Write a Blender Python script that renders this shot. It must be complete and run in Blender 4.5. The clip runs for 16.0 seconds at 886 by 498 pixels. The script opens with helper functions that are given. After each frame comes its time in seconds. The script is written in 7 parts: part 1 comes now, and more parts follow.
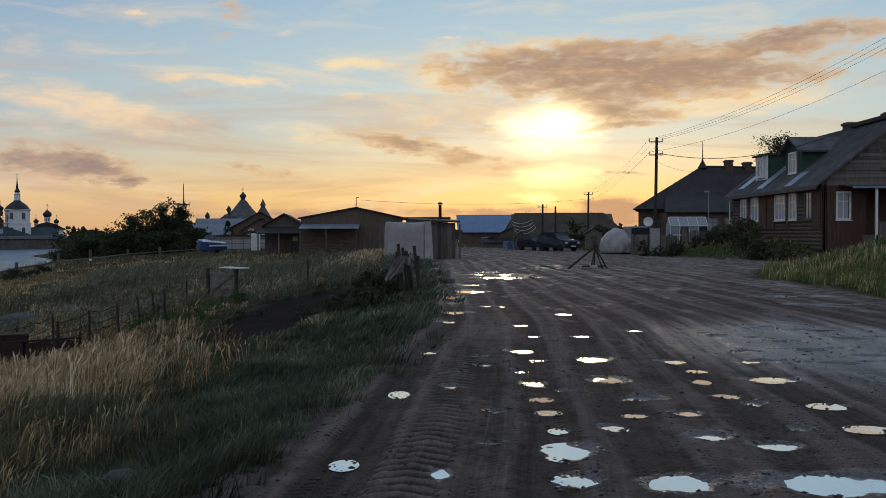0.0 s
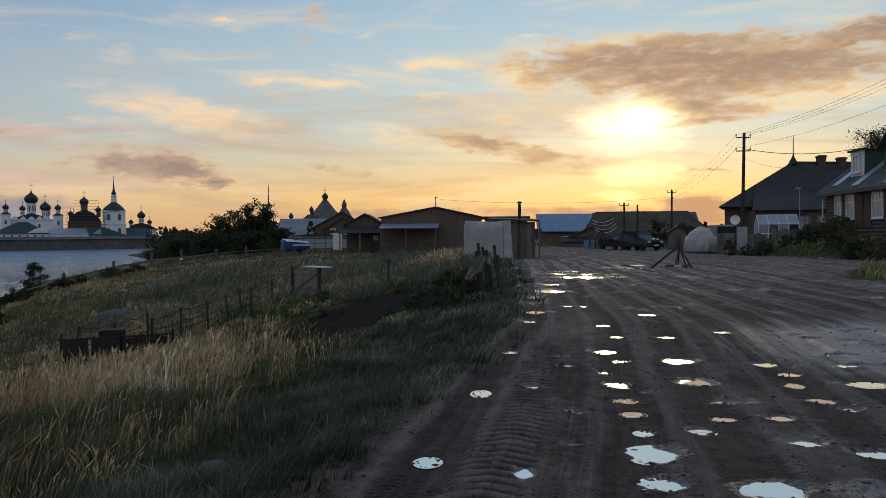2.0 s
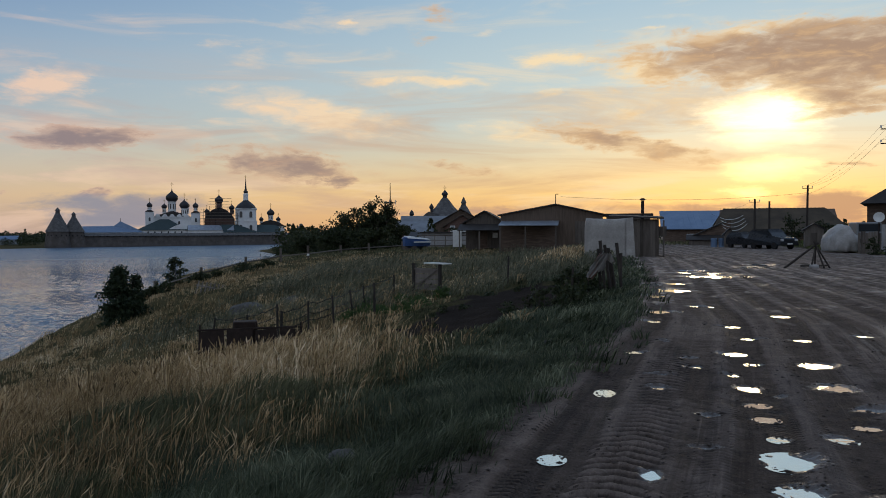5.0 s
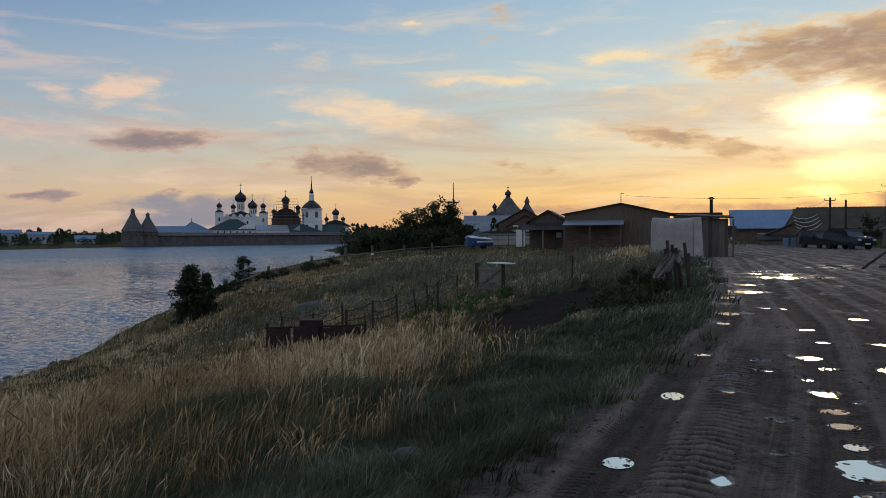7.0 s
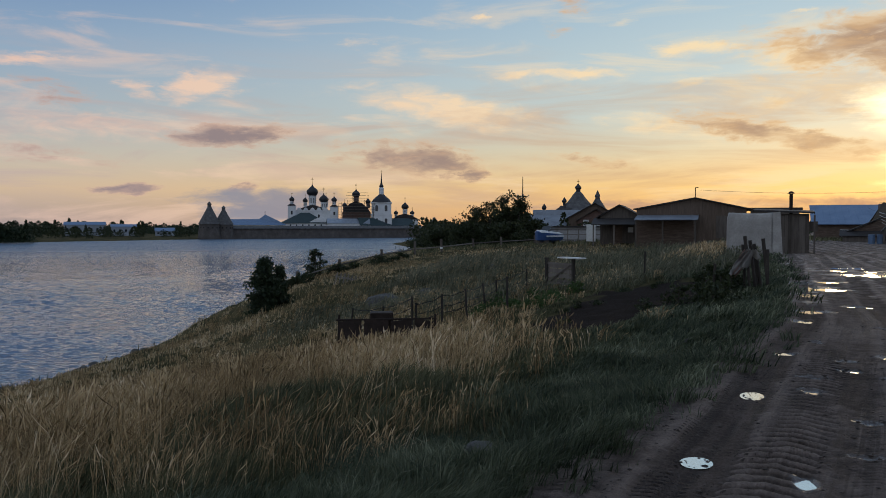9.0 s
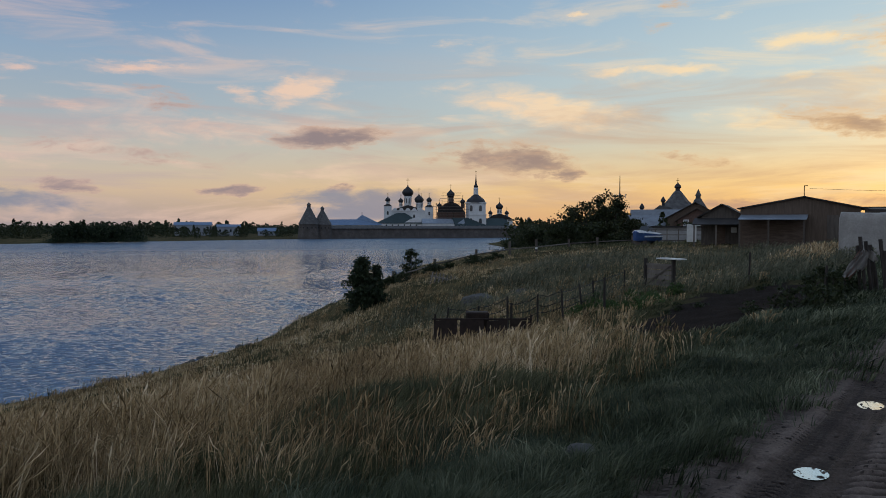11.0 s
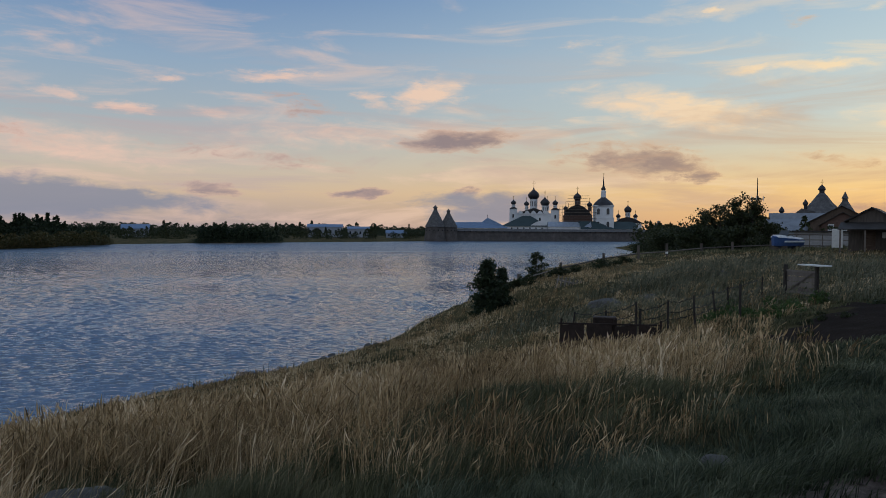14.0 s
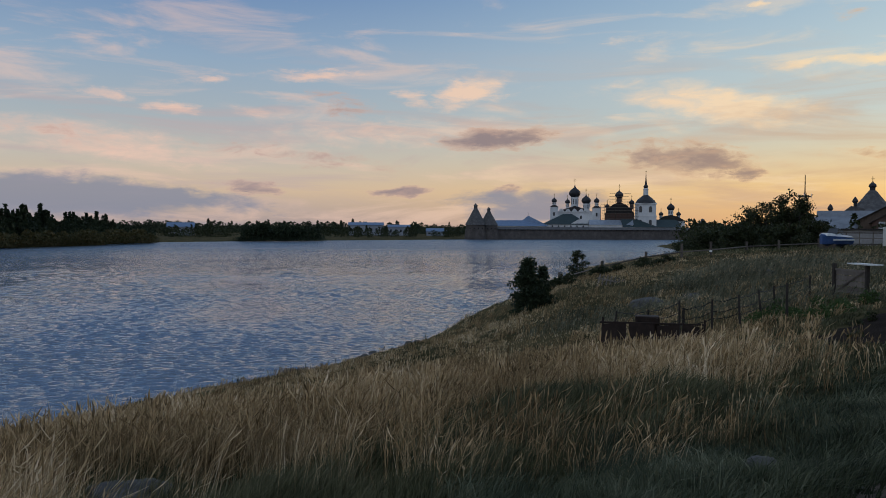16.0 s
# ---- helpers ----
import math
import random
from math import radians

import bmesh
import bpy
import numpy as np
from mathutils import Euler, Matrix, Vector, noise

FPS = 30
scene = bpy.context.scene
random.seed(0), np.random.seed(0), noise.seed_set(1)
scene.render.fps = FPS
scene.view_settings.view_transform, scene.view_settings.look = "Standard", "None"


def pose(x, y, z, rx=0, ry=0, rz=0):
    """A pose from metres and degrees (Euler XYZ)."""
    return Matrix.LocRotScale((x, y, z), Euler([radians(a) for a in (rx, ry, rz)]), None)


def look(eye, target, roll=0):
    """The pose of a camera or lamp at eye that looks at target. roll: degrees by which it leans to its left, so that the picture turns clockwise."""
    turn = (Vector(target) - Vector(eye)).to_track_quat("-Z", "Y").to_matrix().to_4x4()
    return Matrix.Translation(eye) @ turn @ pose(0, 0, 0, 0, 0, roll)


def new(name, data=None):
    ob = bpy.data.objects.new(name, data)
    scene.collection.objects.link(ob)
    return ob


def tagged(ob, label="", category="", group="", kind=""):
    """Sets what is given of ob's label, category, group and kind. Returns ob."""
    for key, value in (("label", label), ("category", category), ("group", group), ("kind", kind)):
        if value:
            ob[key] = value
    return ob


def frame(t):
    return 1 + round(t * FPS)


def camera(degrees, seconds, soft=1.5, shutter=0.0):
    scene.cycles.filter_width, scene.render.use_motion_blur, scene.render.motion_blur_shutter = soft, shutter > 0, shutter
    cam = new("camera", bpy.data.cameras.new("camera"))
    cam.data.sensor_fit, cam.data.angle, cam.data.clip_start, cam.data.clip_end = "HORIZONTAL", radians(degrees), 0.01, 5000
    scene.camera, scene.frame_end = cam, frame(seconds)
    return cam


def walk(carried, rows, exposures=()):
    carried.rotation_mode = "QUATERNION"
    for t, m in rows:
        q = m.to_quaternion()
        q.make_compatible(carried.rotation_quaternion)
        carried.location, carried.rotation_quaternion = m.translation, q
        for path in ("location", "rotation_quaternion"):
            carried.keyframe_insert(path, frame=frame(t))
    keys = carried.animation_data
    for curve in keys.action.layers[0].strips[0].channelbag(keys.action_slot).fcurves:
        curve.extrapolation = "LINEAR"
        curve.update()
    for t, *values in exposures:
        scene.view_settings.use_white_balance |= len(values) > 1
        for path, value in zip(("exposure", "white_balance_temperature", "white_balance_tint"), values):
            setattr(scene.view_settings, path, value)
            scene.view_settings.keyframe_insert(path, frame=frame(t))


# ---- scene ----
cam = camera(58.2, 16.0, 0.9)

# ---- camera: a hand-held turn to the left, on a spot at the road's edge ----
PATH = (
    (0.0, 0.000, 0.000, 0.000, -1.049, 0.166),
    (0.5, -0.006, -0.003, 1.316, -0.935, 0.257),
    (1.0, -0.013, -0.007, 2.717, -0.970, 0.315),
    (1.5, -0.022, -0.011, 4.170, -1.034, 0.296),
    (2.0, -0.029, -0.016, 5.670, -1.076, 0.317),
    (2.5, -0.038, -0.026, 7.176, -1.066, 0.350),
    (3.0, -0.047, -0.037, 8.709, -1.054, 0.327),
    (3.5, -0.053, -0.047, 10.271, -1.114, 0.304),
    (4.0, -0.059, -0.056, 11.712, -1.200, 0.235),
    (6.5, -0.074, -0.070, 17.580, -1.200, 0.178),
    (7.0, -0.078, -0.073, 18.741, -1.250, 0.182),
    (7.5, -0.082, -0.076, 19.878, -1.350, 0.215),
    (8.0, -0.092, -0.079, 21.047, -1.499, 0.158),
    (8.5, -0.106, -0.082, 22.316, -1.631, -0.010),
    (9.0, -0.122, -0.090, 23.674, -1.673, -0.111),
    (11.5, -0.163, -0.134, 32.188, -1.600, -0.144),
    (12.0, -0.162, -0.145, 33.835, -1.469, -0.268),
    (12.5, -0.164, -0.158, 35.433, -1.332, -0.420),
    (13.0, -0.166, -0.171, 36.951, -1.312, -0.463),
    (13.5, -0.166, -0.182, 38.287, -1.393, -0.431),
    (14.0, -0.164, -0.193, 39.452, -1.512, -0.410),
    (14.5, -0.162, -0.201, 40.449, -1.595, -0.420),
    (15.0, -0.163, -0.208, 41.345, -1.604, -0.338),
    (15.5, -0.164, -0.212, 42.009, -1.609, -0.369),
    (16.0, -0.163, -0.215, 42.345, -1.666, -0.385),
)
walk(cam, [(t, pose(x, y, 1.6, 90 + pitch, roll, yaw)) for t, x, y, yaw, pitch, roll in PATH])


# ---- node helpers ----
class Tree:
    """A node tree with short calls for its nodes."""

    def __init__(self, tree):
        self.tree = tree
        tree.nodes.clear()

    def node(self, kind, sockets=None):
        n = self.tree.nodes.new(kind)
        for key, value in (sockets or {}).items():
            self.put(n.inputs[key], value)
        return n

    def put(self, socket, value):
        if isinstance(value, bpy.types.NodeSocket):
            self.tree.links.new(value, socket)
        else:
            socket.default_value = value

    def math(self, operation, a, b=0.0, clamp=False):
        n = self.node("ShaderNodeMath", {0: a, 1: b})
        n.operation, n.use_clamp = operation, clamp
        return n.outputs[0]

    def vector(self, operation, a, b=(0, 0, 0)):
        n = self.node("ShaderNodeVectorMath", {0: a, 1: b})
        n.operation = operation
        return n.outputs[1 if operation == "LENGTH" else 0]

    def place(self, vector, where, tilt, size):
        n = self.tree.nodes.new("ShaderNodeMapping")
        n.vector_type = "TEXTURE"
        for key, value in (("Vector", vector), ("Location", where), ("Rotation", (0, 0, radians(-tilt))), ("Scale", size)):
            self.put(n.inputs[key], value)
        return n.outputs[0]

    def smooth(self, value, low, high, to_low=0.0, to_high=1.0, kind="SMOOTHSTEP"):
        n = self.node("ShaderNodeMapRange")
        n.interpolation_type = kind
        for i, v in enumerate((value, low, high, to_low, to_high)):
            self.put(n.inputs[i], v)
        return n.outputs[0]

    def mix(self, factor, a, b, blend="MIX"):
        n = self.node("ShaderNodeMix")
        n.data_type, n.blend_type = "RGBA", blend
        for i, v in ((0, factor), (6, a), (7, b)):
            self.put(n.inputs[i], v)
        return n.outputs[2]

    def ramp(self, value, stops):
        n = self.node("ShaderNodeValToRGB", {0: value})
        band = n.color_ramp.elements
        while len(band) < len(stops):
            band.new(0.5)
        for e, (where, colour) in zip(band, stops):
            e.position, e.color = where, (*colour, 1)
        return n.outputs[0]

    def noise(self, vector, scale, detail=4.0, rough=0.55, warp=0.0):
        return self.node("ShaderNodeTexNoise", {"Vector": vector, "Scale": scale, "Detail": detail, "Roughness": rough, "Distortion": warp}).outputs[0]


def lin(r, g, b):
    """Linear colour from 0..255 display values."""
    return tuple((v / 255 / 12.92) if v < 10 else ((v / 255 + 0.055) / 1.055) ** 2.4 for v in (r, g, b))


# ---- world: evening sky with broken clouds, the sun low behind them ----
SUN_AZ, SUN_EL = 8.0, 5.0
world = bpy.data.worlds.new("evening_sky")
scene.world = world
world.use_nodes = True
W = Tree(world.node_tree)
way = W.node("ShaderNodeTexCoord").outputs["Generated"]
sep = W.node("ShaderNodeSeparateXYZ", {0: way}).outputs
el = W.math("MULTIPLY", W.math("ARCSINE", sep[2]), 57.2958)
az = W.math("MULTIPLY", W.math("ARCTAN2", sep[0], sep[1]), 57.2958)
up = W.math("MAXIMUM", el, 0.0)

sky_node = W.node("ShaderNodeTexSky")
sky_node.sky_type, sky_node.sun_disc = "NISHITA", False
sky_node.sun_elevation, sky_node.sun_rotation = radians(SUN_EL), radians(SUN_AZ)
sky_node.dust_density, sky_node.ozone_density = 1.5, 2.0
nishita = sky_node.outputs[0]
height = W.math("DIVIDE", up, 60.0, True)
near_sun = W.ramp(height, [(0.0, lin(238, 176, 104)), (0.045, lin(242, 198, 126)), (0.085, lin(218, 204, 170)), (0.13, lin(196, 206, 200)), (0.19, lin(186, 204, 208)),
                           (0.27, lin(162, 190, 208)), (0.45, lin(140, 168, 200)), (1.0, lin(138, 156, 184))])
off_sun = W.ramp(height, [(0.0, lin(160, 148, 150)), (0.04, lin(205, 181, 156)), (0.075, lin(192, 184, 172)), (0.12, lin(166, 176, 182)), (0.19, lin(142, 165, 188)),
                          (0.27, lin(106, 137, 178)), (0.45, lin(104, 134, 178)), (1.0, lin(138, 156, 184))])
turn = W.math("ABSOLUTE", W.math("SUBTRACT", az, SUN_AZ))
turn = W.math("MINIMUM", turn, W.math("SUBTRACT", 360.0, turn))
side = W.smooth(turn, 6.0, 68.0)
sky = W.mix(side, near_sun, off_sun)
sky = W.mix(W.smooth(turn, 70.0, 165.0, 0.0, 0.85), sky, (*lin(176, 190, 210), 1))
sky = W.mix(1.0, sky, W.mix(1.0, nishita, (0.006, 0.006, 0.006, 1), "MULTIPLY"), "ADD")

flat = W.node("ShaderNodeCombineXYZ", {0: az, 1: el, 2: 0.0}).outputs[0]
stretched = W.node("ShaderNodeCombineXYZ", {0: W.math("MULTIPLY", az, 0.3), 1: el, 2: 0.0}).outputs[0]
swirl = W.node("ShaderNodeTexNoise", {"Vector": stretched, "Scale": 0.7, "Detail": 6.0, "Roughness": 0.66}).outputs[1]
swirl = W.vector("SUBTRACT", swirl, (0.5, 0.5, 0.5))
swirl = W.vector("MULTIPLY", swirl, (6.5, 1.7, 0.0))
bent = W.vector("ADD", flat, swirl)
cover = {"dark": None, "lit": None, "low": None}


def cloud(a, e, wide, high, tilt, kind, strength):
    """One cloud at azimuth a and elevation e, with half sizes in degrees."""
    m = W.place(bent, (a, e, 0), tilt, (wide, high, 1))
    r = W.vector("LENGTH", m)
    v = W.smooth(r, 1.5, 0.1, 0.0, strength)
    cover[kind] = v if cover[kind] is None else W.math("MAXIMUM", cover[kind], v)


cloud(12.6, 11.2, 15.5, 2.5, 2, "dark", 0.95)
cloud(23.0, 12.4, 8.0, 1.2, -3, "dark", 0.8)
cloud(-10.0, 1.3, 12.0, 0.6, 0, "low", 0.6)
cloud(3.0, 1.5, 10.0, 0.7, 0, "low", 0.6)
cloud(14.5, 1.7, 4.0, 1.0, 0, "low", 0.7)
cloud(11.7, 9.0, 5.7, 1.30, 8, "dark", 0.8)
cloud(-1.8, 6.2, 7.7, 0.89, 14, "dark", 0.75)
cloud(12.6, 7.6, 4.5, 0.45, -2, "dark", 0.6)
cloud(12.6, 4.3, 2.5, 0.36, 0, "dark", 0.6)
cloud(-25.5, 4.8, 6.1, 1.38, 4, "dark", 0.85)
cloud(-21.6, 3.7, 1.8, 0.61, -3, "dark", 0.95)
cloud(-13.3, 4.6, 4.3, 0.57, 6, "dark", 0.5)
cloud(-14.4, 15.2, 2.0, 0.65, 4, "dark", 0.45)
cloud(3.1, 1.2, 6.8, 0.73, -2, "low", 0.5)
cloud(-15.5, 10.7, 5.2, 0.53, 1, "lit", 0.9)
cloud(-6.2, 11.9, 3.4, 0.61, -4, "lit", 0.8)
cloud(-23.1, 8.2, 7.2, 1.38, 10, "lit", 0.8)
cloud(-1.8, 8.3, 1.8, 0.65, 3, "lit", 0.7)
cloud(-21.2, 14.5, 1.1, 0.36, 0, "lit", 0.6)
cloud(-6.8, 9.8, 1.4, 0.40, -8, "lit", 0.5)
cloud(0.7, 13.9, 1.1, 0.20, 0, "lit", 0.5)
cloud(5.9, 13.1, 4.8, 0.65, -6, "lit", 0.7)
cloud(-0.1, 11.0, 4.0, 1.21, 8, "lit", 0.8)
cloud(-9.0, 7.0, 4.0, 0.89, 8, "lit", 0.55)
cloud(20.5, 8.8, 7.1, 0.97, -3, "lit", 0.8)
cloud(2.3, 8.7, 5.6, 2.02, 6, "lit", 0.45)
cloud(-11.3, 13.9, 1.2, 0.24, 0, "lit", 0.3)
cloud(-38.5, 6.3, 4.6, 0.89, -4, "dark", 0.95)
cloud(-66.6, 1.8, 9.4, 1.30, 5, "low", 0.85)
cloud(-70.0, 1.9, 13.0, 1.7, 2, "low", 1.0)
cloud(12.0, 1.5, 3.0, 1.3, 0, "low", 0.9)
cloud(-62.0, 1.8, 9.0, 0.9, 4, "low", 0.8)
cloud(-36.0, 1.8, 7.0, 1.0, 0, "low", 0.75)
cloud(-56.1, 2.7, 2.7, 0.53, 6, "dark", 0.75)
cloud(-45.6, 2.4, 1.8, 0.36, -4, "dark", 0.75)
cloud(-37.7, 2.7, 1.0, 0.40, -4, "dark", 0.7)
cloud(-36.0, 1.1, 5.5, 0.97, -3, "low", 0.8)
cloud(-49.8, 8.5, 3.8, 0.89, 10, "dark", 0.45)
cloud(-68.5, 5.9, 5.1, 0.89, 8, "dark", 0.35)
cloud(-53.0, 4.9, 9.2, 0.81, 5, "dark", 0.4)
cloud(-40.2, 9.6, 2.7, 1.13, -16, "lit", 0.75)
cloud(-44.2, 9.0, 1.6, 0.57, 10, "lit", 0.6)
cloud(-50.8, 10.6, 4.2, 0.40, -3, "lit", 0.7)
cloud(-61.1, 7.7, 1.8, 0.45, 4, "lit", 0.75)
cloud(-59.1, 9.9, 1.7, 0.24, -2, "lit", 0.6)
cloud(-65.2, 8.4, 2.0, 0.40, 2, "lit", 0.7)
cloud(-55.3, 7.6, 2.3, 0.49, 8, "lit", 0.5)
cloud(-65.5, 5.4, 9.5, 1.21, 7, "lit", 0.6)
cloud(-45.8, 6.6, 12.1, 1.21, -2, "lit", 0.45)
cloud(-29.1, 12.8, 1.5, 0.24, -3, "lit", 0.5)
cloud(-21.4, 14.2, 2.4, 0.36, -6, "lit", 0.5)
cloud(-16.0, 13.6, 1.8, 0.57, 2, "dark", 0.4)
fluff = W.noise(stretched, 0.95, 5.0, 0.55, 0.3)
wisp = W.noise(W.node("ShaderNodeCombineXYZ", {0: W.math("MULTIPLY", az, 0.09), 1: W.math("MULTIPLY", el, 0.5), 2: 3.0}).outputs[0], 1.0, 6.0, 0.6, 0.6)
veil = W.math("MULTIPLY", W.smooth(wisp, 0.48, 0.7, 0.0, 0.55), W.smooth(el, 26.0, 7.0))
crisp = W.noise(W.node("ShaderNodeCombineXYZ", {0: W.math("MULTIPLY", az, 0.42), 1: W.math("MULTIPLY", el, 1.2), 2: 7.0}).outputs[0], 1.0, 8.0, 0.62, 0.5)
torn = W.math("MULTIPLY", W.math("SUBTRACT", crisp, 0.5), 1.25)
lit = W.math("MAXIMUM", W.math("MULTIPLY", W.smooth(W.math("ADD", cover["lit"], W.math("MULTIPLY", torn, W.smooth(cover["lit"], 0.0, 0.25))), 0.0, 1.0, 0.0, 1.0), W.smooth(fluff, 0.3, 0.6, 0.55, 1.1)), veil)
dark = W.math("MULTIPLY", W.smooth(W.math("ADD", cover["dark"], W.math("MULTIPLY", torn, W.smooth(cover["dark"], 0.0, 0.25))), 0.05, 1.05), W.smooth(fluff, 0.28, 0.62, 0.6, 1.15))
glow_lit = W.mix(side, (*lin(252, 226, 180), 1), (*lin(234, 198, 180), 1))
glow_dark = W.mix(side, (*lin(168, 140, 120), 1), (*lin(134, 126, 136), 1))
rim = W.mix(side, (*lin(240, 196, 140), 1), (*lin(206, 172, 160), 1))
sky = W.mix(W.math("MINIMUM", lit, 0.9), sky, glow_lit)
band = W.noise(W.node("ShaderNodeCombineXYZ", {0: W.math("MULTIPLY", az, 0.055), 1: W.math("MULTIPLY", W.math("ADD", el, W.math("MULTIPLY", az, 0.03)), 0.42), 2: 11.0}).outputs[0], 1.0, 7.0, 0.6, 0.8)
band = W.math("MULTIPLY", W.smooth(band, 0.46, 0.68, 0.0, 0.55), W.math("MULTIPLY", W.smooth(el, 14.0, 6.0), W.smooth(el, 0.0, 2.5)))
sky = W.mix(band, sky, W.mix(side, (*lin(206, 164, 124), 1), (*lin(186, 168, 170), 1)))
sky = W.mix(W.smooth(dark, 0.0, 0.5, 0.0, 0.6), sky, rim)
sky = W.mix(W.smooth(dark, 0.1, 0.95, 0.0, 0.95), sky, W.mix(W.smooth(crisp, 0.45, 0.7, 0.0, 0.4), glow_dark, rim))


def glow(a, e, wide, high, colour, strength):
    """Light of the covered sun through a thin place in the clouds."""
    m = W.place(bent, (a, e, 0), 0, (wide, high, 1))
    r = W.vector("LENGTH", m)
    return W.mix(W.smooth(r, 1.6, 0.0, 0.0, strength), (0, 0, 0, 1), (*colour, 1))


for args in ((8.0, 4.6, 15.0, 6.0, (1.0, 0.6, 0.18), 0.13), (7.9, 7.6, 3.2, 1.7, (1.0, 0.82, 0.42), 1.25), (8.0, 4.2, 2.4, 0.7, (1.0, 0.66, 0.22), 0.9), (6.5, 2.6, 1.6, 0.45, (1.0, 0.66, 0.25), 0.8)):
    sky = W.mix(1.0, sky, glow(*args), "ADD")
low_bank = W.smooth(W.math("ADD", cover["low"], W.math("MULTIPLY", torn, W.smooth(cover["low"], 0.0, 0.3, 0.0, 0.7))), 0.2, 0.75, 0.0, 0.85)
sky = W.mix(low_bank, sky, W.mix(W.smooth(turn, 6.0, 50.0), (*lin(196, 150, 118), 1), (*lin(132, 138, 156), 1)))
sky = W.mix(W.smooth(el, -0.2, -6.0), sky, (0.05, 0.045, 0.04, 1))
W.node("ShaderNodeOutputWorld", {0: W.node("ShaderNodeBackground", {0: sky, 1: 1.0}).outputs[0]})

lamp = bpy.data.lights.new("sun", "SUN")
lamp.energy, lamp.angle, lamp.color = 0.25, radians(12), (1.0, 0.72, 0.42)
sun = new("sun", lamp)
sun.matrix_world = look((0, 0, 60), (-math.sin(radians(SUN_AZ)) * 60 * math.cos(radians(SUN_EL)), -math.cos(radians(SUN_AZ)) * 60 * math.cos(radians(SUN_EL)), 60 - 60 * math.sin(radians(SUN_EL))))
scene.view_settings.exposure = 0.0


# ---- materials ----
def material(name, colours, rough=0.8, scale=3.0, fine=40.0, bump=0.25, metal=0.0, stretch=(1, 1, 1), spec=0.25, island=False, depth=0.02, obj=0.0):
    """A worn surface: two or three colours mixed by a coarse and a fine noise, with relief."""
    m = bpy.data.materials.new(name)
    m.use_nodes = True
    T = Tree(m.node_tree)
    co = T.node("ShaderNodeMapping", {0: T.node("ShaderNodeTexCoord").outputs["Object"], "Scale": stretch}).outputs[0]
    a, b = T.noise(co, scale, 5.0, 0.6), T.noise(co, fine, 3.0, 0.6)
    v = T.math("ADD", T.math("MULTIPLY", a, 0.65), T.math("MULTIPLY", b, 0.35))
    if island:
        v = T.math("ADD", T.math("MULTIPLY", v, 0.4), T.math("MULTIPLY", T.node("ShaderNodeNewGeometry").outputs["Random Per Island"], 0.6))
    elif obj:
        v = T.math("ADD", T.math("MULTIPLY", v, 1 - obj), T.math("MULTIPLY", T.node("ShaderNodeObjectInfo").outputs["Random"], obj))
    lo, hi = (0.1, 0.85) if island else (0.3, 0.7)
    n = len(colours)
    colour = T.ramp(v, [(lo + (hi - lo) * i / max(1, n - 1), c) for i, c in enumerate(colours)])
    rgh = T.smooth(b, 0.25, 0.75, rough - 0.12, min(1.0, rough + 0.1), "LINEAR")
    p = T.node("ShaderNodeBsdfPrincipled", {"Base Color": colour, "Roughness": rgh, "Metallic": metal, "Specular IOR Level": spec})
    if bump:
        p.inputs["Normal"].default_value = (0, 0, 0)
        T.put(p.inputs["Normal"], T.node("ShaderNodeBump", {"Strength": bump, "Distance": depth, "Height": v}).outputs[0])
    T.node("ShaderNodeOutputMaterial", {0: p.outputs[0]})
    return m


def glass(name, colour=(0.03, 0.035, 0.04), rough=0.06):
    m = bpy.data.materials.new(name)
    m.use_nodes = True
    T = Tree(m.node_tree)
    n = T.noise(T.node("ShaderNodeTexCoord").outputs["Object"], 2.0, 2.0)
    p = T.node("ShaderNodeBsdfPrincipled", {"Base Color": (*colour, 1), "Roughness": rough, "IOR": 1.5, "Normal": T.node("ShaderNodeBump", {"Strength": 0.04, "Height": n}).outputs[0]})
    T.node("ShaderNodeOutputMaterial", {0: p.outputs[0]})
    return m


LOG = material("weathered_logs", [(0.06, 0.041, 0.03), (0.12, 0.083, 0.062), (0.19, 0.14, 0.108)], 0.85, 1.6, 30, 0.5, stretch=(1, 1, 5))
PLANK = material("grey_planks", [(0.07, 0.057, 0.047), (0.135, 0.113, 0.095), (0.21, 0.182, 0.156)], 0.85, 1.4, 26, 0.4, stretch=(4, 4, 0.6), obj=0.3)
REDWOOD = material("brown_red_boards", [(0.05, 0.027, 0.02), (0.09, 0.046, 0.031), (0.135, 0.07, 0.047)], 0.75, 1.4, 30, 0.4, stretch=(6, 6, 0.6))
BROWN = material("brown_boards", [(0.07, 0.05, 0.037), (0.115, 0.083, 0.062), (0.165, 0.122, 0.092)], 0.85, 1.4, 26, 0.4, stretch=(5, 5, 0.6))
ROOF = material("slate_sheet_roof", [(0.05, 0.048, 0.048), (0.085, 0.082, 0.08), (0.16, 0.155, 0.15)], 0.7, 0.9, 14, 0.35, stretch=(1, 1, 1))
ROOFDARK = material("tarred_roof", [(0.022, 0.02, 0.019), (0.038, 0.034, 0.032), (0.06, 0.054, 0.05)], 0.75, 0.8, 14, 0.35)
TIN = material("zinc_roof", [(0.20, 0.23, 0.27), (0.29, 0.33, 0.38), (0.36, 0.40, 0.45)], 0.42, 0.7, 9, 0.2, metal=0.5)
BLUEROOF = material("blue_sheet_roof", [(0.10, 0.16, 0.25), (0.14, 0.21, 0.32), (0.19, 0.26, 0.36)], 0.45, 0.7, 9, 0.2, metal=0.2)
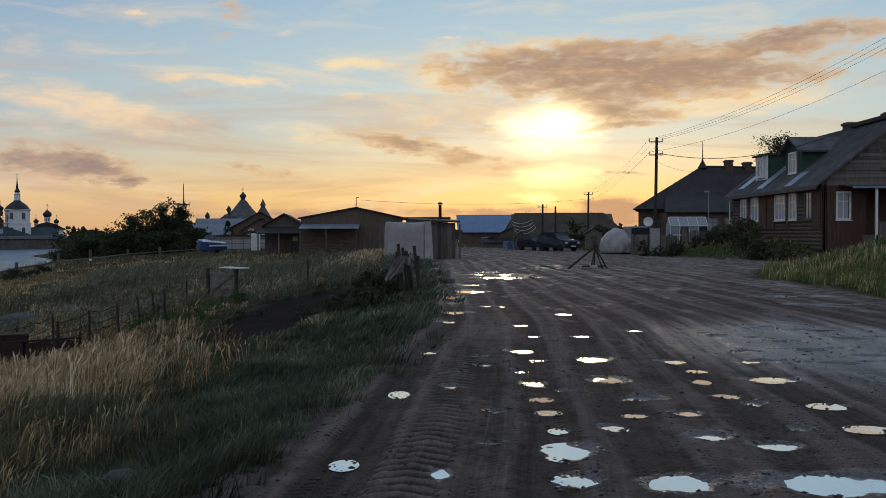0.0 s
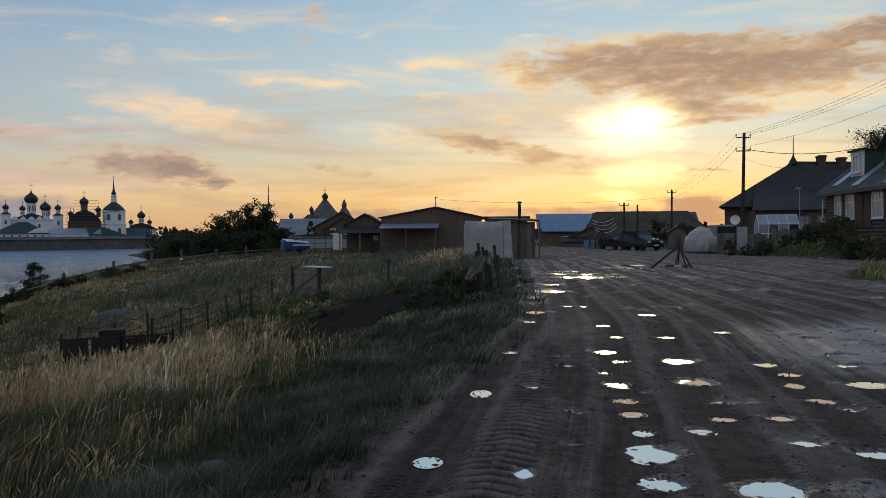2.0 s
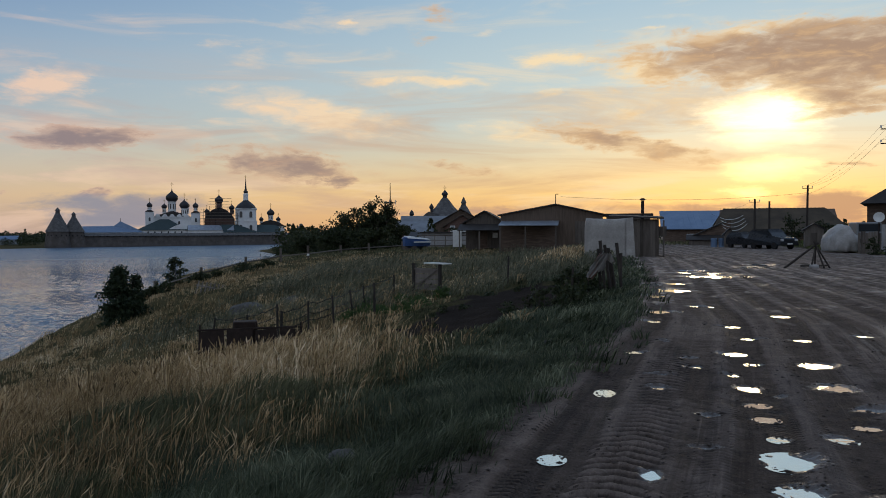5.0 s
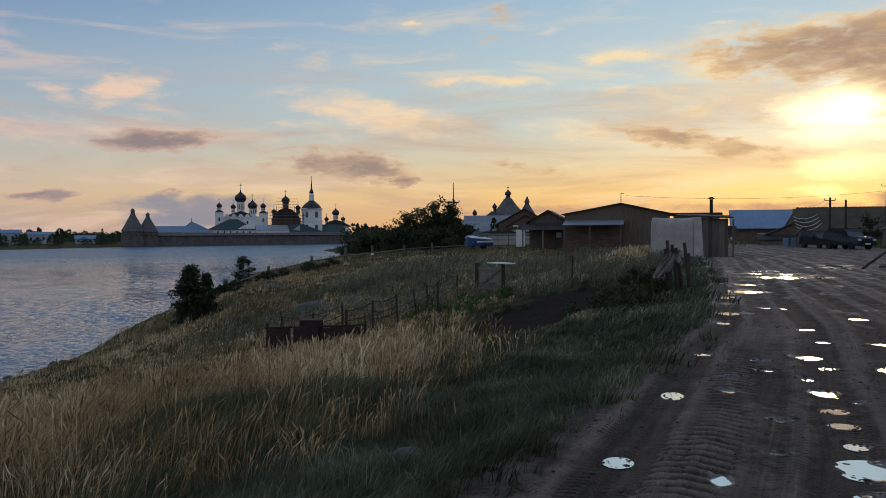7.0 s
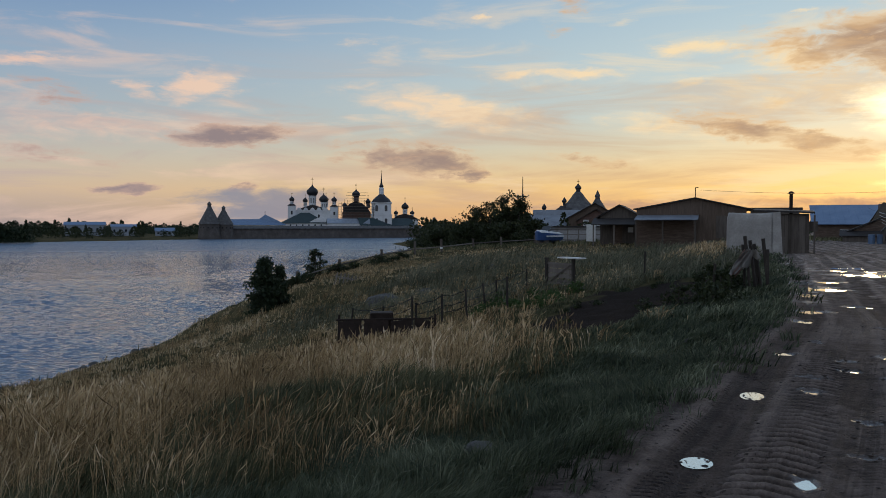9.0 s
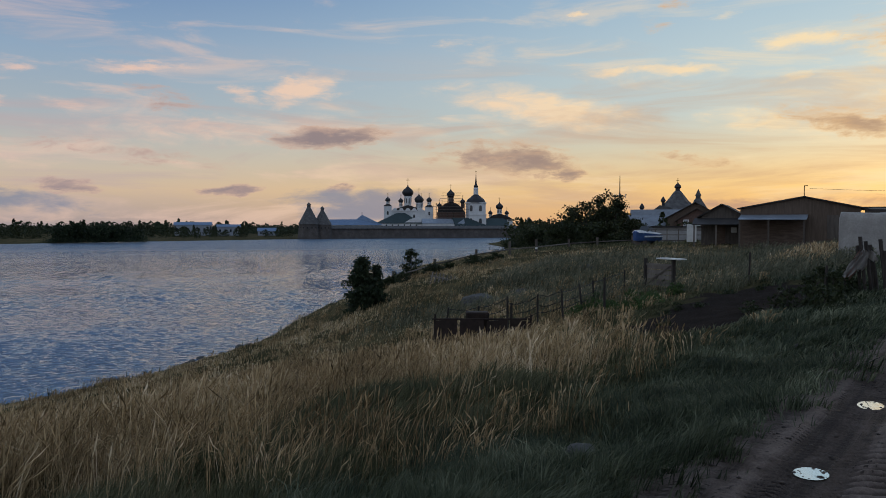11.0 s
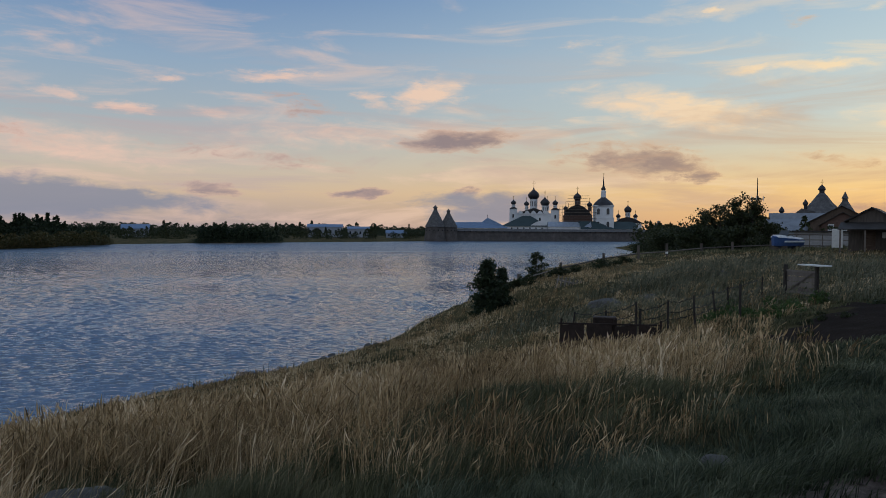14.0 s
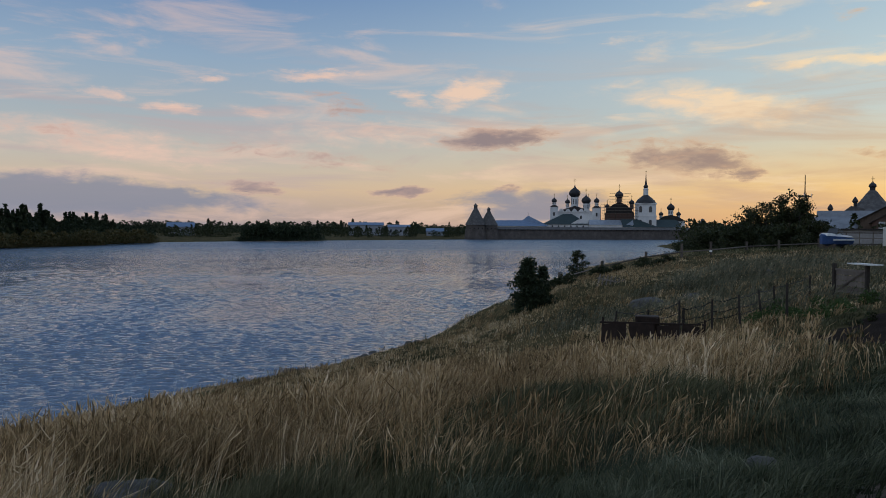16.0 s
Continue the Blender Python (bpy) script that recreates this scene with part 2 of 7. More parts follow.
GREENROOF = material("green_copper_roof", [(0.02, 0.038, 0.042), (0.034, 0.056, 0.06), (0.05, 0.075, 0.08)], 0.6, 0.05, 1.0, 0.0)
WHITE = material("white_limewash", [(0.5, 0.5, 0.49), (0.66, 0.66, 0.65), (0.76, 0.76, 0.75)], 0.85, 0.15, 3.0, 0.1)
PALE = material("pale_blue_render", [(0.24, 0.27, 0.31), (0.31, 0.34, 0.38), (0.37, 0.4, 0.44)], 0.85, 0.3, 4.0, 0.1)
PAINT = material("old_white_paint", [(0.5, 0.5, 0.48), (0.68, 0.68, 0.65), (0.76, 0.76, 0.73)], 0.6, 3, 30, 0.2)
STONE = material("boulder_masonry", [(0.05, 0.042, 0.037), (0.09, 0.078, 0.07), (0.15, 0.13, 0.115)], 0.9, 0.35, 2.2, 0.8, depth=0.4)
DOME = material("dark_dome_shingles", [(0.018, 0.018, 0.02), (0.03, 0.03, 0.033), (0.05, 0.05, 0.055)], 0.5, 0.3, 4, 0.1)
GOLD = material("dull_gilding", [(0.35, 0.23, 0.07), (0.5, 0.34, 0.1)], 0.4, 1, 8, 0.0, metal=0.8)
BRICK = material("red_brick", [(0.085, 0.05, 0.04), (0.12, 0.075, 0.06), (0.16, 0.10, 0.085)], 0.9, 2, 18, 0.4)
METAL = material("rusted_iron", [(0.018, 0.013, 0.011), (0.036, 0.024, 0.019), (0.06, 0.04, 0.03)], 0.75, 5, 40, 0.4, metal=0.4)
WIRE = material("dark_wire", [(0.02, 0.02, 0.02), (0.04, 0.036, 0.033)], 0.6, 20, 60, 0.0, metal=0.6)
POLE = material("tarred_pole_timber", [(0.02, 0.016, 0.013), (0.042, 0.034, 0.028), (0.08, 0.067, 0.056)], 0.85, 3, 30, 0.4, stretch=(3, 3, 0.5))
CONCRETE = material("concrete", [(0.22, 0.21, 0.2), (0.32, 0.31, 0.3), (0.4, 0.39, 0.37)], 0.85, 2, 30, 0.3)
ROCK = material("grey_granite", [(0.035, 0.033, 0.031), (0.085, 0.081, 0.075), (0.18, 0.172, 0.16)], 0.9, 4, 40, 0.8)
TARP = material("pale_plastic_sheet", [(0.23, 0.215, 0.198), (0.31, 0.292, 0.27), (0.42, 0.4, 0.372)], 0.5, 1.2, 9, 0.5)
PINK = material("faded_pink_cloth", [(0.24, 0.15, 0.125), (0.34, 0.22, 0.185), (0.42, 0.3, 0.26)], 0.8, 4, 30, 0.3)
PALESLATE = material("grey_slate_roof", [(0.13, 0.145, 0.165), (0.19, 0.21, 0.235), (0.25, 0.27, 0.3)], 0.8, 0.6, 6, 0.2)
BLACK = material("black_rubber", [(0.012, 0.012, 0.012), (0.025, 0.025, 0.025)], 0.8, 8, 50, 0.2)
CARPAINT = material("dark_car_paint", [(0.022, 0.024, 0.027), (0.03, 0.032, 0.036)], 0.3, 2, 20, 0.05, metal=0.3)
SILVER = material("silver_car_paint", [(0.2, 0.21, 0.22), (0.26, 0.27, 0.28)], 0.35, 2, 20, 0.05, metal=0.5)
LAMP = glass("headlamp_glass", (0.5, 0.5, 0.5), 0.1)
GLASS = glass("window_glass")
CURTAIN = glass("curtained_glass", (0.3, 0.32, 0.35), 0.12)
BARK = material("bark", [(0.03, 0.024, 0.02), (0.06, 0.05, 0.042), (0.1, 0.085, 0.07)], 0.9, 6, 40, 0.5, stretch=(3, 3, 0.6))


# ---- shape helpers ----
def thing(name, x, y, z, turn=0.0, label="", category="", group="", kind=""):
    """An Empty at a thing's base."""
    ob = new(name)
    ob.empty_display_size = 0.2
    ob.matrix_basis = pose(x, y, z, 0, 0, turn)
    return tagged(ob, label, category, group, kind)


def mesh_from(bm, name, mat, smooth=False):
    me = bpy.data.meshes.new(name)
    bmesh.ops.recalc_face_normals(bm, faces=bm.faces)
    if smooth:
        for f in bm.faces:
            f.smooth = True
    bm.to_mesh(me)
    bm.free()
    me.materials.append(mat)
    return me


def part(name, bm, mat, parent=None, label="", smooth=False):
    ob = new(name, mesh_from(bm, name, mat, smooth))
    if parent:
        ob.parent = parent
    if label:
        ob["label"] = label
    return ob


def block(bm, x0, x1, y0, y1, z0, z1, bevel=0.0):
    """A box between those sides, its edges eased."""
    m = Matrix.Translation(((x0 + x1) / 2, (y0 + y1) / 2, (z0 + z1) / 2)) @ Matrix.Diagonal((abs(x1 - x0), abs(y1 - y0), abs(z1 - z0), 1))
    made = bmesh.ops.create_cube(bm, size=1, matrix=m)["verts"]
    if bevel:
        edges = list({e for v in made for e in v.link_edges})
        bmesh.ops.bevel(bm, geom=edges, offset=bevel, segments=1, affect="EDGES")
    return bm


def boxed(x0, x1, y0, y1, z0, z1, bevel=0.0):
    return block(bmesh.new(), x0, x1, y0, y1, z0, z1, bevel)


def rod(bm, a, b, r0, r1=None, n=7):
    """A tapered round bar from a to b."""
    a, b = Vector(a), Vector(b)
    d = b - a
    m = Matrix.Translation((a + b) / 2) @ d.to_track_quat("Z", "Y").to_matrix().to_4x4()
    bmesh.ops.create_cone(bm, cap_ends=True, segments=n, radius1=r0, radius2=r0 if r1 is None else r1, depth=d.length, matrix=m)
    return bm


def line(bm, points, r, n=4):
    """One thin tube through the points."""
    rings = []
    for i, p in enumerate(points):
        d = Vector(points[min(i + 1, len(points) - 1)]) - Vector(points[max(i - 1, 0)])
        q = d.to_track_quat("Z", "Y")
        rings.append([bm.verts.new(Vector(p) + q @ Vector((r * math.cos(6.2832 * k / n), r * math.sin(6.2832 * k / n), 0))) for k in range(n)])
    for a, b in zip(rings, rings[1:]):
        for k in range(n):
            bm.faces.new((a[k], a[(k + 1) % n], b[(k + 1) % n], b[k]))
    return bm


def prism(bm, outline, axis, a, b):
    """An outline of (u, z) points drawn out along x or y from a to b."""
    put = (lambda u, z, w: (w, u, z)) if axis == "x" else (lambda u, z, w: (u, w, z))
    p = [bm.verts.new(put(u, z, a)) for u, z in outline]
    q = [bm.verts.new(put(u, z, b)) for u, z in outline]
    bm.faces.new(p), bm.faces.new(q[::-1])
    for i in range(len(p)):
        j = (i + 1) % len(p)
        bm.faces.new((p[i], q[i], q[j], p[j]))
    return bm


def lathe(bm, profile, n=16, x=0.0, y=0.0, square=False):
    """A turned body from (radius, z) points; square: with four sides, set square to x."""
    n = 4 if square else n
    k = math.sqrt(2) if square else 1.0
    off = math.pi / 4 if square else 0.0
    rings = []
    for r, z in profile:
        r = max(r, 0.002)
        rings.append([bm.verts.new((x + k * r * math.cos(off + 2 * math.pi * i / n), y + k * r * math.sin(off + 2 * math.pi * i / n), z)) for i in range(n)])
    for p, q in zip(rings, rings[1:]):
        for i in range(n):
            bm.faces.new((p[i], p[(i + 1) % n], q[(i + 1) % n], q[i]))
    bm.faces.new(rings[0][::-1]), bm.faces.new(rings[-1])
    return bm


def hull(bm, corners):
    """A slab through eight corners: four below, four above."""
    v = [bm.verts.new(c) for c in corners]
    for f in ((3, 2, 1, 0), (4, 5, 6, 7), (0, 1, 5, 4), (1, 2, 6, 5), (2, 3, 7, 6), (3, 0, 4, 7)):
        bm.faces.new([v[i] for i in f])
    return bm


def sheet_roof(bm, a, b, c, d, thick=0.08):
    """A roof plane with thickness; a, b along the eaves, c, d along the ridge."""
    low = [Vector(p) for p in (a, b, c, d)]
    n = (low[1] - low[0]).cross(low[3] - low[0]).normalized()
    if n.z < 0:
        n = -n
    return hull(bm, [*low, *[p + n * thick for p in low]])


def joined(name, verts, faces, mat, attribute=None):
    """One mesh object from arrays of points and quads or triangles."""
    me = bpy.data.meshes.new(name)
    verts, faces = np.asarray(verts, np.float32), np.asarray(faces, np.int32)
    n = faces.shape[1]
    me.vertices.add(len(verts))
    me.vertices.foreach_set("co", verts.ravel())
    me.loops.add(faces.size)
    me.loops.foreach_set("vertex_index", faces.ravel())
    me.polygons.add(len(faces))
    me.polygons.foreach_set("loop_start", np.arange(0, faces.size, n, dtype=np.int32))
    me.update(calc_edges=True)
    me.materials.append(mat)
    return new(name, me)


# ---- the lie of the land ----
WATER = -7.0
EDGE_Y, EDGE_X = (-60, 4.8, 6.5, 10, 15, 27, 50, 70, 120, 200), (-3.2, -1.4, -1.22, -0.88, -0.4, -0.25, -0.8, -3.0, -6.0, -8.0)
SHORE_Y = (-60, 11.6, 18, 33.4, 46.3, 51.6, 67, 130, 250, 334, 352, 500)
SHORE_X = (-33, -34.5, -37.5, -38.8, -42.0, -42.7, -49, -66, -116, -174, -120, -90)
RIGHT_Y, RIGHT_X = (-60, 5, 14, 20, 30, 36, 39, 44, 50, 64, 110, 200), (11, 11, 11.2, 11.3, 11.8, 14.5, 27, 27, 17.5, 14.2, 14, 14)
ROW_Y = np.array((5, 26, 36, 54, 80, 130.0))
COL_S = np.array((0, 0.25, 0.5, 0.75, 0.92, 1.0))
FIELD = np.array(((0, -1.5, -3.2, -5.0, -6.4, -7.2), (0, -1.75, -3.7, -5.4, -6.5, -7.2), (0, -1.2, -2.8, -4.6, -6.2, -7.2),
                  (0, -0.6, -1.4, -2.3, -4.0, -7.2), (0, -0.1, -0.6, -1.3, -2.8, -7.2), (0, 0.0, -0.6, -2.0, -4.5, -7.2)))


def step(v, a, b):
    t = np.clip((v - a) / (b - a), 0, 1)
    return t * t * (3 - 2 * t)


def wave(x, y, scale, seed):
    """Cheap smooth noise, about -1 to 1."""
    r = np.random.RandomState(seed)
    out = 0
    for _ in range(7):
        a, p, k = r.uniform(0, 6.28), r.uniform(0, 6.28), r.uniform(0.6, 1.7) / scale
        out = out + np.sin((x * np.cos(a) + y * np.sin(a)) * k * 6.28 + p)
    return out / 3.2


def fbm(x, y, scale, seed, octaves=3, rough=0.5):
    """Lattice noise in several octaves, about -1 to 1."""
    grid = np.random.RandomState(seed).uniform(-1, 1, (256, 256))
    out, amp, total = 0.0, 1.0, 0.0
    for k in range(octaves):
        u, v = x / scale + 17.3 * k, y / scale - 9.1 * k
        i, j = np.floor(u).astype(int), np.floor(v).astype(int)
        a, b = u - i, v - j
        a, b = a * a * (3 - 2 * a), b * b * (3 - 2 * b)
        i0, i1, j0, j1 = i % 256, (i + 1) % 256, j % 256, (j + 1) % 256
        out = out + amp * ((grid[i0, j0] * (1 - a) + grid[i1, j0] * a) * (1 - b) + (grid[i0, j1] * (1 - a) + grid[i1, j1] * a) * b)
        total += amp
        amp, scale = amp * rough, scale / 2.03
    return out / total


def road_edge(y):
    return np.interp(y, EDGE_Y, EDGE_X)


def road_right(y):
    return np.interp(y, RIGHT_Y, RIGHT_X)


def shore(y):
    return np.interp(y, SHORE_Y, SHORE_X)


def smooth_height(x, y):
    """Height of the ground without its small relief."""
    x, y = np.asarray(x, float), np.asarray(y, float)
    e, s = road_edge(y), shore(y)
    u = np.clip((e - x) / (e - s), 0, 1.6)
    fy = np.clip(np.interp(y, ROW_Y, np.arange(6.0)), 0, 4.999)
    i = fy.astype(int)
    k = fy - i
    k = k * k * (3 - 2 * k)
    cols = [np.interp(u, COL_S, FIELD[j]) for j in range(6)]
    cols = np.stack(cols)
    a = np.take_along_axis(cols, i[None], 0)[0]
    b = np.take_along_axis(cols, i[None] + 1, 0)[0]
    left = a * (1 - k) + b * k - np.clip(u - 1, 0, 0.6) * 6
    r = x - road_right(y)
    mound = 1.35 * step(r, 0.0, 6.0) * step(y, 37.5, 30) + 0.3 * step(r, 0, 2.0) * step(y, 44, 52) + 0.8 * step(x, 16.0, 21.0) * step(y, 42, 52)
    z = np.where(x < e, left, np.where(r > 0, mound, 0.0))
    # land beyond the lake
    beyond = far_shore(x, y)
    bank = WATER - 1 + 1.5 * step(beyond, -6, 3) + 0.9 * step(beyond, 3, 60)
    z = np.where(beyond > -8, np.maximum(np.where(x < s, z, z * step(beyond, 60, -8) + bank * step(beyond, -8, 60)), bank), z)
    return z


def far_shore(x, y):
    """How far a place lies behind the lake's far bank, in metres (negative: in front)."""
    x, y = np.asarray(x, float), np.asarray(y, float)
    a = np.degrees(np.arctan2(x, y))
    bank = np.interp(a, (-180, -110, -90, -76, -71.3, -66, -64.5, -62.3, -56, -46, -40.0, -26.2, -24, -22, 0), (60, 120, 180, 260, 308, 338, 372, 396, 420, 470, 514, 580, 520, 300, 300))
    d = np.hypot(x, y) - bank
    return np.where((a < -23) & (a > -150), d, -1e6)


def at(az, d, lift=0.0):
    """A place on the ground by compass angle from the road's line and distance."""
    x, y = d * math.sin(radians(az)), d * math.cos(radians(az))
    return x, y, float(smooth_height(np.array([x]), np.array([y]))[0]) + lift


# ---- ground: one sheet, mud road, field, bank and far land ----
PUDDLES = []


def puddle_at(x, y, long, wide, turn=0.0):
    PUDDLES.append((x, y, long * 0.97, wide * (0.9 - 0.3 * min(1.0, max(0.0, (y - 7.0) / 4.0))), turn))


puddle_at(-0.45, 8.00, 0.07, 0.15)
puddle_at(-0.70, 5.55, 0.07, 0.10)
puddle_at(-0.04, 5.32, 0.07, 0.12)
puddle_at(0.49, 7.19, 0.08, 0.08)
puddle_at(0.39, 6.10, 0.09, 0.06)
puddle_at(0.94, 7.16, 0.09, 0.08)
puddle_at(0.96, 6.49, 0.07, 0.08)
puddle_at(0.96, 5.86, 0.18, 0.20)
puddle_at(0.90, 5.16, 0.13, 0.14)
puddle_at(0.95, 8.54, 0.13, 0.17)
puddle_at(0.86, 9.30, 0.09, 0.14)
puddle_at(0.94, 7.74, 0.09, 0.09)
puddle_at(1.02, 10.92, 0.14, 0.19)
puddle_at(0.51, 10.44, 0.09, 0.13)
puddle_at(0.51, 9.78, 0.09, 0.11)
puddle_at(0.20, 11.96, 0.07, 0.17)
puddle_at(-0.15, 10.79, 0.10, 0.14)
puddle_at(0.12, 9.16, 0.11, 0.10)
puddle_at(0.05, 8.40, 0.10, 0.11)
puddle_at(1.23, 10.11, 0.09, 0.12)
puddle_at(1.95, 10.2, 0.16, 0.24)
puddle_at(1.84, 8.75, 0.17, 0.24)
puddle_at(1.93, 7.72, 0.16, 0.14)
puddle_at(1.39, 6.58, 0.10, 0.10)
puddle_at(1.71, 7.04, 0.09, 0.06)
puddle_at(2.17, 7.10, 0.13, 0.10)
puddle_at(2.08, 6.27, 0.15, 0.16)
puddle_at(1.56, 5.09, 0.21, 0.16)
puddle_at(2.49, 5.08, 0.51, 0.20)
puddle_at(2.50, 6.00, 0.17, 0.10)
puddle_at(2.93, 6.52, 0.11, 0.10)
puddle_at(3.59, 7.40, 0.13, 0.11)
puddle_at(3.49, 6.52, 0.14, 0.10)
puddle_at(2.94, 7.51, 0.10, 0.11)
puddle_at(2.81, 7.87, 0.11, 0.10)
puddle_at(2.79, 8.64, 0.08, 0.12)
puddle_at(2.85, 9.99, 0.13, 0.16)
puddle_at(3.58, 8.73, 0.27, 0.15)
puddle_at(2.98, 9.30, 0.09, 0.10)
puddle_at(4.09, 9.97, 0.29, 0.16)
puddle_at(5.13, 11.90, 0.28, 0.17)
puddle_at(6.25, 12.26, 0.46, 0.18)
puddle_at(5.17, 11.07, 0.47, 0.15)
puddle_at(5.60, 10.35, 0.30, 0.13)
puddle_at(4.86, 12.29, 0.19, 0.12)
puddle_at(4.97, 9.90, 0.50, 0.12)
puddle_at(5.98, 13.21, 0.37, 0.14)
puddle_at(4.12, 10.81, 0.19, 0.14)
puddle_at(4.30, 12.45, 0.14, 0.18)
puddle_at(4.22, 12.87, 0.10, 0.13)
puddle_at(4.63, 8.61, 0.21, 0.12)
puddle_at(0.45, 22.3, 0.5, 1.1)
puddle_at(0.1, 24.6, 0.3, 0.7)
puddle_at(0.75, 25.3, 0.34, 0.6)
puddle_at(0.2, 20.4, 0.3, 0.55)
puddle_at(2.1, 29.4, 0.85, 1.1)
puddle_at(2.9, 31.6, 0.6, 0.9)
puddle_at(1.3, 31.9, 0.5, 0.7)
puddle_at(1.9, 34.0, 0.45, 0.8)
puddle_at(3.4, 29.6, 0.3, 0.6)
puddle_at(4.5, 37.3, 0.6, 1.3)
puddle_at(5.2, 40.0, 0.5, 1.2)
puddle_at(0.28, 16.35, 0.30, 0.32)
puddle_at(0.01, 14.61, 0.13, 0.25)
puddle_at(8.87, 20.26, 0.86, 0.48)
puddle_at(8.66, 18.02, 0.65, 0.26)
puddle_at(1.22, 8.17, 0.07, 0.08)
puddle_at(1.26, 14.04, 0.15, 0.15)
puddle_at(2.18, 12.50, 0.16, 0.12)
puddle_at(1.56, 12.51, 0.15, 0.12)
puddle_at(2.45, 15.95, 0.17, 0.20)
puddle_at(3.15, 13.19, 0.11, 0.14)
puddle_at(5.48, 13.61, 0.25, 0.22)
puddle_at(1.05, 17.71, 0.21, 0.25)
GARDEN = ((-4.6, 25.0, 2.9, 8.5),)


RUTS = ((0.55, 0.2, 0.022), (1.9, 0.2, 0.02), (2.75, 0.22, 0.018), (3.7, 0.2, 0.018), (4.6, 0.22, 0.02), (5.7, 0.24, 0.018), (6.9, 0.24, 0.016), (8.0, 0.26, 0.016), (9.6, 0.3, 0.014))
TREADS = ((1.02, 0.24, 6.6, 0.020), (0.45, 0.13, 13.0, 0.006), (1.62, 0.12, 14.0, 0.006), (2.3, 0.12, 12.5, 0.006), (3.05, 0.13, 13.5, 0.006), (3.55, 0.11, 15.0, 0.006), (4.3, 0.13, 12.0, 0.007), (5.2, 0.14, 11.0, 0.007), (6.1, 0.13, 13.0, 0.006))


def relief(x, y):
    """Ruts, tyre treads and puddle hollows of the mud road."""
    e, r = road_edge(y), road_right(y)
    mud = step(x + 0.12 * wave(x, y, 0.7, 65), e - 0.6, e - 0.05) * step(-(x - r), -0.3, 0.8)
    d = np.hypot(x, y)
    near = step(-d, -22, -9)
    lane = x - e - 0.10 * np.sin(y * 0.16 + 0.4) - 0.05 * fbm(x * 0.2, y, 2.2, 66, 2)
    z = 0.008 * fbm(x, y * 0.12, 0.5, 3, 3) + 0.006 * fbm(x, y * 0.04, 0.16, 5, 3) + 0.014 * fbm(x, y * 0.7, 0.55, 6, 3) * near + 0.011 * fbm(x, y, 0.1, 7, 3, 0.6) * near
    for c, w, deep in RUTS:
        q = (lane - c - 0.08 * np.sin(y * 0.31 + c * 3)) / w
        z = z - deep * np.exp(-q * q) + 0.7 * deep * np.exp(-((np.abs(q) - 1.5) / 0.4) ** 2)
    for c, w, pitch, deep in TREADS:
        q = (lane - c) / w
        lug = np.sin((y * pitch + 0.8 * np.abs(q) + 0.15 * fbm(x, y, 0.3, 31, 2) + c) * 6.28)
        worn = np.clip(0.65 + 0.8 * fbm(x, y, 1.3, 32, 2), 0, 1)
        z = z + deep * np.tanh(1.8 * lug) * np.exp(-q ** 4) * worn * step(-d, -13, -8)
    # tone from relief height: rut shading, and wet bottoms, for the mud colour
    rut_shade_wet = np.clip(0.5 + 11.0 * z, 0, 1)
    hollow, damp = np.zeros_like(z), np.zeros_like(z)
    for px, py, long, wide, turn in PUDDLES:
        close = (np.abs(x - px) < 4 * long) & (np.abs(y - py) < 4 * max(wide, long))
        if not close.any():
            continue
        c, s = math.cos(turn), math.sin(turn)
        xx, yy = x[close] - px, y[close] - py
        u, v = (xx * c + yy * s) / long, (-xx * s + yy * c) / wide
        k = 0.5 * long + 0.1
        rr = np.hypot(u, v) * 1.05 + (0.62 + 0.5 * (py > 18))  * fbm(xx, yy * 0.6, k, 11 + int(abs(px) * 37), 4, 0.6) + 0.2 * fbm(xx, yy * 0.5, 0.07, 12, 2)
        hollow[close] = np.maximum(hollow[close], step(rr, 1.45, 0.55))
        damp[close] = np.maximum(damp[close], step(rr, 2.5, 1.0))
    z = z * (1 - 0.8 * hollow) - 0.034 * hollow
    field = 0.10 * wave(x, y, 5.0, 17) + 0.05 * wave(x, y, 1.6, 19)
    return np.where(d < 160, mud * z + (1 - mud) * field * step(d, 2, 5), 0.0) * step(d, 1.0, 4.2), mud, hollow, rut_shade_wet, damp, lane


def ground_height(x, y):
    x, y = np.asarray(x, float), np.asarray(y, float)
    return smooth_height(x, y) + relief(x, y)[0]


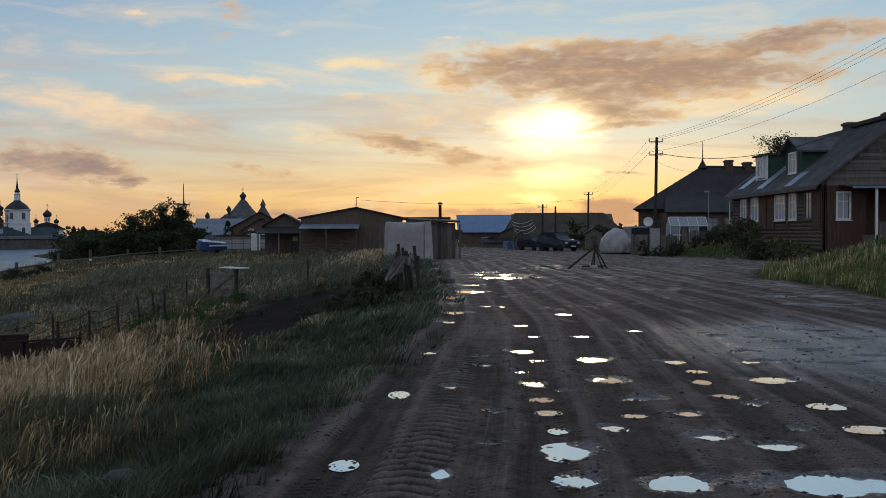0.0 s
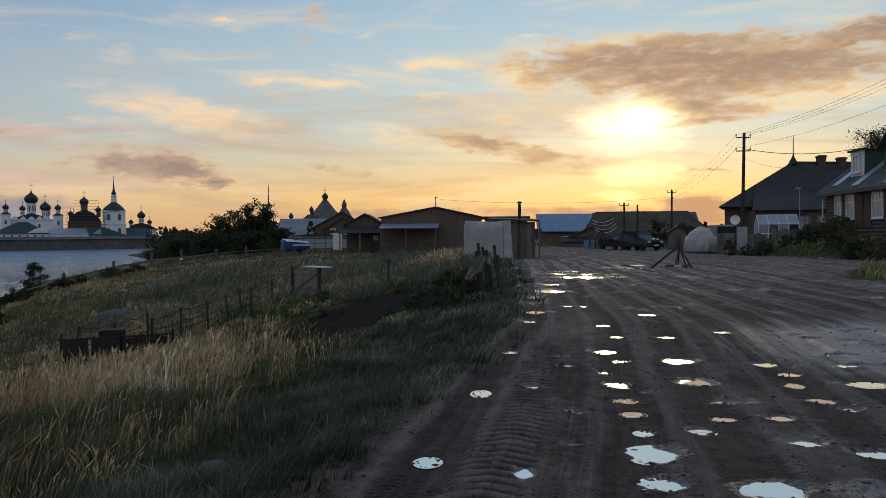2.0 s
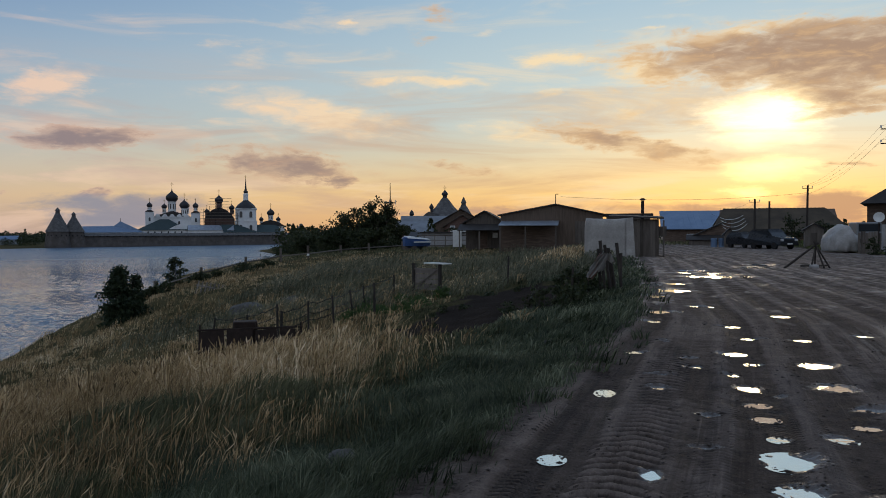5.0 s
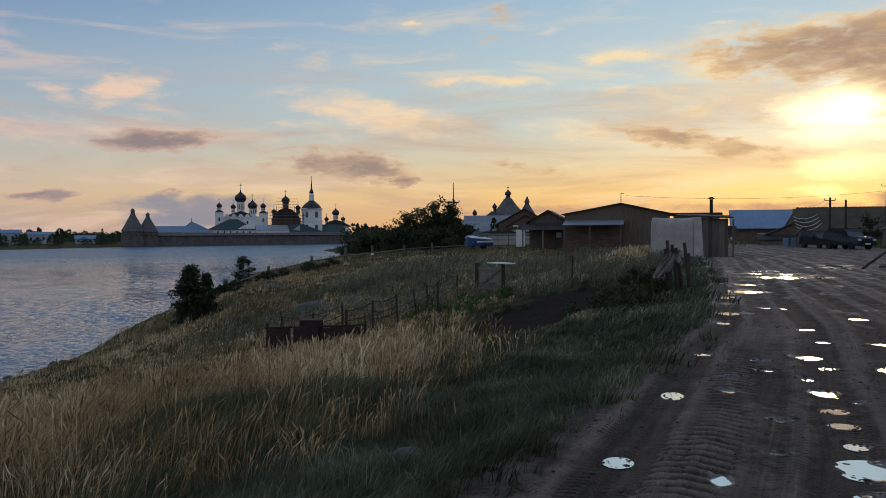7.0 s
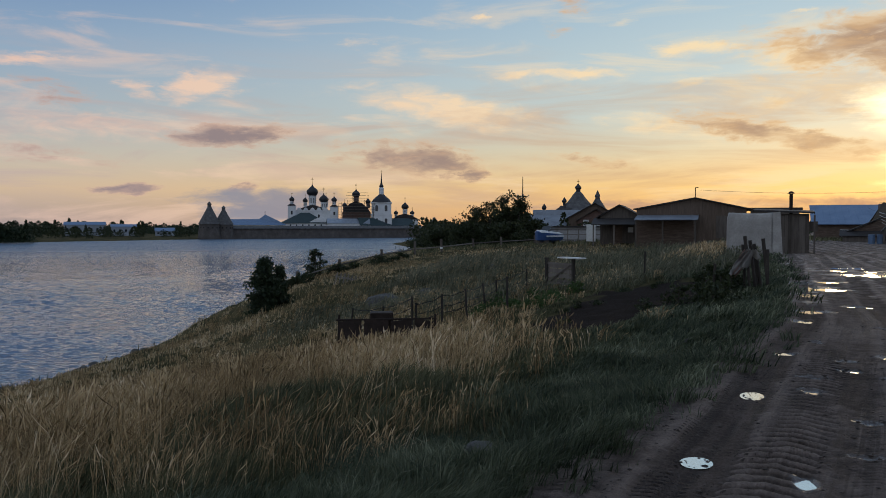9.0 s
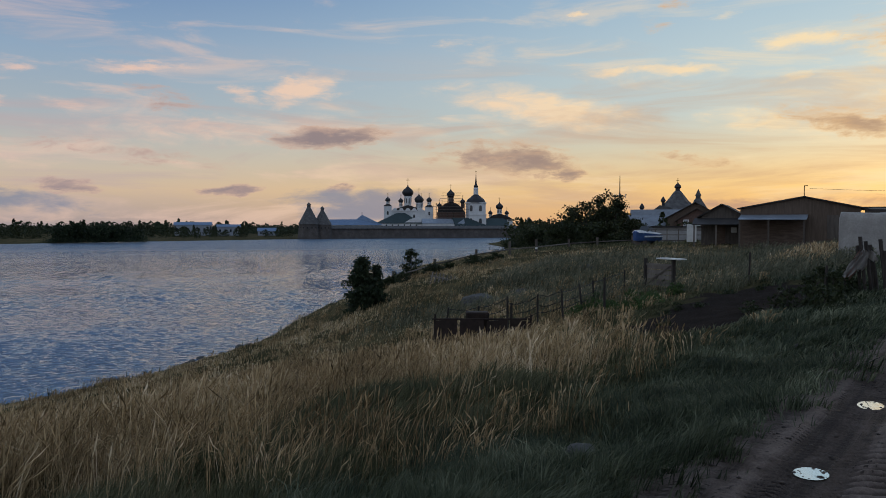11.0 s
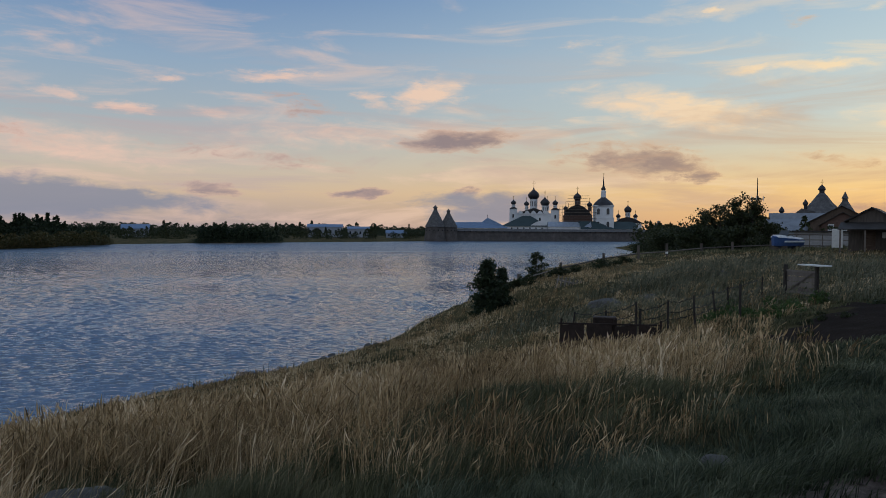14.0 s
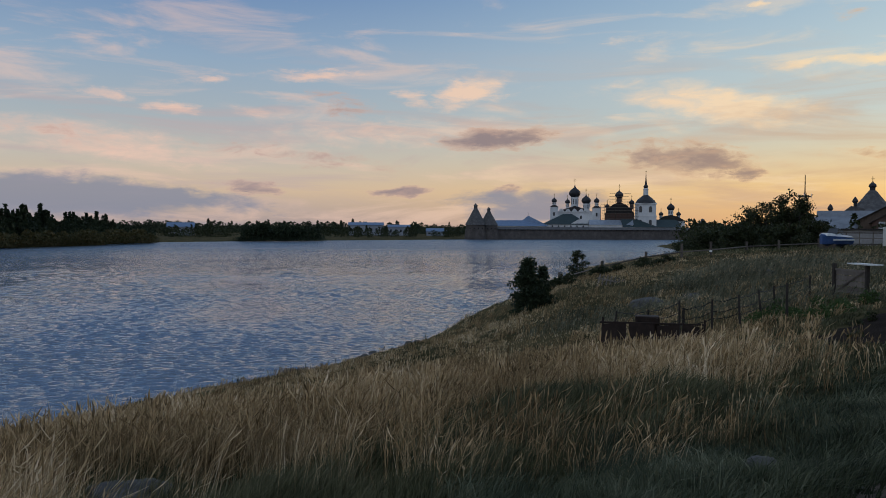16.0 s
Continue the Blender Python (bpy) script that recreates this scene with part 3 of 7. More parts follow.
def build_ground():
    angles = np.radians(np.concatenate([np.arange(-180, -78, 2.0), np.arange(-78, -20, 0.3), np.arange(-20, 34, 0.135), np.arange(34, 180, 2.0)]))
    radii = np.concatenate([[0.02, 1.2, 2.4, 3.6], np.geomspace(4.3, 22, 620), np.geomspace(22.2, 60, 120), np.geomspace(60.9, 700, 130), np.geomspace(760, 4800, 14)])
    A, R = np.meshgrid(angles, radii)
    X, Y = R * np.sin(A), R * np.cos(A)
    rel, mud, hollow, rut_shade_wet, damp, lane = relief(X, Y)
    Z = smooth_height(X, Y) + rel
    n, m = A.shape
    idx = np.arange(n * m).reshape(n, m)
    nxt = np.roll(idx, -1, 1)
    faces = np.stack([idx[:-1], nxt[:-1], nxt[1:], idx[1:]], -1).reshape(-1, 4)[:, ::-1]
    ob = joined("ground", np.stack([X, Y, Z], -1).reshape(-1, 3), faces, GROUND)
    ob.data.polygons.foreach_set("use_smooth", np.ones(len(faces), bool))
    garden = np.zeros_like(X)
    for gx, gy, a, b in GARDEN:
        garden = np.maximum(garden, step(np.hypot((X - gx) / a, (Y - gy) / b) + 0.12 * wave(X, Y, 2.0, 23), 1.05, 0.85))
    lawn = step(X - road_right(Y), -0.2, 0.6)
    seen = step(np.degrees(A), -84, -76) * step(-np.degrees(A), -40, -33) * step(R, 2.4, 4.4)
    rut_shade_wet = 0.5 + (rut_shade_wet - 0.5) * seen
    for name, data in (("cover", (mud * (1 - lawn), garden, hollow, rut_shade_wet)), ("track", (lane, damp, np.zeros_like(X), np.ones_like(X)))):
        attr = ob.data.attributes.new(name, "FLOAT_COLOR", "POINT")
        attr.data.foreach_set("color", np.stack(data, -1).reshape(-1, 4).astype(np.float32).ravel())
    return tagged(ob, "rutted mud road between grassy slopes down to a lake", "ground", kind="structure")


def ground_material():
    m = bpy.data.materials.new("mud_and_turf")
    m.use_nodes = True
    T = Tree(m.node_tree)
    co = T.node("ShaderNodeTexCoord").outputs["Object"]
    place = T.node("ShaderNodeSeparateXYZ", {0: co}).outputs
    node, lines = T.node("ShaderNodeAttribute"), T.node("ShaderNodeAttribute")
    node.attribute_name, lines.attribute_name = "cover", "track"
    cover = T.node("ShaderNodeSeparateColor", {0: node.outputs["Color"]}).outputs
    line_of = T.node("ShaderNodeSeparateColor", {0: lines.outputs["Color"]}).outputs
    lane, damp = line_of[0], line_of[1]
    big, mid, fine = T.noise(co, 0.35, 5, 0.6), T.noise(co, 2.6, 6, 0.65), T.noise(co, 38, 4, 0.65)
    # wheel lines drawn out along the road
    along = T.node("ShaderNodeCombineXYZ", {0: T.math("MULTIPLY", lane, 6.0), 1: T.math("MULTIPLY", place[1], 0.22), 2: 0.0}).outputs[0]
    track = T.noise(along, 1.0, 6, 0.68)
    narrow = T.noise(T.vector("MULTIPLY", along, (4.0, 1.6, 1.0)), 1.0, 3, 0.6)
    broad = T.noise(T.vector("MULTIPLY", along, (0.22, 0.5, 1.0)), 1.0, 4, 0.6)
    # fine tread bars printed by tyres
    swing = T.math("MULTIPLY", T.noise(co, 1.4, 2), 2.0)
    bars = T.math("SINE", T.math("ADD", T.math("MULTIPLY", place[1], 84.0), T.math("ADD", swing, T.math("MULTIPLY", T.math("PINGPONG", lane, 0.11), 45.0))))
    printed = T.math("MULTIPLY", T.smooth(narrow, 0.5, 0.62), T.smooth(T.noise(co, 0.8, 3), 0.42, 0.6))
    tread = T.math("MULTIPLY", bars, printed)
    mud = T.ramp(T.math("ADD", T.math("MULTIPLY", mid, 0.5), T.math("MULTIPLY", fine, 0.5)), [(0.3, (0.066, 0.05, 0.041)), (0.5, (0.15, 0.116, 0.097)), (0.7, (0.28, 0.222, 0.188))])
    mud = T.mix(T.smooth(track, 0.44, 0.6, 0.0, 0.6), mud, (0.04, 0.03, 0.0245, 1))
    mud = T.mix(T.smooth(narrow, 0.52, 0.66, 0.0, 0.45), mud, (0.24, 0.188, 0.158, 1))
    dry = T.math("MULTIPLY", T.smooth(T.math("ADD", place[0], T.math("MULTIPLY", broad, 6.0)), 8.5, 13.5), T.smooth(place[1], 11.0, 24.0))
    # pale dry mud at the right; further up, grazing sheen put into the colour
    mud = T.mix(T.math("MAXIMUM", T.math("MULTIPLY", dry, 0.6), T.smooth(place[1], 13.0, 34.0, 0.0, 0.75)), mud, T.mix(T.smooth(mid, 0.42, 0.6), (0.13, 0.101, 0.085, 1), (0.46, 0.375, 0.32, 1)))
    straw = T.noise(co, 0.28, 5, 0.65)
    turf = T.ramp(mid, [(0.3, (0.026, 0.026, 0.011)), (0.55, (0.06, 0.053, 0.023)), (0.75, (0.115, 0.094, 0.046))])
    turf = T.mix(T.math("MULTIPLY", T.smooth(straw, 0.44, 0.62, 0.0, 0.6), T.smooth(lane, -3.0, -11.0)), turf, (0.17, 0.128, 0.063, 1))
    soil = T.ramp(fine, [(0.3, (0.012, 0.009, 0.008)), (0.7, (0.035, 0.026, 0.021))])
    # rut shade and wetness painted into the mud by height, ridges paler
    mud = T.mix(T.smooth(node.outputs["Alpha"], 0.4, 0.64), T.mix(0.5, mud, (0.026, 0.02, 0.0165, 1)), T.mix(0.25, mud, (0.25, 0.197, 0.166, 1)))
    # tread bars also coloured near-black, for more contrast than the bump gives
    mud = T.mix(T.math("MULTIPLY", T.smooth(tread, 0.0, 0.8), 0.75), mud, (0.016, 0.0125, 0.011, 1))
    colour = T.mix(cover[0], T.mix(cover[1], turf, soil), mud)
    moist = T.math("MULTIPLY", damp, T.smooth(fine, 0.3, 0.62, 1.0, 0.55))
    colour = T.mix(T.math("MULTIPLY", moist, 0.6), colour, (0.016, 0.0128, 0.011, 1))
    # a broad film of water on the trodden right side
    film = T.vector("LENGTH", T.node("ShaderNodeMapping", {0: co, "Location": (-2.2, -3.1, 0), "Scale": (0.4, 0.27, 0)}).outputs[0])
    film = T.math("MULTIPLY", T.smooth(T.math("ADD", film, T.math("ADD", T.math("MULTIPLY", track, 1.3), T.math("MULTIPLY", mid, 0.8))), 1.5, 2.3, 1.0, 0.0), cover[0])
    wet = T.math("MULTIPLY", T.smooth(T.math("ADD", T.math("MULTIPLY", broad, 0.45), T.math("MULTIPLY", track, 0.55)), 0.44, 0.6, 0.0, 0.6), T.math("SUBTRACT", 1.0, dry))
    wet = T.math("MULTIPLY", T.math("MAXIMUM", wet, moist), cover[0])
    glint = T.noise(T.node("ShaderNodeMapping", {0: co, "Scale": (1.1, 0.42, 1)}).outputs[0], 1.0, 5, 0.65)
    glint = T.math("MULTIPLY", T.math("MULTIPLY", T.smooth(glint, 0.56, 0.64), T.smooth(place[1], 12.0, 18.0)), cover[0])
    shine = T.math("MAXIMUM", T.math("MAXIMUM", T.math("MULTIPLY", T.smooth(moist, 0.3, 0.8), cover[0]), film), T.math("MULTIPLY", glint, 0.8))
    rough = T.math("SUBTRACT", T.smooth(wet, 0.0, 1.0, 0.95, 0.65, "LINEAR"), T.math("ADD", T.math("MULTIPLY", shine, 0.36), T.math("MULTIPLY", film, 0.2)))
    gloss = T.math("ADD", T.smooth(wet, 0.0, 1.0, 0.03, 0.14, "LINEAR"), T.math("MULTIPLY", shine, 0.6))
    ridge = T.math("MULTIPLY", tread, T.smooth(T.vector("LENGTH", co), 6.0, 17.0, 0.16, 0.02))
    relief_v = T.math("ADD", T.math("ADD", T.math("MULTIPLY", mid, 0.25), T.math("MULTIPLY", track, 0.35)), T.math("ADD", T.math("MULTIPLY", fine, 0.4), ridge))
    smoothed = T.math("SUBTRACT", 1.0, T.math("MULTIPLY", shine, 0.75))
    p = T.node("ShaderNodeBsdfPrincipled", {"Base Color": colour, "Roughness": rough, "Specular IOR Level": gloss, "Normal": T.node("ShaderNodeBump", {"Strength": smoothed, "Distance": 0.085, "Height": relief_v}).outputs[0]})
    T.node("ShaderNodeOutputMaterial", {0: p.outputs[0]})
    return m


def water_material(name, ripple):
    m = bpy.data.materials.new(name)
    m.use_nodes = True
    T = Tree(m.node_tree)
    co = T.node("ShaderNodeTexCoord").outputs["Object"]
    p = T.node("ShaderNodeBsdfPrincipled", {"Base Color": (0.008, 0.04, 0.09, 1), "Roughness": 0.05, "IOR": 2.5, "Specular Tint": (0.86, 0.95, 1.0, 1)})
    if ripple:
        facing = T.node("ShaderNodeMapping", {0: co, "Rotation": (0, 0, radians(-52))}).outputs[0]
        turned = T.node("ShaderNodeMapping", {0: facing, "Scale": (1.2, 2.4, 1)}).outputs[0]
        gust = T.noise(T.node("ShaderNodeMapping", {0: facing, "Scale": (0.012, 0.05, 1)}).outputs[0], 1.0, 4, 0.6)
        h = T.math("ADD", T.noise(turned, 1.3, 3, 0.6, 0.3), T.math("MULTIPLY", T.noise(turned, 0.8, 2, 0.5), 0.5))
        strength = T.math("MULTIPLY", T.smooth(gust, 0.38, 0.62, 0.5, 1.0), T.smooth(T.vector("LENGTH", co), 60.0, 190.0, 0.6, 1.25))
        T.put(p.inputs["Normal"], T.node("ShaderNodeBump", {"Strength": strength, "Distance": 0.65, "Height": h}).outputs[0])
        T.put(p.inputs["Roughness"], T.math("ADD", T.smooth(gust, 0.35, 0.65, 0.01, 0.04), T.smooth(T.vector("LENGTH", co), 100.0, 360.0, 0.0, 0.3)))
    else:
        T.put(p.inputs["Normal"], T.node("ShaderNodeBump", {"Strength": 0.05, "Distance": 0.01, "Height": T.noise(co, 9, 2)}).outputs[0])
        p.inputs["Base Color"].default_value = (0.8, 0.77, 0.72, 1)
        p.inputs["Roughness"].default_value = 0.02
        p.inputs["Metallic"].default_value = 0.75
        p.inputs["IOR"].default_value = 1.6
    T.node("ShaderNodeOutputMaterial", {0: p.outputs[0]})
    return m


GROUND = ground_material()
LAKE = water_material("rippled_lake", True)
PUDDLEWATER = water_material("still_puddle", False)
ground = build_ground()



def build_water():
    """The lake: wind waves near the shore, flattening out with distance, reaching the far bank."""
    angles = np.radians(np.concatenate([np.arange(-150, -78, 2.0), np.arange(-78, -22, 0.24), [-20.0, -15.0, -12.0]]))
    radii = np.concatenate([[18, 24, 30], np.geomspace(33, 330, 720), np.geomspace(340, 640, 24)])
    A, R = np.meshgrid(angles, radii)
    X, Y = R * np.sin(A), R * np.cos(A)
    rs = np.random.RandomState(77)
    Z = np.zeros_like(X)
    for _ in range(60):
        long = 0.45 * 2.2 ** rs.uniform(0, 1)
        a = radians(-52) + rs.normal(0, 0.36)
        k = 6.2832 / long
        Z += 0.048 * long / 6.2832 * np.sin(k * (X * math.sin(a) + Y * math.cos(a)) + rs.uniform(0, 6.28)) * step(R, 400 * long, 90 * long)
    gust = 0.75 + 0.4 * wave(X * 0.8 - Y * 0.6, (X * 0.6 + Y * 0.8) * 3, 60, 78)
    Z = Z * np.clip(gust, 0.3, 1.3) * (0.6 + 0.4 * step(-np.degrees(A), 38, 62))
    n, m = A.shape
    idx = np.arange(n * m).reshape(n, m)
    faces = np.stack([idx[:-1, :-1], idx[:-1, 1:], idx[1:, 1:], idx[1:, :-1]], -1).reshape(-1, 4)[:, ::-1]
    ob = joined("water", np.stack([X, Y, WATER + Z], -1).reshape(-1, 3), faces, LAKE)
    ob.data.polygons.foreach_set("use_smooth", np.ones(len(faces), bool))
    return tagged(ob, "wind-rippled grey-blue lake reflecting the evening sky", "lake", kind="structure")


build_water()


def puddle(x, y, long, wide, turn):
    bm = bmesh.new()
    n = 28
    c, s = math.cos(turn), math.sin(turn)
    ring = []
    for i in range(n):
        a = 6.2832 * i / n
        u, v = 1.6 * long * math.cos(a), 1.6 * wide * math.sin(a)
        ring.append(bm.verts.new((u * c - v * s, u * s + v * c, 0)))
    bm.faces.new(ring)
    ob = part("puddle", bm, PUDDLEWATER)
    ob.matrix_basis = pose(x, y, -0.018)
    return tagged(ob, "shallow muddy rain puddle mirroring the bright sky", "puddle", "puddles on the mud road", "structure")


for spot in PUDDLES:
    puddle(*spot)


def mud_clods():
    """Crumbs of mud along the rims of the nearer puddles and ruts."""
    rs = np.random.RandomState(91)
    spots = []
    for px, py, long, wide, turn in PUDDLES:
        if math.hypot(px, py) < 17:
            n = int(9 + 30 * long)
            a, r = rs.uniform(0, 6.283, n), rs.normal(1.3, 0.15, n)
            spots.append(np.stack([px + r * long * np.cos(a), py + r * wide * np.sin(a)], 1))
    n = 3000
    spots.append(np.stack([rs.uniform(-1.3, 8.5, n), 4.3 * 3.4 ** rs.uniform(0, 1, n)], 1))
    xy = np.concatenate(spots)
    xy = xy[relief(xy[:, 0], xy[:, 1])[2] < 0.3]
    n = len(xy)
    size = np.clip(rs.lognormal(-4.9, 0.45, n), 0.004, 0.02)
    c = np.stack([xy[:, 0], xy[:, 1], np.maximum(ground_height(xy[:, 0], xy[:, 1]), -0.019) + size * 0.3], 1)
    shape = np.array(((1, 0, 0), (0, 1, 0), (-1, 0, 0), (0, -1, 0), (0, 0, 0.8), (0, 0, -0.6)))
    v = c[:, None] + shape[None] * size[:, None, None] * rs.uniform(0.6, 1.5, (n, 6, 1)) * np.array((1.4, 1.0, 0.8))
    tris = np.array(((0, 1, 4), (1, 2, 4), (2, 3, 4), (3, 0, 4), (1, 0, 5), (2, 1, 5), (3, 2, 5), (0, 3, 5)))
    f = (np.arange(n)[:, None, None] * 6 + tris[None]).reshape(-1, 3)
    return tagged(joined("mud_clods", v.reshape(-1, 3), f, CLOD), "crumbs of dark mud round the puddles", "mud", kind="stuff")


CLOD = material("dark_clods", [(0.03, 0.023, 0.019), (0.07, 0.055, 0.046), (0.13, 0.105, 0.088)], 0.85, 20, 90, 0.3, island=True)
mud_clods()


# ---- building kit ----
def pierced(bm, axis, u0, u1, z0, z1, near, far, holes):
    """A wall along x or y with holes (u0, u1, z0, z1) right through it."""
    def slab(a, b, c, d):
        if b - a > 0.01 and d - c > 0.01:
            if axis == "x":
                block(bm, a, b, near, far, c, d)
            else:
                block(bm, near, far, a, b, c, d)
    u = u0
    for a, b, c, d in sorted(holes):
        slab(u, a, z0, z1)
        slab(a, b, z0, c)
        slab(a, b, d, z1)
        u = b
    slab(u, u1, z0, z1)
    return bm


def gabled(home, x0, x1, y0, y1, z0, eave, ridge, axis, wall_mat, roof_mat, over=0.4, ridge_at=None, thick=0.1):
    """Solid walls with gables, and a roof of two slopes, under one Empty."""
    a0, a1 = (y0, y1) if axis == "x" else (x0, x1)
    mid = (a0 + a1) / 2 if ridge_at is None else ridge_at
    b0, b1 = (x0, x1) if axis == "x" else (y0, y1)
    wall = part("wall", prism(bmesh.new(), [(a0, z0), (a1, z0), (a1, eave), (mid, ridge), (a0, eave)], axis, b0, b1), wall_mat, home)
    bm = bmesh.new()
    for a in (a0, a1):
        s = (ridge - eave) / (mid - a)
        e = a + (over if a > mid else -over)
        p = [(e, eave + s * (e - a) + 0.02), (mid, ridge + 0.02), (mid, ridge + 0.02 + thick), (e, eave + s * (e - a) + 0.02 + thick)]
        prism(bm, p, axis, b0 - over, b1 + over)
    roof = part("roof", bm, roof_mat, home)
    return wall, roof


def window(home, x, y, z, wide, high, facing, panes=2, mat=None, deep=0.06):
    """A window with casing, sill and panes, its middle at x, y, z, facing -x or -y."""
    mat = mat or PAINT
    spot = new("window")
    spot.parent = home
    spot.matrix_basis = pose(x, y, z, 0, 0, 0 if facing == "y" else -90)
    w, h, f = wide / 2, high / 2, 0.12
    for a, b, c, d in ((-w - f, w + f, h, h + f), (-w - f, w + f, -h - f, -h), (-w - f, -w, -h, h), (w, w + f, -h, h)):
        part("casing", boxed(a, b, -deep, 0.03, c, d), mat, spot)
    for i in range(1, panes):
        u = -w + wide * i / panes
        part("mullion", boxed(u - 0.025, u + 0.025, -0.03, 0.03, -h, h), mat, spot)
    part("transom", boxed(-w, w, -0.033, 0.033, h * 0.35, h * 0.35 + 0.045), mat, spot)
    part("sill", boxed(-w - f - 0.05, w + f + 0.05, -deep - 0.08, 0.0, -h - f - 0.04, -h - f), mat, spot)
    for i in range(panes):
        part("pane", boxed(-w + wide * i / panes + 0.03, -w + wide * (i + 1) / panes - 0.03, -0.01, 0.0, -h, h), CURTAIN, spot)
    return spot


def ribs(bm, a, b, c, d, n, size=0.05, lift=0.09):
    """Raised seams of a sheet roof, from the eaves a-b up to the ridge c-d (d above a)."""
    a, b, c, d = (Vector(p) for p in (a, b, c, d))
    for i in range(n + 1):
        k = i / n
        rod(bm, a.lerp(b, k) + Vector((0, 0, lift)), d.lerp(c, k) + Vector((0, 0, lift)), size, size, 4)
    return bm


def chimney(home, x, y, z0, z1, size=0.5):
    stack = part("chimney", boxed(x - size / 2, x + size / 2, y - size / 2, y + size / 2, z0, z1), BRICK, home, "sooty brick chimney stack")
    part("cap", boxed(x - size / 2 - 0.08, x + size / 2 + 0.08, y - size / 2 - 0.08, y + size / 2 + 0.08, z1 - 0.2, z1 - 0.06), BRICK, stack)


# ---- the row of wooden houses along the road ----
def log_house():
    home = thing("house", 22.3, 46.9, 0, 0, "dark log house with grey sheet roof and two dormers", "house")
    z0, eave, ridge, deep, half = 0.6, 4.75, 8.45, 14.4, 4.7
    holes = [(1.2, 2.0, 2.55, 4.05), (3.4, 4.2, 2.55, 4.05), (5.0, 6.4, 2.5, 4.1), (9.4, 10.5, 2.45, 4.1), (11.6, 12.5, 2.45, 4.05)]
    bm = bmesh.new()
    z = z0
    while z < eave - 0.05:
        for a, b in ((0, deep),):
            u = a
            for h0, h1, hz0, hz1 in sorted(holes):
                if hz0 - 0.1 < z < hz1 - 0.1:
                    rod(bm, (0.12, u, z + 0.12), (0.12, h0, z + 0.12), 0.135, 0.135, 8)
                    u = h1
            rod(bm, (0.12, u, z + 0.12), (0.12, b, z + 0.12), 0.135, 0.135, 8)
        z += 0.235
    part("log_wall", bm, LOG, home, "stacked weathered round logs")
    part("wall", pierced(bmesh.new(), "y", 0, deep, z0, eave, 0.18, 0.3, holes), LOG, home)
    part("wall", prism(bmesh.new(), [(0.18, z0), (9.3, z0), (9.3, eave), (half, ridge - 0.1), (0.18, eave)], "y", deep - 0.2, deep), LOG, home)
    part("wall", boxed(9.1, 9.3, 0.2, deep - 0.2, z0, eave), LOG, home)
    gable = part("gable_wall", pierced(bmesh.new(), "x", 0.02, 2.6, z0, eave - 0.35, 0.0, 0.2, [(0.95, 1.6, 2.5, 3.95)]), REDWOOD, home, "brown-red boarded gable wall")
    for i in range(17):
        u = 0.08 + i * 0.15
        if 0.8 < u < 1.7:
            part("batten", boxed(u - 0.02, u + 0.02, -0.02, 0.0, z0, 2.45), REDWOOD, gable)
            part("batten", boxed(u - 0.02, u + 0.02, -0.02, 0.0, 4.05, eave - 0.35), REDWOOD, gable)
        else:
            part("batten", boxed(u - 0.02, u + 0.02, -0.02, 0.0, z0, eave - 0.35), REDWOOD, gable)
    part("wall", prism(bmesh.new(), [(0.02, eave - 0.35), (9.3, eave - 0.35), (9.3, eave), (half, ridge - 0.1), (0.02, eave)], "y", 0.04, 0.2), PLANK, home)
    upper = part("gable_trim", boxed(0.3, 9.0, 0.0, 0.035, eave - 0.3, eave - 0.1), PLANK, home)
    for i in range(17):
        zz = eave - 0.08 + 0.21 * i
        u = 0.12 + (zz + 0.2 - eave) / (ridge - 0.1 - eave) * half
        if zz > eave and 9.35 - 2 * u > 0.3:
            part("board", boxed(max(0.05, u), 9.3 - u, 0.005, 0.035, zz, zz + 0.185), PLANK, upper)
    part("wall", boxed(2.6, 9.3, 1.9, 2.1, z0, eave - 0.35), REDWOOD, home)
    s = (ridge - eave) / half
    bm = bmesh.new()
    prism(bm, [(-0.55, eave - 0.55 * s), (half, ridge), (half, ridge + 0.12), (-0.55, eave - 0.55 * s + 0.12)], "y", -0.5, deep + 0.4)
    prism(bm, [(9.4 + 0.55, eave - 0.55 * s), (half, ridge), (half, ridge + 0.12), (9.95, eave - 0.55 * s + 0.12)], "y", -0.5, deep + 0.4)
    roof = part("roof", bm, ROOF, home, "patched grey corrugated roof")
    bm = bmesh.new()
    for i in range(52):
        y = -0.45 + i * 0.29
        rod(bm, (-0.53, y, eave - 0.53 * s + 0.12), (half - 0.05, y, ridge + 0.1), 0.03, 0.03, 4)
    part("corrugation", bm, ROOF, roof)
    part("eaves_board", boxed(-0.58, -0.54, -0.5, deep + 0.4, eave - 0.6 * s - 0.1, eave - 0.55 * s + 0.1), PLANK, roof)
    for y, w in ((1.6, 0.8), (3.8, 0.8), (5.7, 1.4), (9.95, 1.1), (12.05, 0.9)):
        window(home, -0.02, y, 3.3, w, 1.5, "x", 3 if w > 1.2 else 2, PLANK if y < 3 else PAINT)
    window(home, 1.28, 0.025, 3.22, 0.65, 1.45, "y", 2)
    window(home, 3.9, 0.05, 6.0, 0.7, 1.1, "y", 2, PLANK)
    # red-brown boarding between the windows, and patches on the roof
    for y0, y1 in ((0.1, 1.0), (4.4, 4.85), (6.6, 7.7), (7.9, 9.1)):
        part("boarding", boxed(-0.05, -0.02, y0, y1, 1.9, eave - 0.3), REDWOOD, home, "red-brown boards nailed over the logs")
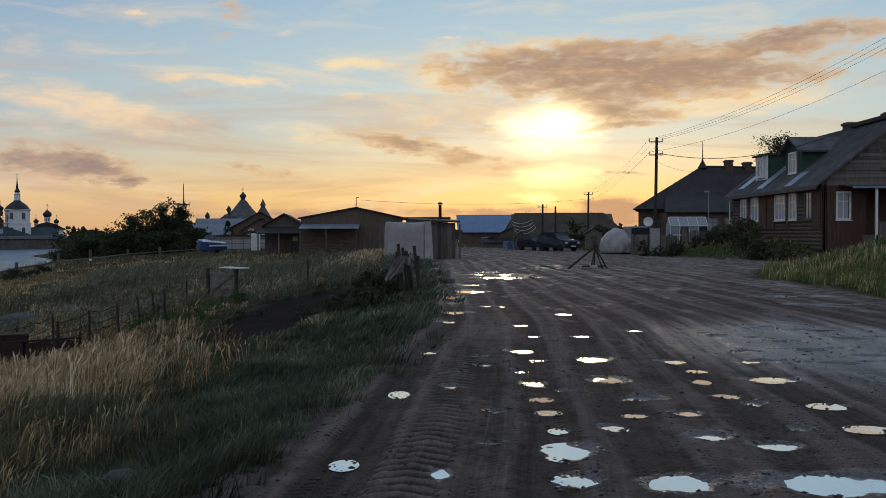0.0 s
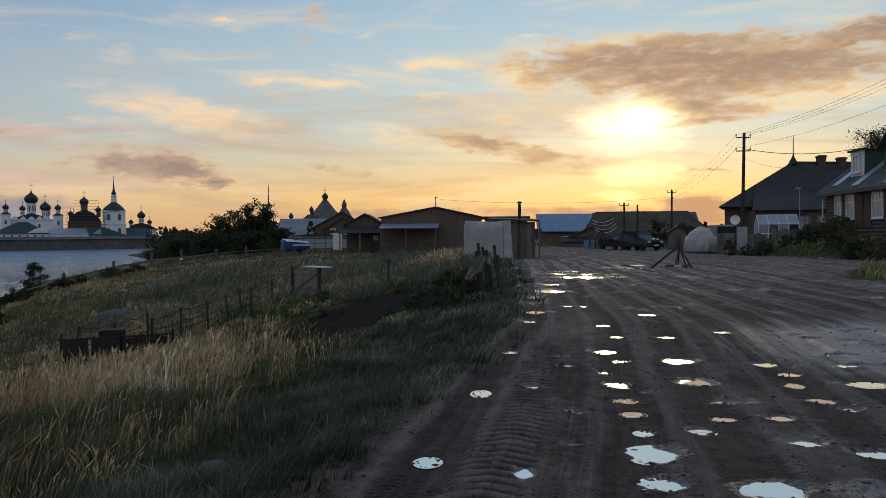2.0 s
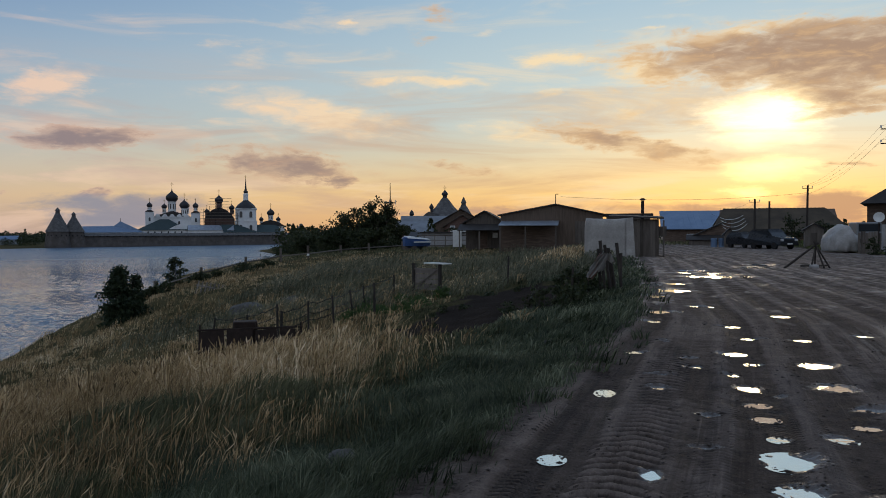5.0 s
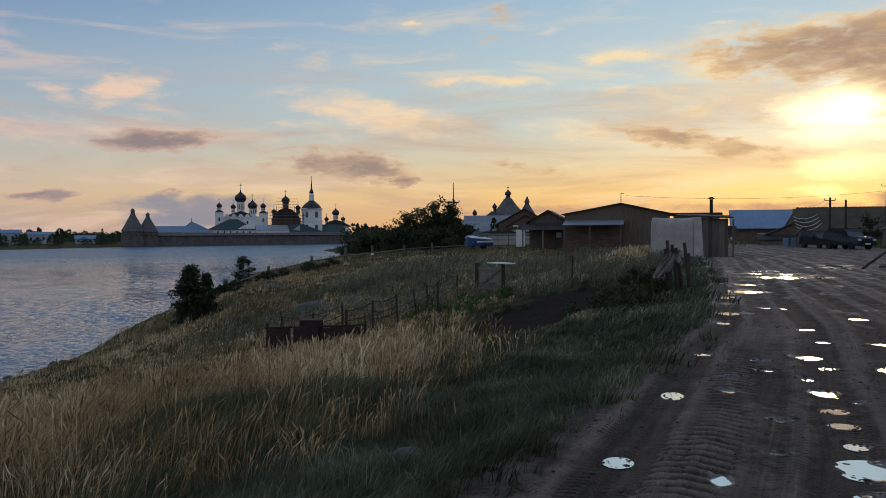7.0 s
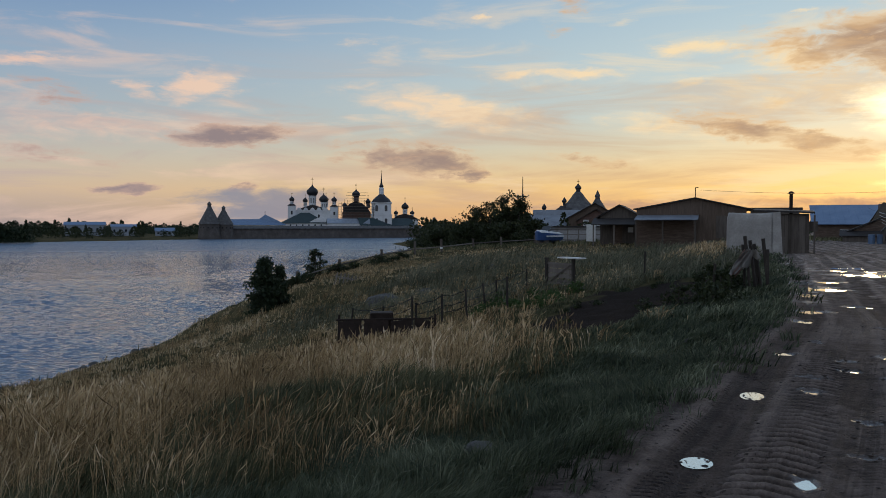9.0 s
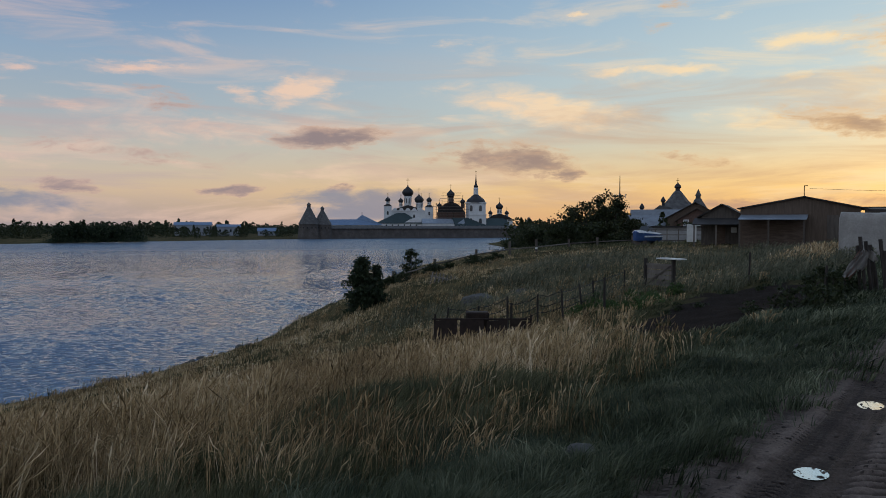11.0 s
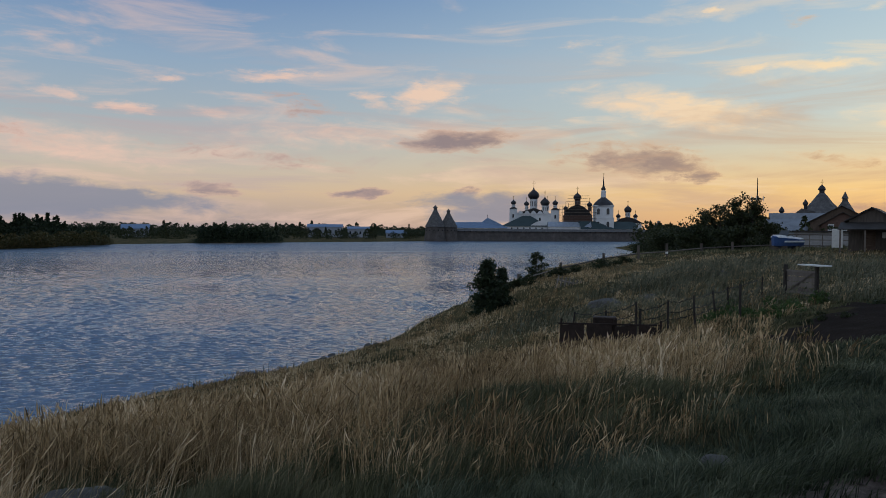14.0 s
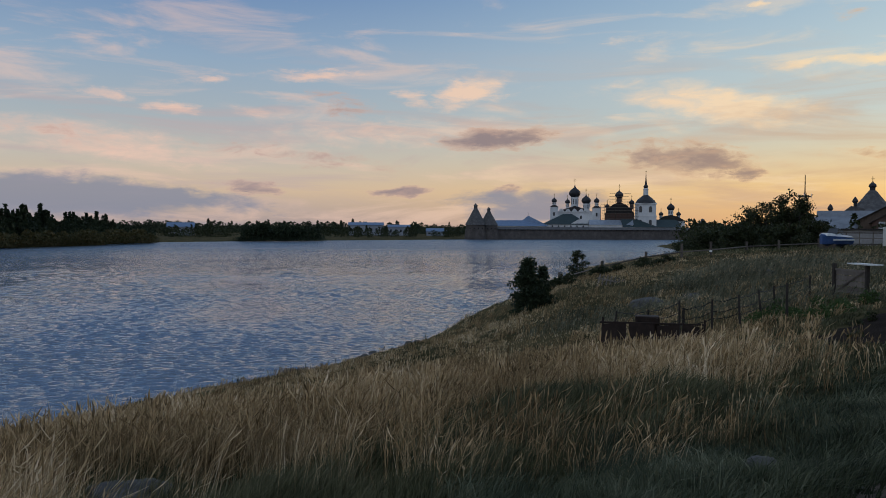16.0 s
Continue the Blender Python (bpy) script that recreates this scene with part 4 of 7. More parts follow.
    for y0, u0, u1 in ((8.1, 0.05, 0.62), (12.2, 0.1, 0.5), (3.2, 0.02, 0.24)):
        a, b = -0.5 + u0 * (half + 0.5), -0.5 + u1 * (half + 0.5)
        part("patch", hull(bmesh.new(), [(a, y0, eave + a * s + 0.15), (a, y0 + 1.1, eave + a * s + 0.15), (b, y0 + 1.1, eave + b * s + 0.15), (b, y0, eave + b * s + 0.15), (a, y0, eave + a * s + 0.18), (a, y0 + 1.1, eave + a * s + 0.18), (b, y0 + 1.1, eave + b * s + 0.18), (b, y0, eave + b * s + 0.18)]), TIN, roof, "bright sheet patch on the roof")
    part("ridge_cap", boxed(half - 0.35, half + 0.35, 0.2, 5.4, ridge + 0.06, ridge + 0.3), ROOFDARK, roof)
    part("downpipe", rod(bmesh.new(), (-0.3, deep - 0.2, 1.4), (-0.3, deep - 0.2, eave - 0.3), 0.05), PAINT, home)
    # veranda in front of the gable
    veranda = part("veranda_roof", sheet_roof(bmesh.new(), (1.0, -1.6, 4.22), (9.4, -1.6, 4.22), (9.4, 0.0, 4.4), (1.0, 0.0, 4.4), 0.05), REDWOOD, home, "boarded porch roof with a blue edge")
    part("fascia", boxed(1.0, 9.4, -1.63, -1.59, 4.16, 4.29), BLUEROOF, veranda)
    for x in (2.45, 5.4, 9.2):
        part("post", boxed(x - 0.06, x + 0.06, -1.5, -1.38, 0.8, 4.22), PAINT, home, "white-painted porch post")
    part("porch_floor", boxed(2.4, 9.4, -1.5, 1.9, 0.8, 1.5), PLANK, home)
    for i in range(9):
        part("rail_board", boxed(2.6 + i * 0.75, 2.6 + i * 0.75 + 0.6, -1.46, -1.42, 1.5, 2.25), PLANK, home)
    # dormers
    d1 = part("dormer", boxed(0.75, 3.4, 9.6, 11.7, 5.2, 7.15), material("green_boards", [(0.02, 0.045, 0.028), (0.035, 0.07, 0.045), (0.05, 0.09, 0.06)], 0.75, 2, 20, 0.3), home, "green boarded dormer with a flat roof")
    part("dormer_roof", boxed(0.5, 3.8, 9.4, 11.9, 7.15, 7.27), ROOFDARK, d1)
    part("front", boxed(0.70, 0.75, 9.6, 11.7, 5.4, 7.15), PAINT, d1)
    window(d1, 0.66, 10.65, 6.3, 0.85, 1.1, "x", 2)
    d2 = part("dormer", prism(bmesh.new(), [(4.6, 5.0), (7.0, 5.0), (7.0, 7.05), (5.8, 7.85), (4.6, 7.05)], "x", 0.9, 4.5), bpy.data.materials["green_boards"], home, "green boarded dormer with a pitched roof")
    bm = bmesh.new()
    prism(bm, [(4.25, 6.84), (5.8, 7.88), (5.8, 7.98), (4.25, 6.94)], "x", 0.5, 4.9)
    prism(bm, [(7.35, 6.84), (5.8, 7.88), (5.8, 7.98), (7.35, 6.94)], "x", 0.5, 4.9)
    part("dormer_roof", bm, ROOF, d2)
    window(d2, 0.84, 5.8, 6.25, 0.95, 1.2, "x", 2)
    chimney(home, half + 0.2, 6.5, 7.8, 9.0, 0.6)
    chimney(home, half + 0.1, 1.6, 7.8, 8.95, 0.5)


def second_house():
    home = thing("house", 18.4, 76, 0, 0, "dark timber house with a broad hipped roof", "house")
    part("wall", hull(bmesh.new(), [(0.4, 0.6, 0.2), (17, 0.6, 0.2), (17, 8.4, 0.2), (2.8, 8.4, 0.2), (0.4, 0.6, 4.2), (17, 0.6, 4.2), (17, 8.4, 4.2), (2.8, 8.4, 4.2)]), LOG, home)
    bm = bmesh.new()
    e, r = 3.95, 8.35
    p = [bm.verts.new(v) for v in ((-0.4, -0.3, e), (18, -0.3, e), (18, 9, e), (2.3, 9, e), (7.6, 4.4, r), (14.6, 4.6, r - 0.1))]
    for f in ((0, 1, 5, 4), (1, 2, 5), (2, 3, 4, 5), (3, 0, 4), (3, 2, 1, 0)):
        bm.faces.new([p[i] for i in f])
    roof = part("roof", bm, ROOFDARK, home)
    part("ridge_board", rod(bmesh.new(), (7.5, 4.4, r), (14.6, 4.6, r - 0.1), 0.12, 0.12, 6), ROOFDARK, roof)
    part("porch_roof", sheet_roof(bmesh.new(), (2.0, -2.6, 3.5), (9.5, -2.6, 3.5), (8.5, 1.2, 5.2), (3.2, 1.2, 5.2), 0.1), ROOFDARK, home)
    part("porch_wall", boxed(2.4, 9.2, -2.2, 0.6, 0.2, 3.6), LOG, home)
    for x, y, z in ((10.4, 4.4, 9.0), (12.3, 4.5, 8.8), (14.4, 4.6, 8.5)):
        chimney(home, x, y, 7.2, z, 0.7)
    bm = bmesh.new()
    lathe(bm, [(0.5, 8.2), (0.12, 8.9), (0.05, 9.2), (0.03, 10.9), (0.01, 11.0)], 8, 7.8, 4.4)
    part("finial", bm, ROOFDARK, home)
    for x in (3.4, 5.0, 6.6, 8.2):
        window(home, x, -2.24, 2.4, 0.8, 1.2, "y", 2, PLANK)
    return home


log_house()
second_house()


def greenhouse():
    home = thing("greenhouse", 17.6, 61.6, 0.7, -8, "white-framed greenhouse with cloudy panes", "greenhouse")
    film = material("cloudy_film", [(0.2, 0.22, 0.24), (0.3, 0.32, 0.34)], 0.35, 2, 9, 0.1)
    bm = bmesh.new()
    for x in (0, 0.7, 1.4, 2.1, 2.8):
        for a, b in (((x, 0, 0), (x, 0, 1.5)), ((x, 0, 1.5), (x, 1.1, 2.2)), ((x, 1.1, 2.2), (x, 2.2, 1.5)), ((x, 2.2, 1.5), (x, 2.2, 0))):
            rod(bm, a, b, 0.035, 0.035, 4)
    for y, z in ((0, 1.5), (1.1, 2.2), (2.2, 1.5), (0, 0.05), (0, 0.8)):
        rod(bm, (0, y, z), (2.8, y, z), 0.035, 0.035, 4)
    part("frame", bm, PAINT, home)
    for i in range(4):
        x = 0.7 * i
        part("roof_pane", sheet_roof(bmesh.new(), (x + 0.05, 0.02, 1.5), (x + 0.65, 0.02, 1.5), (x + 0.65, 1.08, 2.17), (x + 0.05, 1.08, 2.17), 0.015), film, home)
        part("pane", boxed(x + 0.05, x + 0.65, 0.01, 0.025, 0.1, 1.45), GLASS if i % 2 else film, home)
    part("pane", prism(bmesh.new(), [(0.05, 0.1), (2.15, 0.1), (2.15, 1.48), (1.1, 2.15), (0.05, 1.48)], "x", -0.01, 0.005), film, home)


greenhouse()


def dish():
    home = thing("satellite_dish", 15.5, 60.0, 0.5, 0, "round white satellite dish on a pipe", "dish")
    part("pipe", rod(bmesh.new(), (0, 0.15, 0), (0, 0.15, 2.0), 0.04), METAL, home)
    bm = bmesh.new()
    lathe(bm, [(0.04, 0.0), (0.2, 0.03), (0.36, 0.09), (0.35, 0.105), (0.19, 0.045), (0.04, 0.015)], 18)
    bmesh.ops.transform(bm, matrix=pose(0, 0.1, 2.0, 80, 0, -20), verts=bm.verts)
    part("bowl", bm, PAINT, home)


dish()


def board_fence(x0, y0, x1, y1, high, seed):
    """A close fence of upright boards from one place to another."""
    rnd = random.Random(seed)
    n = int(math.hypot(x1 - x0, y1 - y0) / 0.17)
    home = thing("board_fence", x0, y0, float(smooth_height([x0], [y0])[0]), math.degrees(math.atan2(y1 - y0, x1 - x0)), "dark weathered close-board fence", "fence")
    for i in range(n):
        h = high + rnd.uniform(-0.08, 0.08)
        part("board", boxed(i * 0.17, i * 0.17 + 0.15, -0.012, 0.012, -0.2, h), PLANK, home)
    for z in (0.35, high - 0.35):
        part("rail", boxed(0, n * 0.17, 0.012, 0.06, z, z + 0.08), PLANK, home)


board_fence(14.4, 61.0, 17.4, 59.0, 1.5, 1)
board_fence(17.6, 58.6, 21.4, 57.6, 1.3, 2)
board_fence(19.5, 47.5, 20.6, 56.5, 1.1, 3)


# ---- sheds and barns at the end of the road ----
def long_shed():
    home = thing("long_shed", -12.6, 70.5, 0, 4, "low boarded shed with a shallow gable and tin lean-to", "shed")
    gabled(home, 0, 9.0, 0, 10, -0.5, 3.05, 3.95, "y", BROWN, ROOFDARK, 0.25, 4.9)
    lean = part("lean_to_roof", sheet_roof(bmesh.new(), (0.1, -2.6, 2.1), (5.2, -2.6, 2.1), (5.2, -0.02, 2.5), (0.1, -0.02, 2.5), 0.06), TIN, home, "pale tin lean-to roof")
    part("seams", ribs(bmesh.new(), (0.1, -2.6, 2.1), (5.2, -2.6, 2.1), (5.2, 0, 2.5), (0.1, 0, 2.5), 9, 0.025, 0.07), TIN, lean)
    for x in (0.2, 2.4, 5.0):
        part("post", boxed(x - 0.06, x + 0.06, -2.5, -2.38, -0.5, 2.15), PLANK, home)
    part("back_wall", boxed(0.2, 5.0, -0.3, -0.1, -0.4, 2.0), LOG, home)
    part("door", boxed(6.6, 7.6, -0.06, 0.0, 0.6, 2.5), PLANK, home, "grey plank door")
    bm = rod(bmesh.new(), (4.9, 0, 3.9), (4.9, 0, 4.9), 0.035)
    rod(bm, (4.9, 0, 4.9), (5.15, 0, 4.9), 0.03)
    part("service_mast", bm, METAL, home)


def side_shed():
    home = thing("side_shed", -17.0, 76.0, 0, 6, "small dark shed with a steep pale-edged gable", "shed")
    gabled(home, 0, 3.6, 0, 6, -0.6, 2.55, 3.55, "y", PLANK, ROOFDARK, 0.35)
    part("porch", sheet_roof(bmesh.new(), (-0.6, -2.2, 1.7), (3.9, -2.2, 1.7), (3.9, 0, 2.3), (-0.6, 0, 2.3), 0.06), ROOFDARK, home)
    for x in (-0.4, 1.5, 3.6):
        part("post", boxed(x - 0.06, x + 0.06, -2.1, -1.98, -0.6, 1.75), PLANK, home)
    part("door", boxed(1.2, 2.1, -0.05, 0, 0.0, 1.9), LOG, home)
    part("window_board", boxed(2.6, 3.1, -0.05, 0, 1.0, 1.5), PAINT, home)


def long_roof():
    home = thing("flat_store", -3.9, 84, 0, 0, "long low store with a flat dark roof", "shed")
    part("wall", boxed(0, 4.4, 0, 6, -0.2, 3.2), PLANK, home)
    part("roof", boxed(-0.4, 4.7, -0.5, 6.4, 3.2, 3.42), ROOFDARK, home)
    for i in range(3):
        part("batten", boxed(0.3 + 1.6 * i, 0.42 + 1.6 * i, -0.04, 0, -0.2, 3.2), PLANK, home)


def road_shed():
    home = thing("roadside_shed", -1.1, 51.6, 0, 0, "dark patched plank shed beside the road", "shed")
    part("wall", boxed(0, 1.9, 0, 5.5, -0.2, 2.35), PLANK, home)
    for i in range(10):
        part("plank", boxed(i * 0.19, i * 0.19 + 0.17, -0.03, 0.0, -0.1, 2.3 - 0.03 * (i % 3)), PLANK, home)
    part("roof", sheet_roof(bmesh.new(), (-1.2, -0.4, 2.5), (2.2, -0.4, 2.35), (2.2, 5.9, 2.55), (-1.2, 5.9, 2.7), 0.1), ROOFDARK, home)
    part("stove_pipe", rod(bmesh.new(), (0.9, 4.5, 2.4), (0.9, 4.5, 3.7), 0.11), METAL, home)
    part("pipe_cap", rod(bmesh.new(), (0.9, 4.5, 3.72), (0.9, 4.5, 3.86), 0.24, 0.1), METAL, home)
    part("shelf", boxed(1.9, 2.4, 1.2, 2.0, 1.3, 1.9), PLANK, home)
    part("prop", boxed(2.15, 2.25, 0.4, 0.5, -0.2, 2.3), PLANK, home)


def wrapped_stack():
    """Pallets wrapped with plastic sheeting, drawn in folds."""
    home = thing("wrapped_stack", -3.65, 49.9, -0.05, 3, "tall stack wrapped in pale plastic sheeting", "stack")
    bm = bmesh.new()
    nx, nz, loop = 44, 26, []
    ring = [(u / 14 * 2.75, 0.0) for u in range(14)] + [(2.75, v / 8 * 1.9) for v in range(8)] + [(2.75 - u / 14 * 2.75, 1.9) for u in range(14)] + [(0.0, 1.9 - v / 8 * 1.9) for v in range(8)]
    for j in range(nz + 1):
        k = j / nz
        row = []
        for i, (x, y) in enumerate(ring):
            fold = 0.035 * math.sin(x * 9 + y * 7 + 2.2 * noise.noise((x, y, k * 2))) * (1.2 - k)
            out = 0.06 * noise.noise((x * 2.2, y * 2.2, k * 1.3)) + fold * (1 if y < 0.3 and x > 1.9 or x > 2.6 else 0.35)
            flare = 0.05 * (1 - k) ** 2 - 0.16 * max(0.0, k - 0.86) ** 1.4 * 6
            dx, dy = (x - 1.375) / 1.375, (y - 0.95) / 0.95
            corner = 0.10 * (abs(dx) * abs(dy)) ** 6
            row.append(bm.verts.new((x + dx * (out + flare - corner), y + dy * (out + flare - corner), 0.02 + 2.44 * k - (0.09 * math.sin(x * 1.14) + 0.05 * noise.noise((x * 1.7, y * 1.7, 9))) * k ** 3)))
        loop.append(row)
    n = len(ring)
    for p, q in zip(loop, loop[1:]):
        for i in range(n):
            bm.faces.new((p[i], p[(i + 1) % n], q[(i + 1) % n], q[i]))
    bm.faces.new(loop[-1])
    part("sheeting", bm, TARP, home, smooth=True)
    for u in (0.5, 1.4):
        part("lath", boxed(u, u + 0.09, 0.25, 1.75, 2.36, 2.4, 0.01), PLANK, home, "grey lath weighing down the top")
    part("loose_flap", hull(bmesh.new(), [(2.5, -0.13, 0.03), (3.05, -0.16, 0.03), (3.05, -0.13, 0.03), (2.5, -0.1, 0.03), (2.5, -0.09, 2.46), (2.9, -0.1, 2.5), (2.9, -0.07, 2.5), (2.5, -0.06, 2.46)]), TARP, home)


def blue_barn():
    home = thing("barn", 2.1, 112, -0.1, -2, "long barn with a faded blue sheet roof", "barn")
    e, r = 2.1, 4.45
    part("wall", prism(bmesh.new(), [(0, 0), (9.5, 0), (9.5, e), (4.75, r), (0, e)], "x", 0.3, 12.5), LOG, home)
    bm = bmesh.new()
    sheet_roof(bm, (-0.0, -0.5, e - 0.2), (12.8, -0.5, e - 0.2), (11.4, 4.75, r), (-0.3, 4.75, r), 0.1)
    sheet_roof(bm, (-0.0, 10, e - 0.2), (12.8, 10, e - 0.2), (11.4, 4.75, r), (-0.3, 4.75, r), 0.1)
    roof = part("roof", bm, BLUEROOF, home)
    part("seams", ribs(bmesh.new(), (0, -0.5, e - 0.2), (12.8, -0.5, e - 0.2), (11.4, 4.75, r), (-0.3, 4.75, r), 16, 0.03, 0.1), BLUEROOF, roof)
    for x in (3.8, 7.2):
        window(home, x, -0.02, 0.9, 0.7, 0.6, "y", 2)
    part("lean_to", sheet_roof(bmesh.new(), (-2.6, 0.0, 0.9), (0.2, 0.0, 1.7), (0.2, 6.0, 1.7), (-2.6, 6.0, 0.9), 0.08), ROOFDARK, home)


def dark_barn():
    home = thing("barn", 8.0, 98, -0.2, -3, "large dark barn with a mossy shingle roof", "barn")
    moss = material("mossy_shingles", [(0.035, 0.028, 0.02), (0.065, 0.05, 0.034), (0.1, 0.075, 0.05)], 0.9, 0.6, 8, 0.4)
    e, r = 1.9, 4.4
    part("wall", prism(bmesh.new(), [(0.6, 0), (9.4, 0), (9.4, e), (5, r), (0.6, e)], "x", 0.6, 13.4), LOG, home)
    bm = bmesh.new()
    for y in (-0.1, 10.1):
        sheet_roof(bm, (-0.6, y, e - 0.35), (14.6, y, e - 0.35), (12.4, 5, r), (1.0, 5, r), 0.12)
    part("roof", bm, moss, home)
    part("roof_end", sheet_roof(bmesh.new(), (14.6, -0.1, e - 0.35), (14.6, 10.1, e - 0.35), (12.4, 5.05, r), (12.4, 4.95, r), 0.1), moss, home)
    bm = bmesh.new()
    for i in range(26):
        block(bm, 1.0 + i * 0.44, 1.3 + i * 0.44, 4.85, 5.15, r + 0.06, r + 0.15)
    part("ridge_caps", bm, moss, home)
    ext = part("lean_to", prism(bmesh.new(), [(-3, 0.2), (1.5, 0.2), (1.5, 3.0), (-3, 0.95)], "y", -3.5, 1.0), LOG, home)
    part("lean_to_roof", sheet_roof(bmesh.new(), (-3.3, -3.8, 0.85), (-3.3, 1.2, 0.85), (1.6, 1.2, 3.15), (1.6, -3.8, 3.15), 0.1), ROOFDARK, ext)
    part("lean_to_roof", sheet_roof(bmesh.new(), (-3.3, -4.8, 0.75), (1.0, -4.8, 0.75), (1.0, -3.3, 1.35), (-3.3, -3.3, 1.35), 0.08), ROOFDARK, ext)
    part("plank_front", boxed(-3.0, 0.8, -4.6, -4.5, -0.2, 0.8), PLANK, ext)


long_shed(), side_shed(), long_roof(), road_shed(), wrapped_stack(), blue_barn(), dark_barn()


def small_hut(x, y, turn, w, h, label):
    home = thing("hut", x, y, 0, turn, label, "hut")
    gabled(home, 0, w, 0, w, -0.2, h, h + 0.5, "y", PLANK, ROOFDARK, 0.2)
    part("door", boxed(w * 0.3, w * 0.65, -0.05, 0, -0.1, h - 0.3), PLANK, home)


small_hut(14.4, 80, -6, 1.6, 1.7, "little dark plank well hut with gable roof")
small_hut(7.5, 82, 0, 0.9, 1.3, "narrow grey plank hut behind the parked cars")
for i in range(3):
    home = thing("barrel", 6.6 + 0.75 * i, 83 + 0.2 * i, -0.05, 0, "pale blue steel barrel on the roadside", "barrel", "barrels beside the barn")
    part("drum", lathe(bmesh.new(), [(0.28, 0), (0.3, 0.03), (0.3, 0.3), (0.315, 0.32), (0.3, 0.34), (0.3, 0.6), (0.315, 0.62), (0.3, 0.64), (0.3, 0.9), (0.28, 0.92)], 14), BLUEROOF, home)


# ---- brick house, chapel towers and mast behind the field ----
def brick_house():
    home = thing("house", -48, 162, -2, 12, "brick house with white windows and a dark gable", "house")
    gabled(home, 4.8, 16.2, 0, 14, 0, 5.2, 8.3, "y", BROWN, ROOFDARK, 0.6)
    gabled(home, 7.2, 14.4, -3, 0, 0, 4.8, 7.0, "y", BRICK, ROOFDARK, 0.5)
    for x in (8.8, 11.0, 13.2):
        window(home, x, -3.08, 4.2, 0.8, 1.1, "y", 2)
    part("annex", boxed(-3.4, 7, 1, 8, 0, 3.4), PALE, home)
    part("annex_roof", sheet_roof(bmesh.new(), (-3.8, 0.4, 3.4), (7.0, 0.4, 3.4), (7.0, 6, 5.8), (-3.4, 6, 5.8), 0.15), PALESLATE, home)


def tower_church():
    home = thing("chapel", -73, 291, -3, 14, "timber chapel with a tall steep hipped roof", "chapel")
    part("wall", lathe(bmesh.new(), [(8.0, 0), (8.0, 9.5)], square=True), PLANK, home)
    # lighter roof material here puts the distant haze into the colour
    part("tent_roof", lathe(bmesh.new(), [(10.4, 8.6), (6.6, 11.0), (3.6, 13.9), (1.6, 16.6), (1.0, 17.3)], 8), ROOF, home)
    part("drum", lathe(bmesh.new(), [(0.85, 17), (0.85, 18.2), (1.25, 18.6), (1.1, 19.2), (0.4, 19.9), (0.1, 20.4)], 10), DOME, home)
    part("cross", block(rod(bmesh.new(), (0, 0, 20), (0, 0, 22), 0.1), -0.5, 0.5, -0.08, 0.08, 21.0, 21.2), GOLD, home)
    part("side_roof", prism(bmesh.new(), [(-11, 5), (-2, 5), (-2, 11), (-6, 12), (-11, 8)], "y", -9, 6), ROOF, home)
    part("cupola", lathe(bmesh.new(), [(0.5, 9), (0.5, 10.6), (0.95, 11.3), (0.7, 12.0), (0.1, 12.9)], 10, -12.5, 0), DOME, home)
    part("cupola", lathe(bmesh.new(), [(0.5, 11.5), (0.5, 13), (0.95, 13.7), (0.7, 14.3), (0.1, 15.2)], 10, -5.0, -2), DOME, home)
    side = thing("watch_tower", -66.2, 293, -3, 14, "stone tower with a steep conical roof", "tower")
    part("body", lathe(bmesh.new(), [(4.6, 0), (4.2, 8.5)], 16), STONE, side)
    part("cone_roof", lathe(bmesh.new(), [(5.0, 8.2), (3.4, 10.6), (0.9, 14.6), (0.8, 15.4), (1.1, 15.5), (0.1, 17.8)], 16), ROOF, side)
    hall = thing("hall", -83, 268, -3, 14, "long hall with a pale zinc roof", "hall")
    gabled(hall, 0, 17, 0, 10, 0, 5.4, 10.2, "x", PALE, PALESLATE, 0.5)


def lattice_mast(x, y, z, high):
    home = thing("radio_mast", x, y, z, 10, "thin lattice radio mast with a ring of antennas", "mast")
    bm = bmesh.new()
    for i in range(3):
        a = 2.094 * i
        rod(bm, (0.34 * math.cos(a), 0.34 * math.sin(a), 0), (0.22 * math.cos(a), 0.22 * math.sin(a), high * 0.72), 0.05, 0.04, 5)
        for k in range(12):
            z0 = k * high * 0.06
            b = a + 2.094
            rod(bm, (0.32 * math.cos(a), 0.32 * math.sin(a), z0), (0.3 * math.cos(b), 0.3 * math.sin(b), z0 + high * 0.06), 0.025, 0.025, 4)
    part("lattice", bm, WIRE, home)
    part("top_pole", rod(bmesh.new(), (0, 0, high * 0.68), (0, 0, high), 0.11, 0.06), WIRE, home)
    part("antenna_ring", lathe(bmesh.new(), [(0.5, high * 0.66), (1.0, high * 0.665), (1.0, high * 0.675), (0.5, high * 0.68)], 10), WIRE, home)
    for k in range(4):
        a = 1.57 * k
        part("antenna", rod(bmesh.new(), (math.cos(a), math.sin(a), high * 0.64), (math.cos(a), math.sin(a), high * 0.71), 0.06), PAINT, home)


brick_house(), tower_church(), lattice_mast(-46.4, 142.6, -0.5, 11.3)


# ---- the walled monastery across the lake ----
def onion(bm, x, y, z, r):
    """An onion dome with a neck; its foot at z and greatest radius r."""
    return lathe(bm, [(0.6 * r, z), (0.64 * r, z + 0.06 * r), (0.9 * r, z + 0.3 * r), (r, z + 0.62 * r), (0.95 * r, z + 0.9 * r), (0.7 * r, z + 1.22 * r), (0.36 * r, z + 1.48 * r), (0.14 * r, z + 1.72 * r), (0.05 * r, z + 2.05 * r)], 18, x, y)


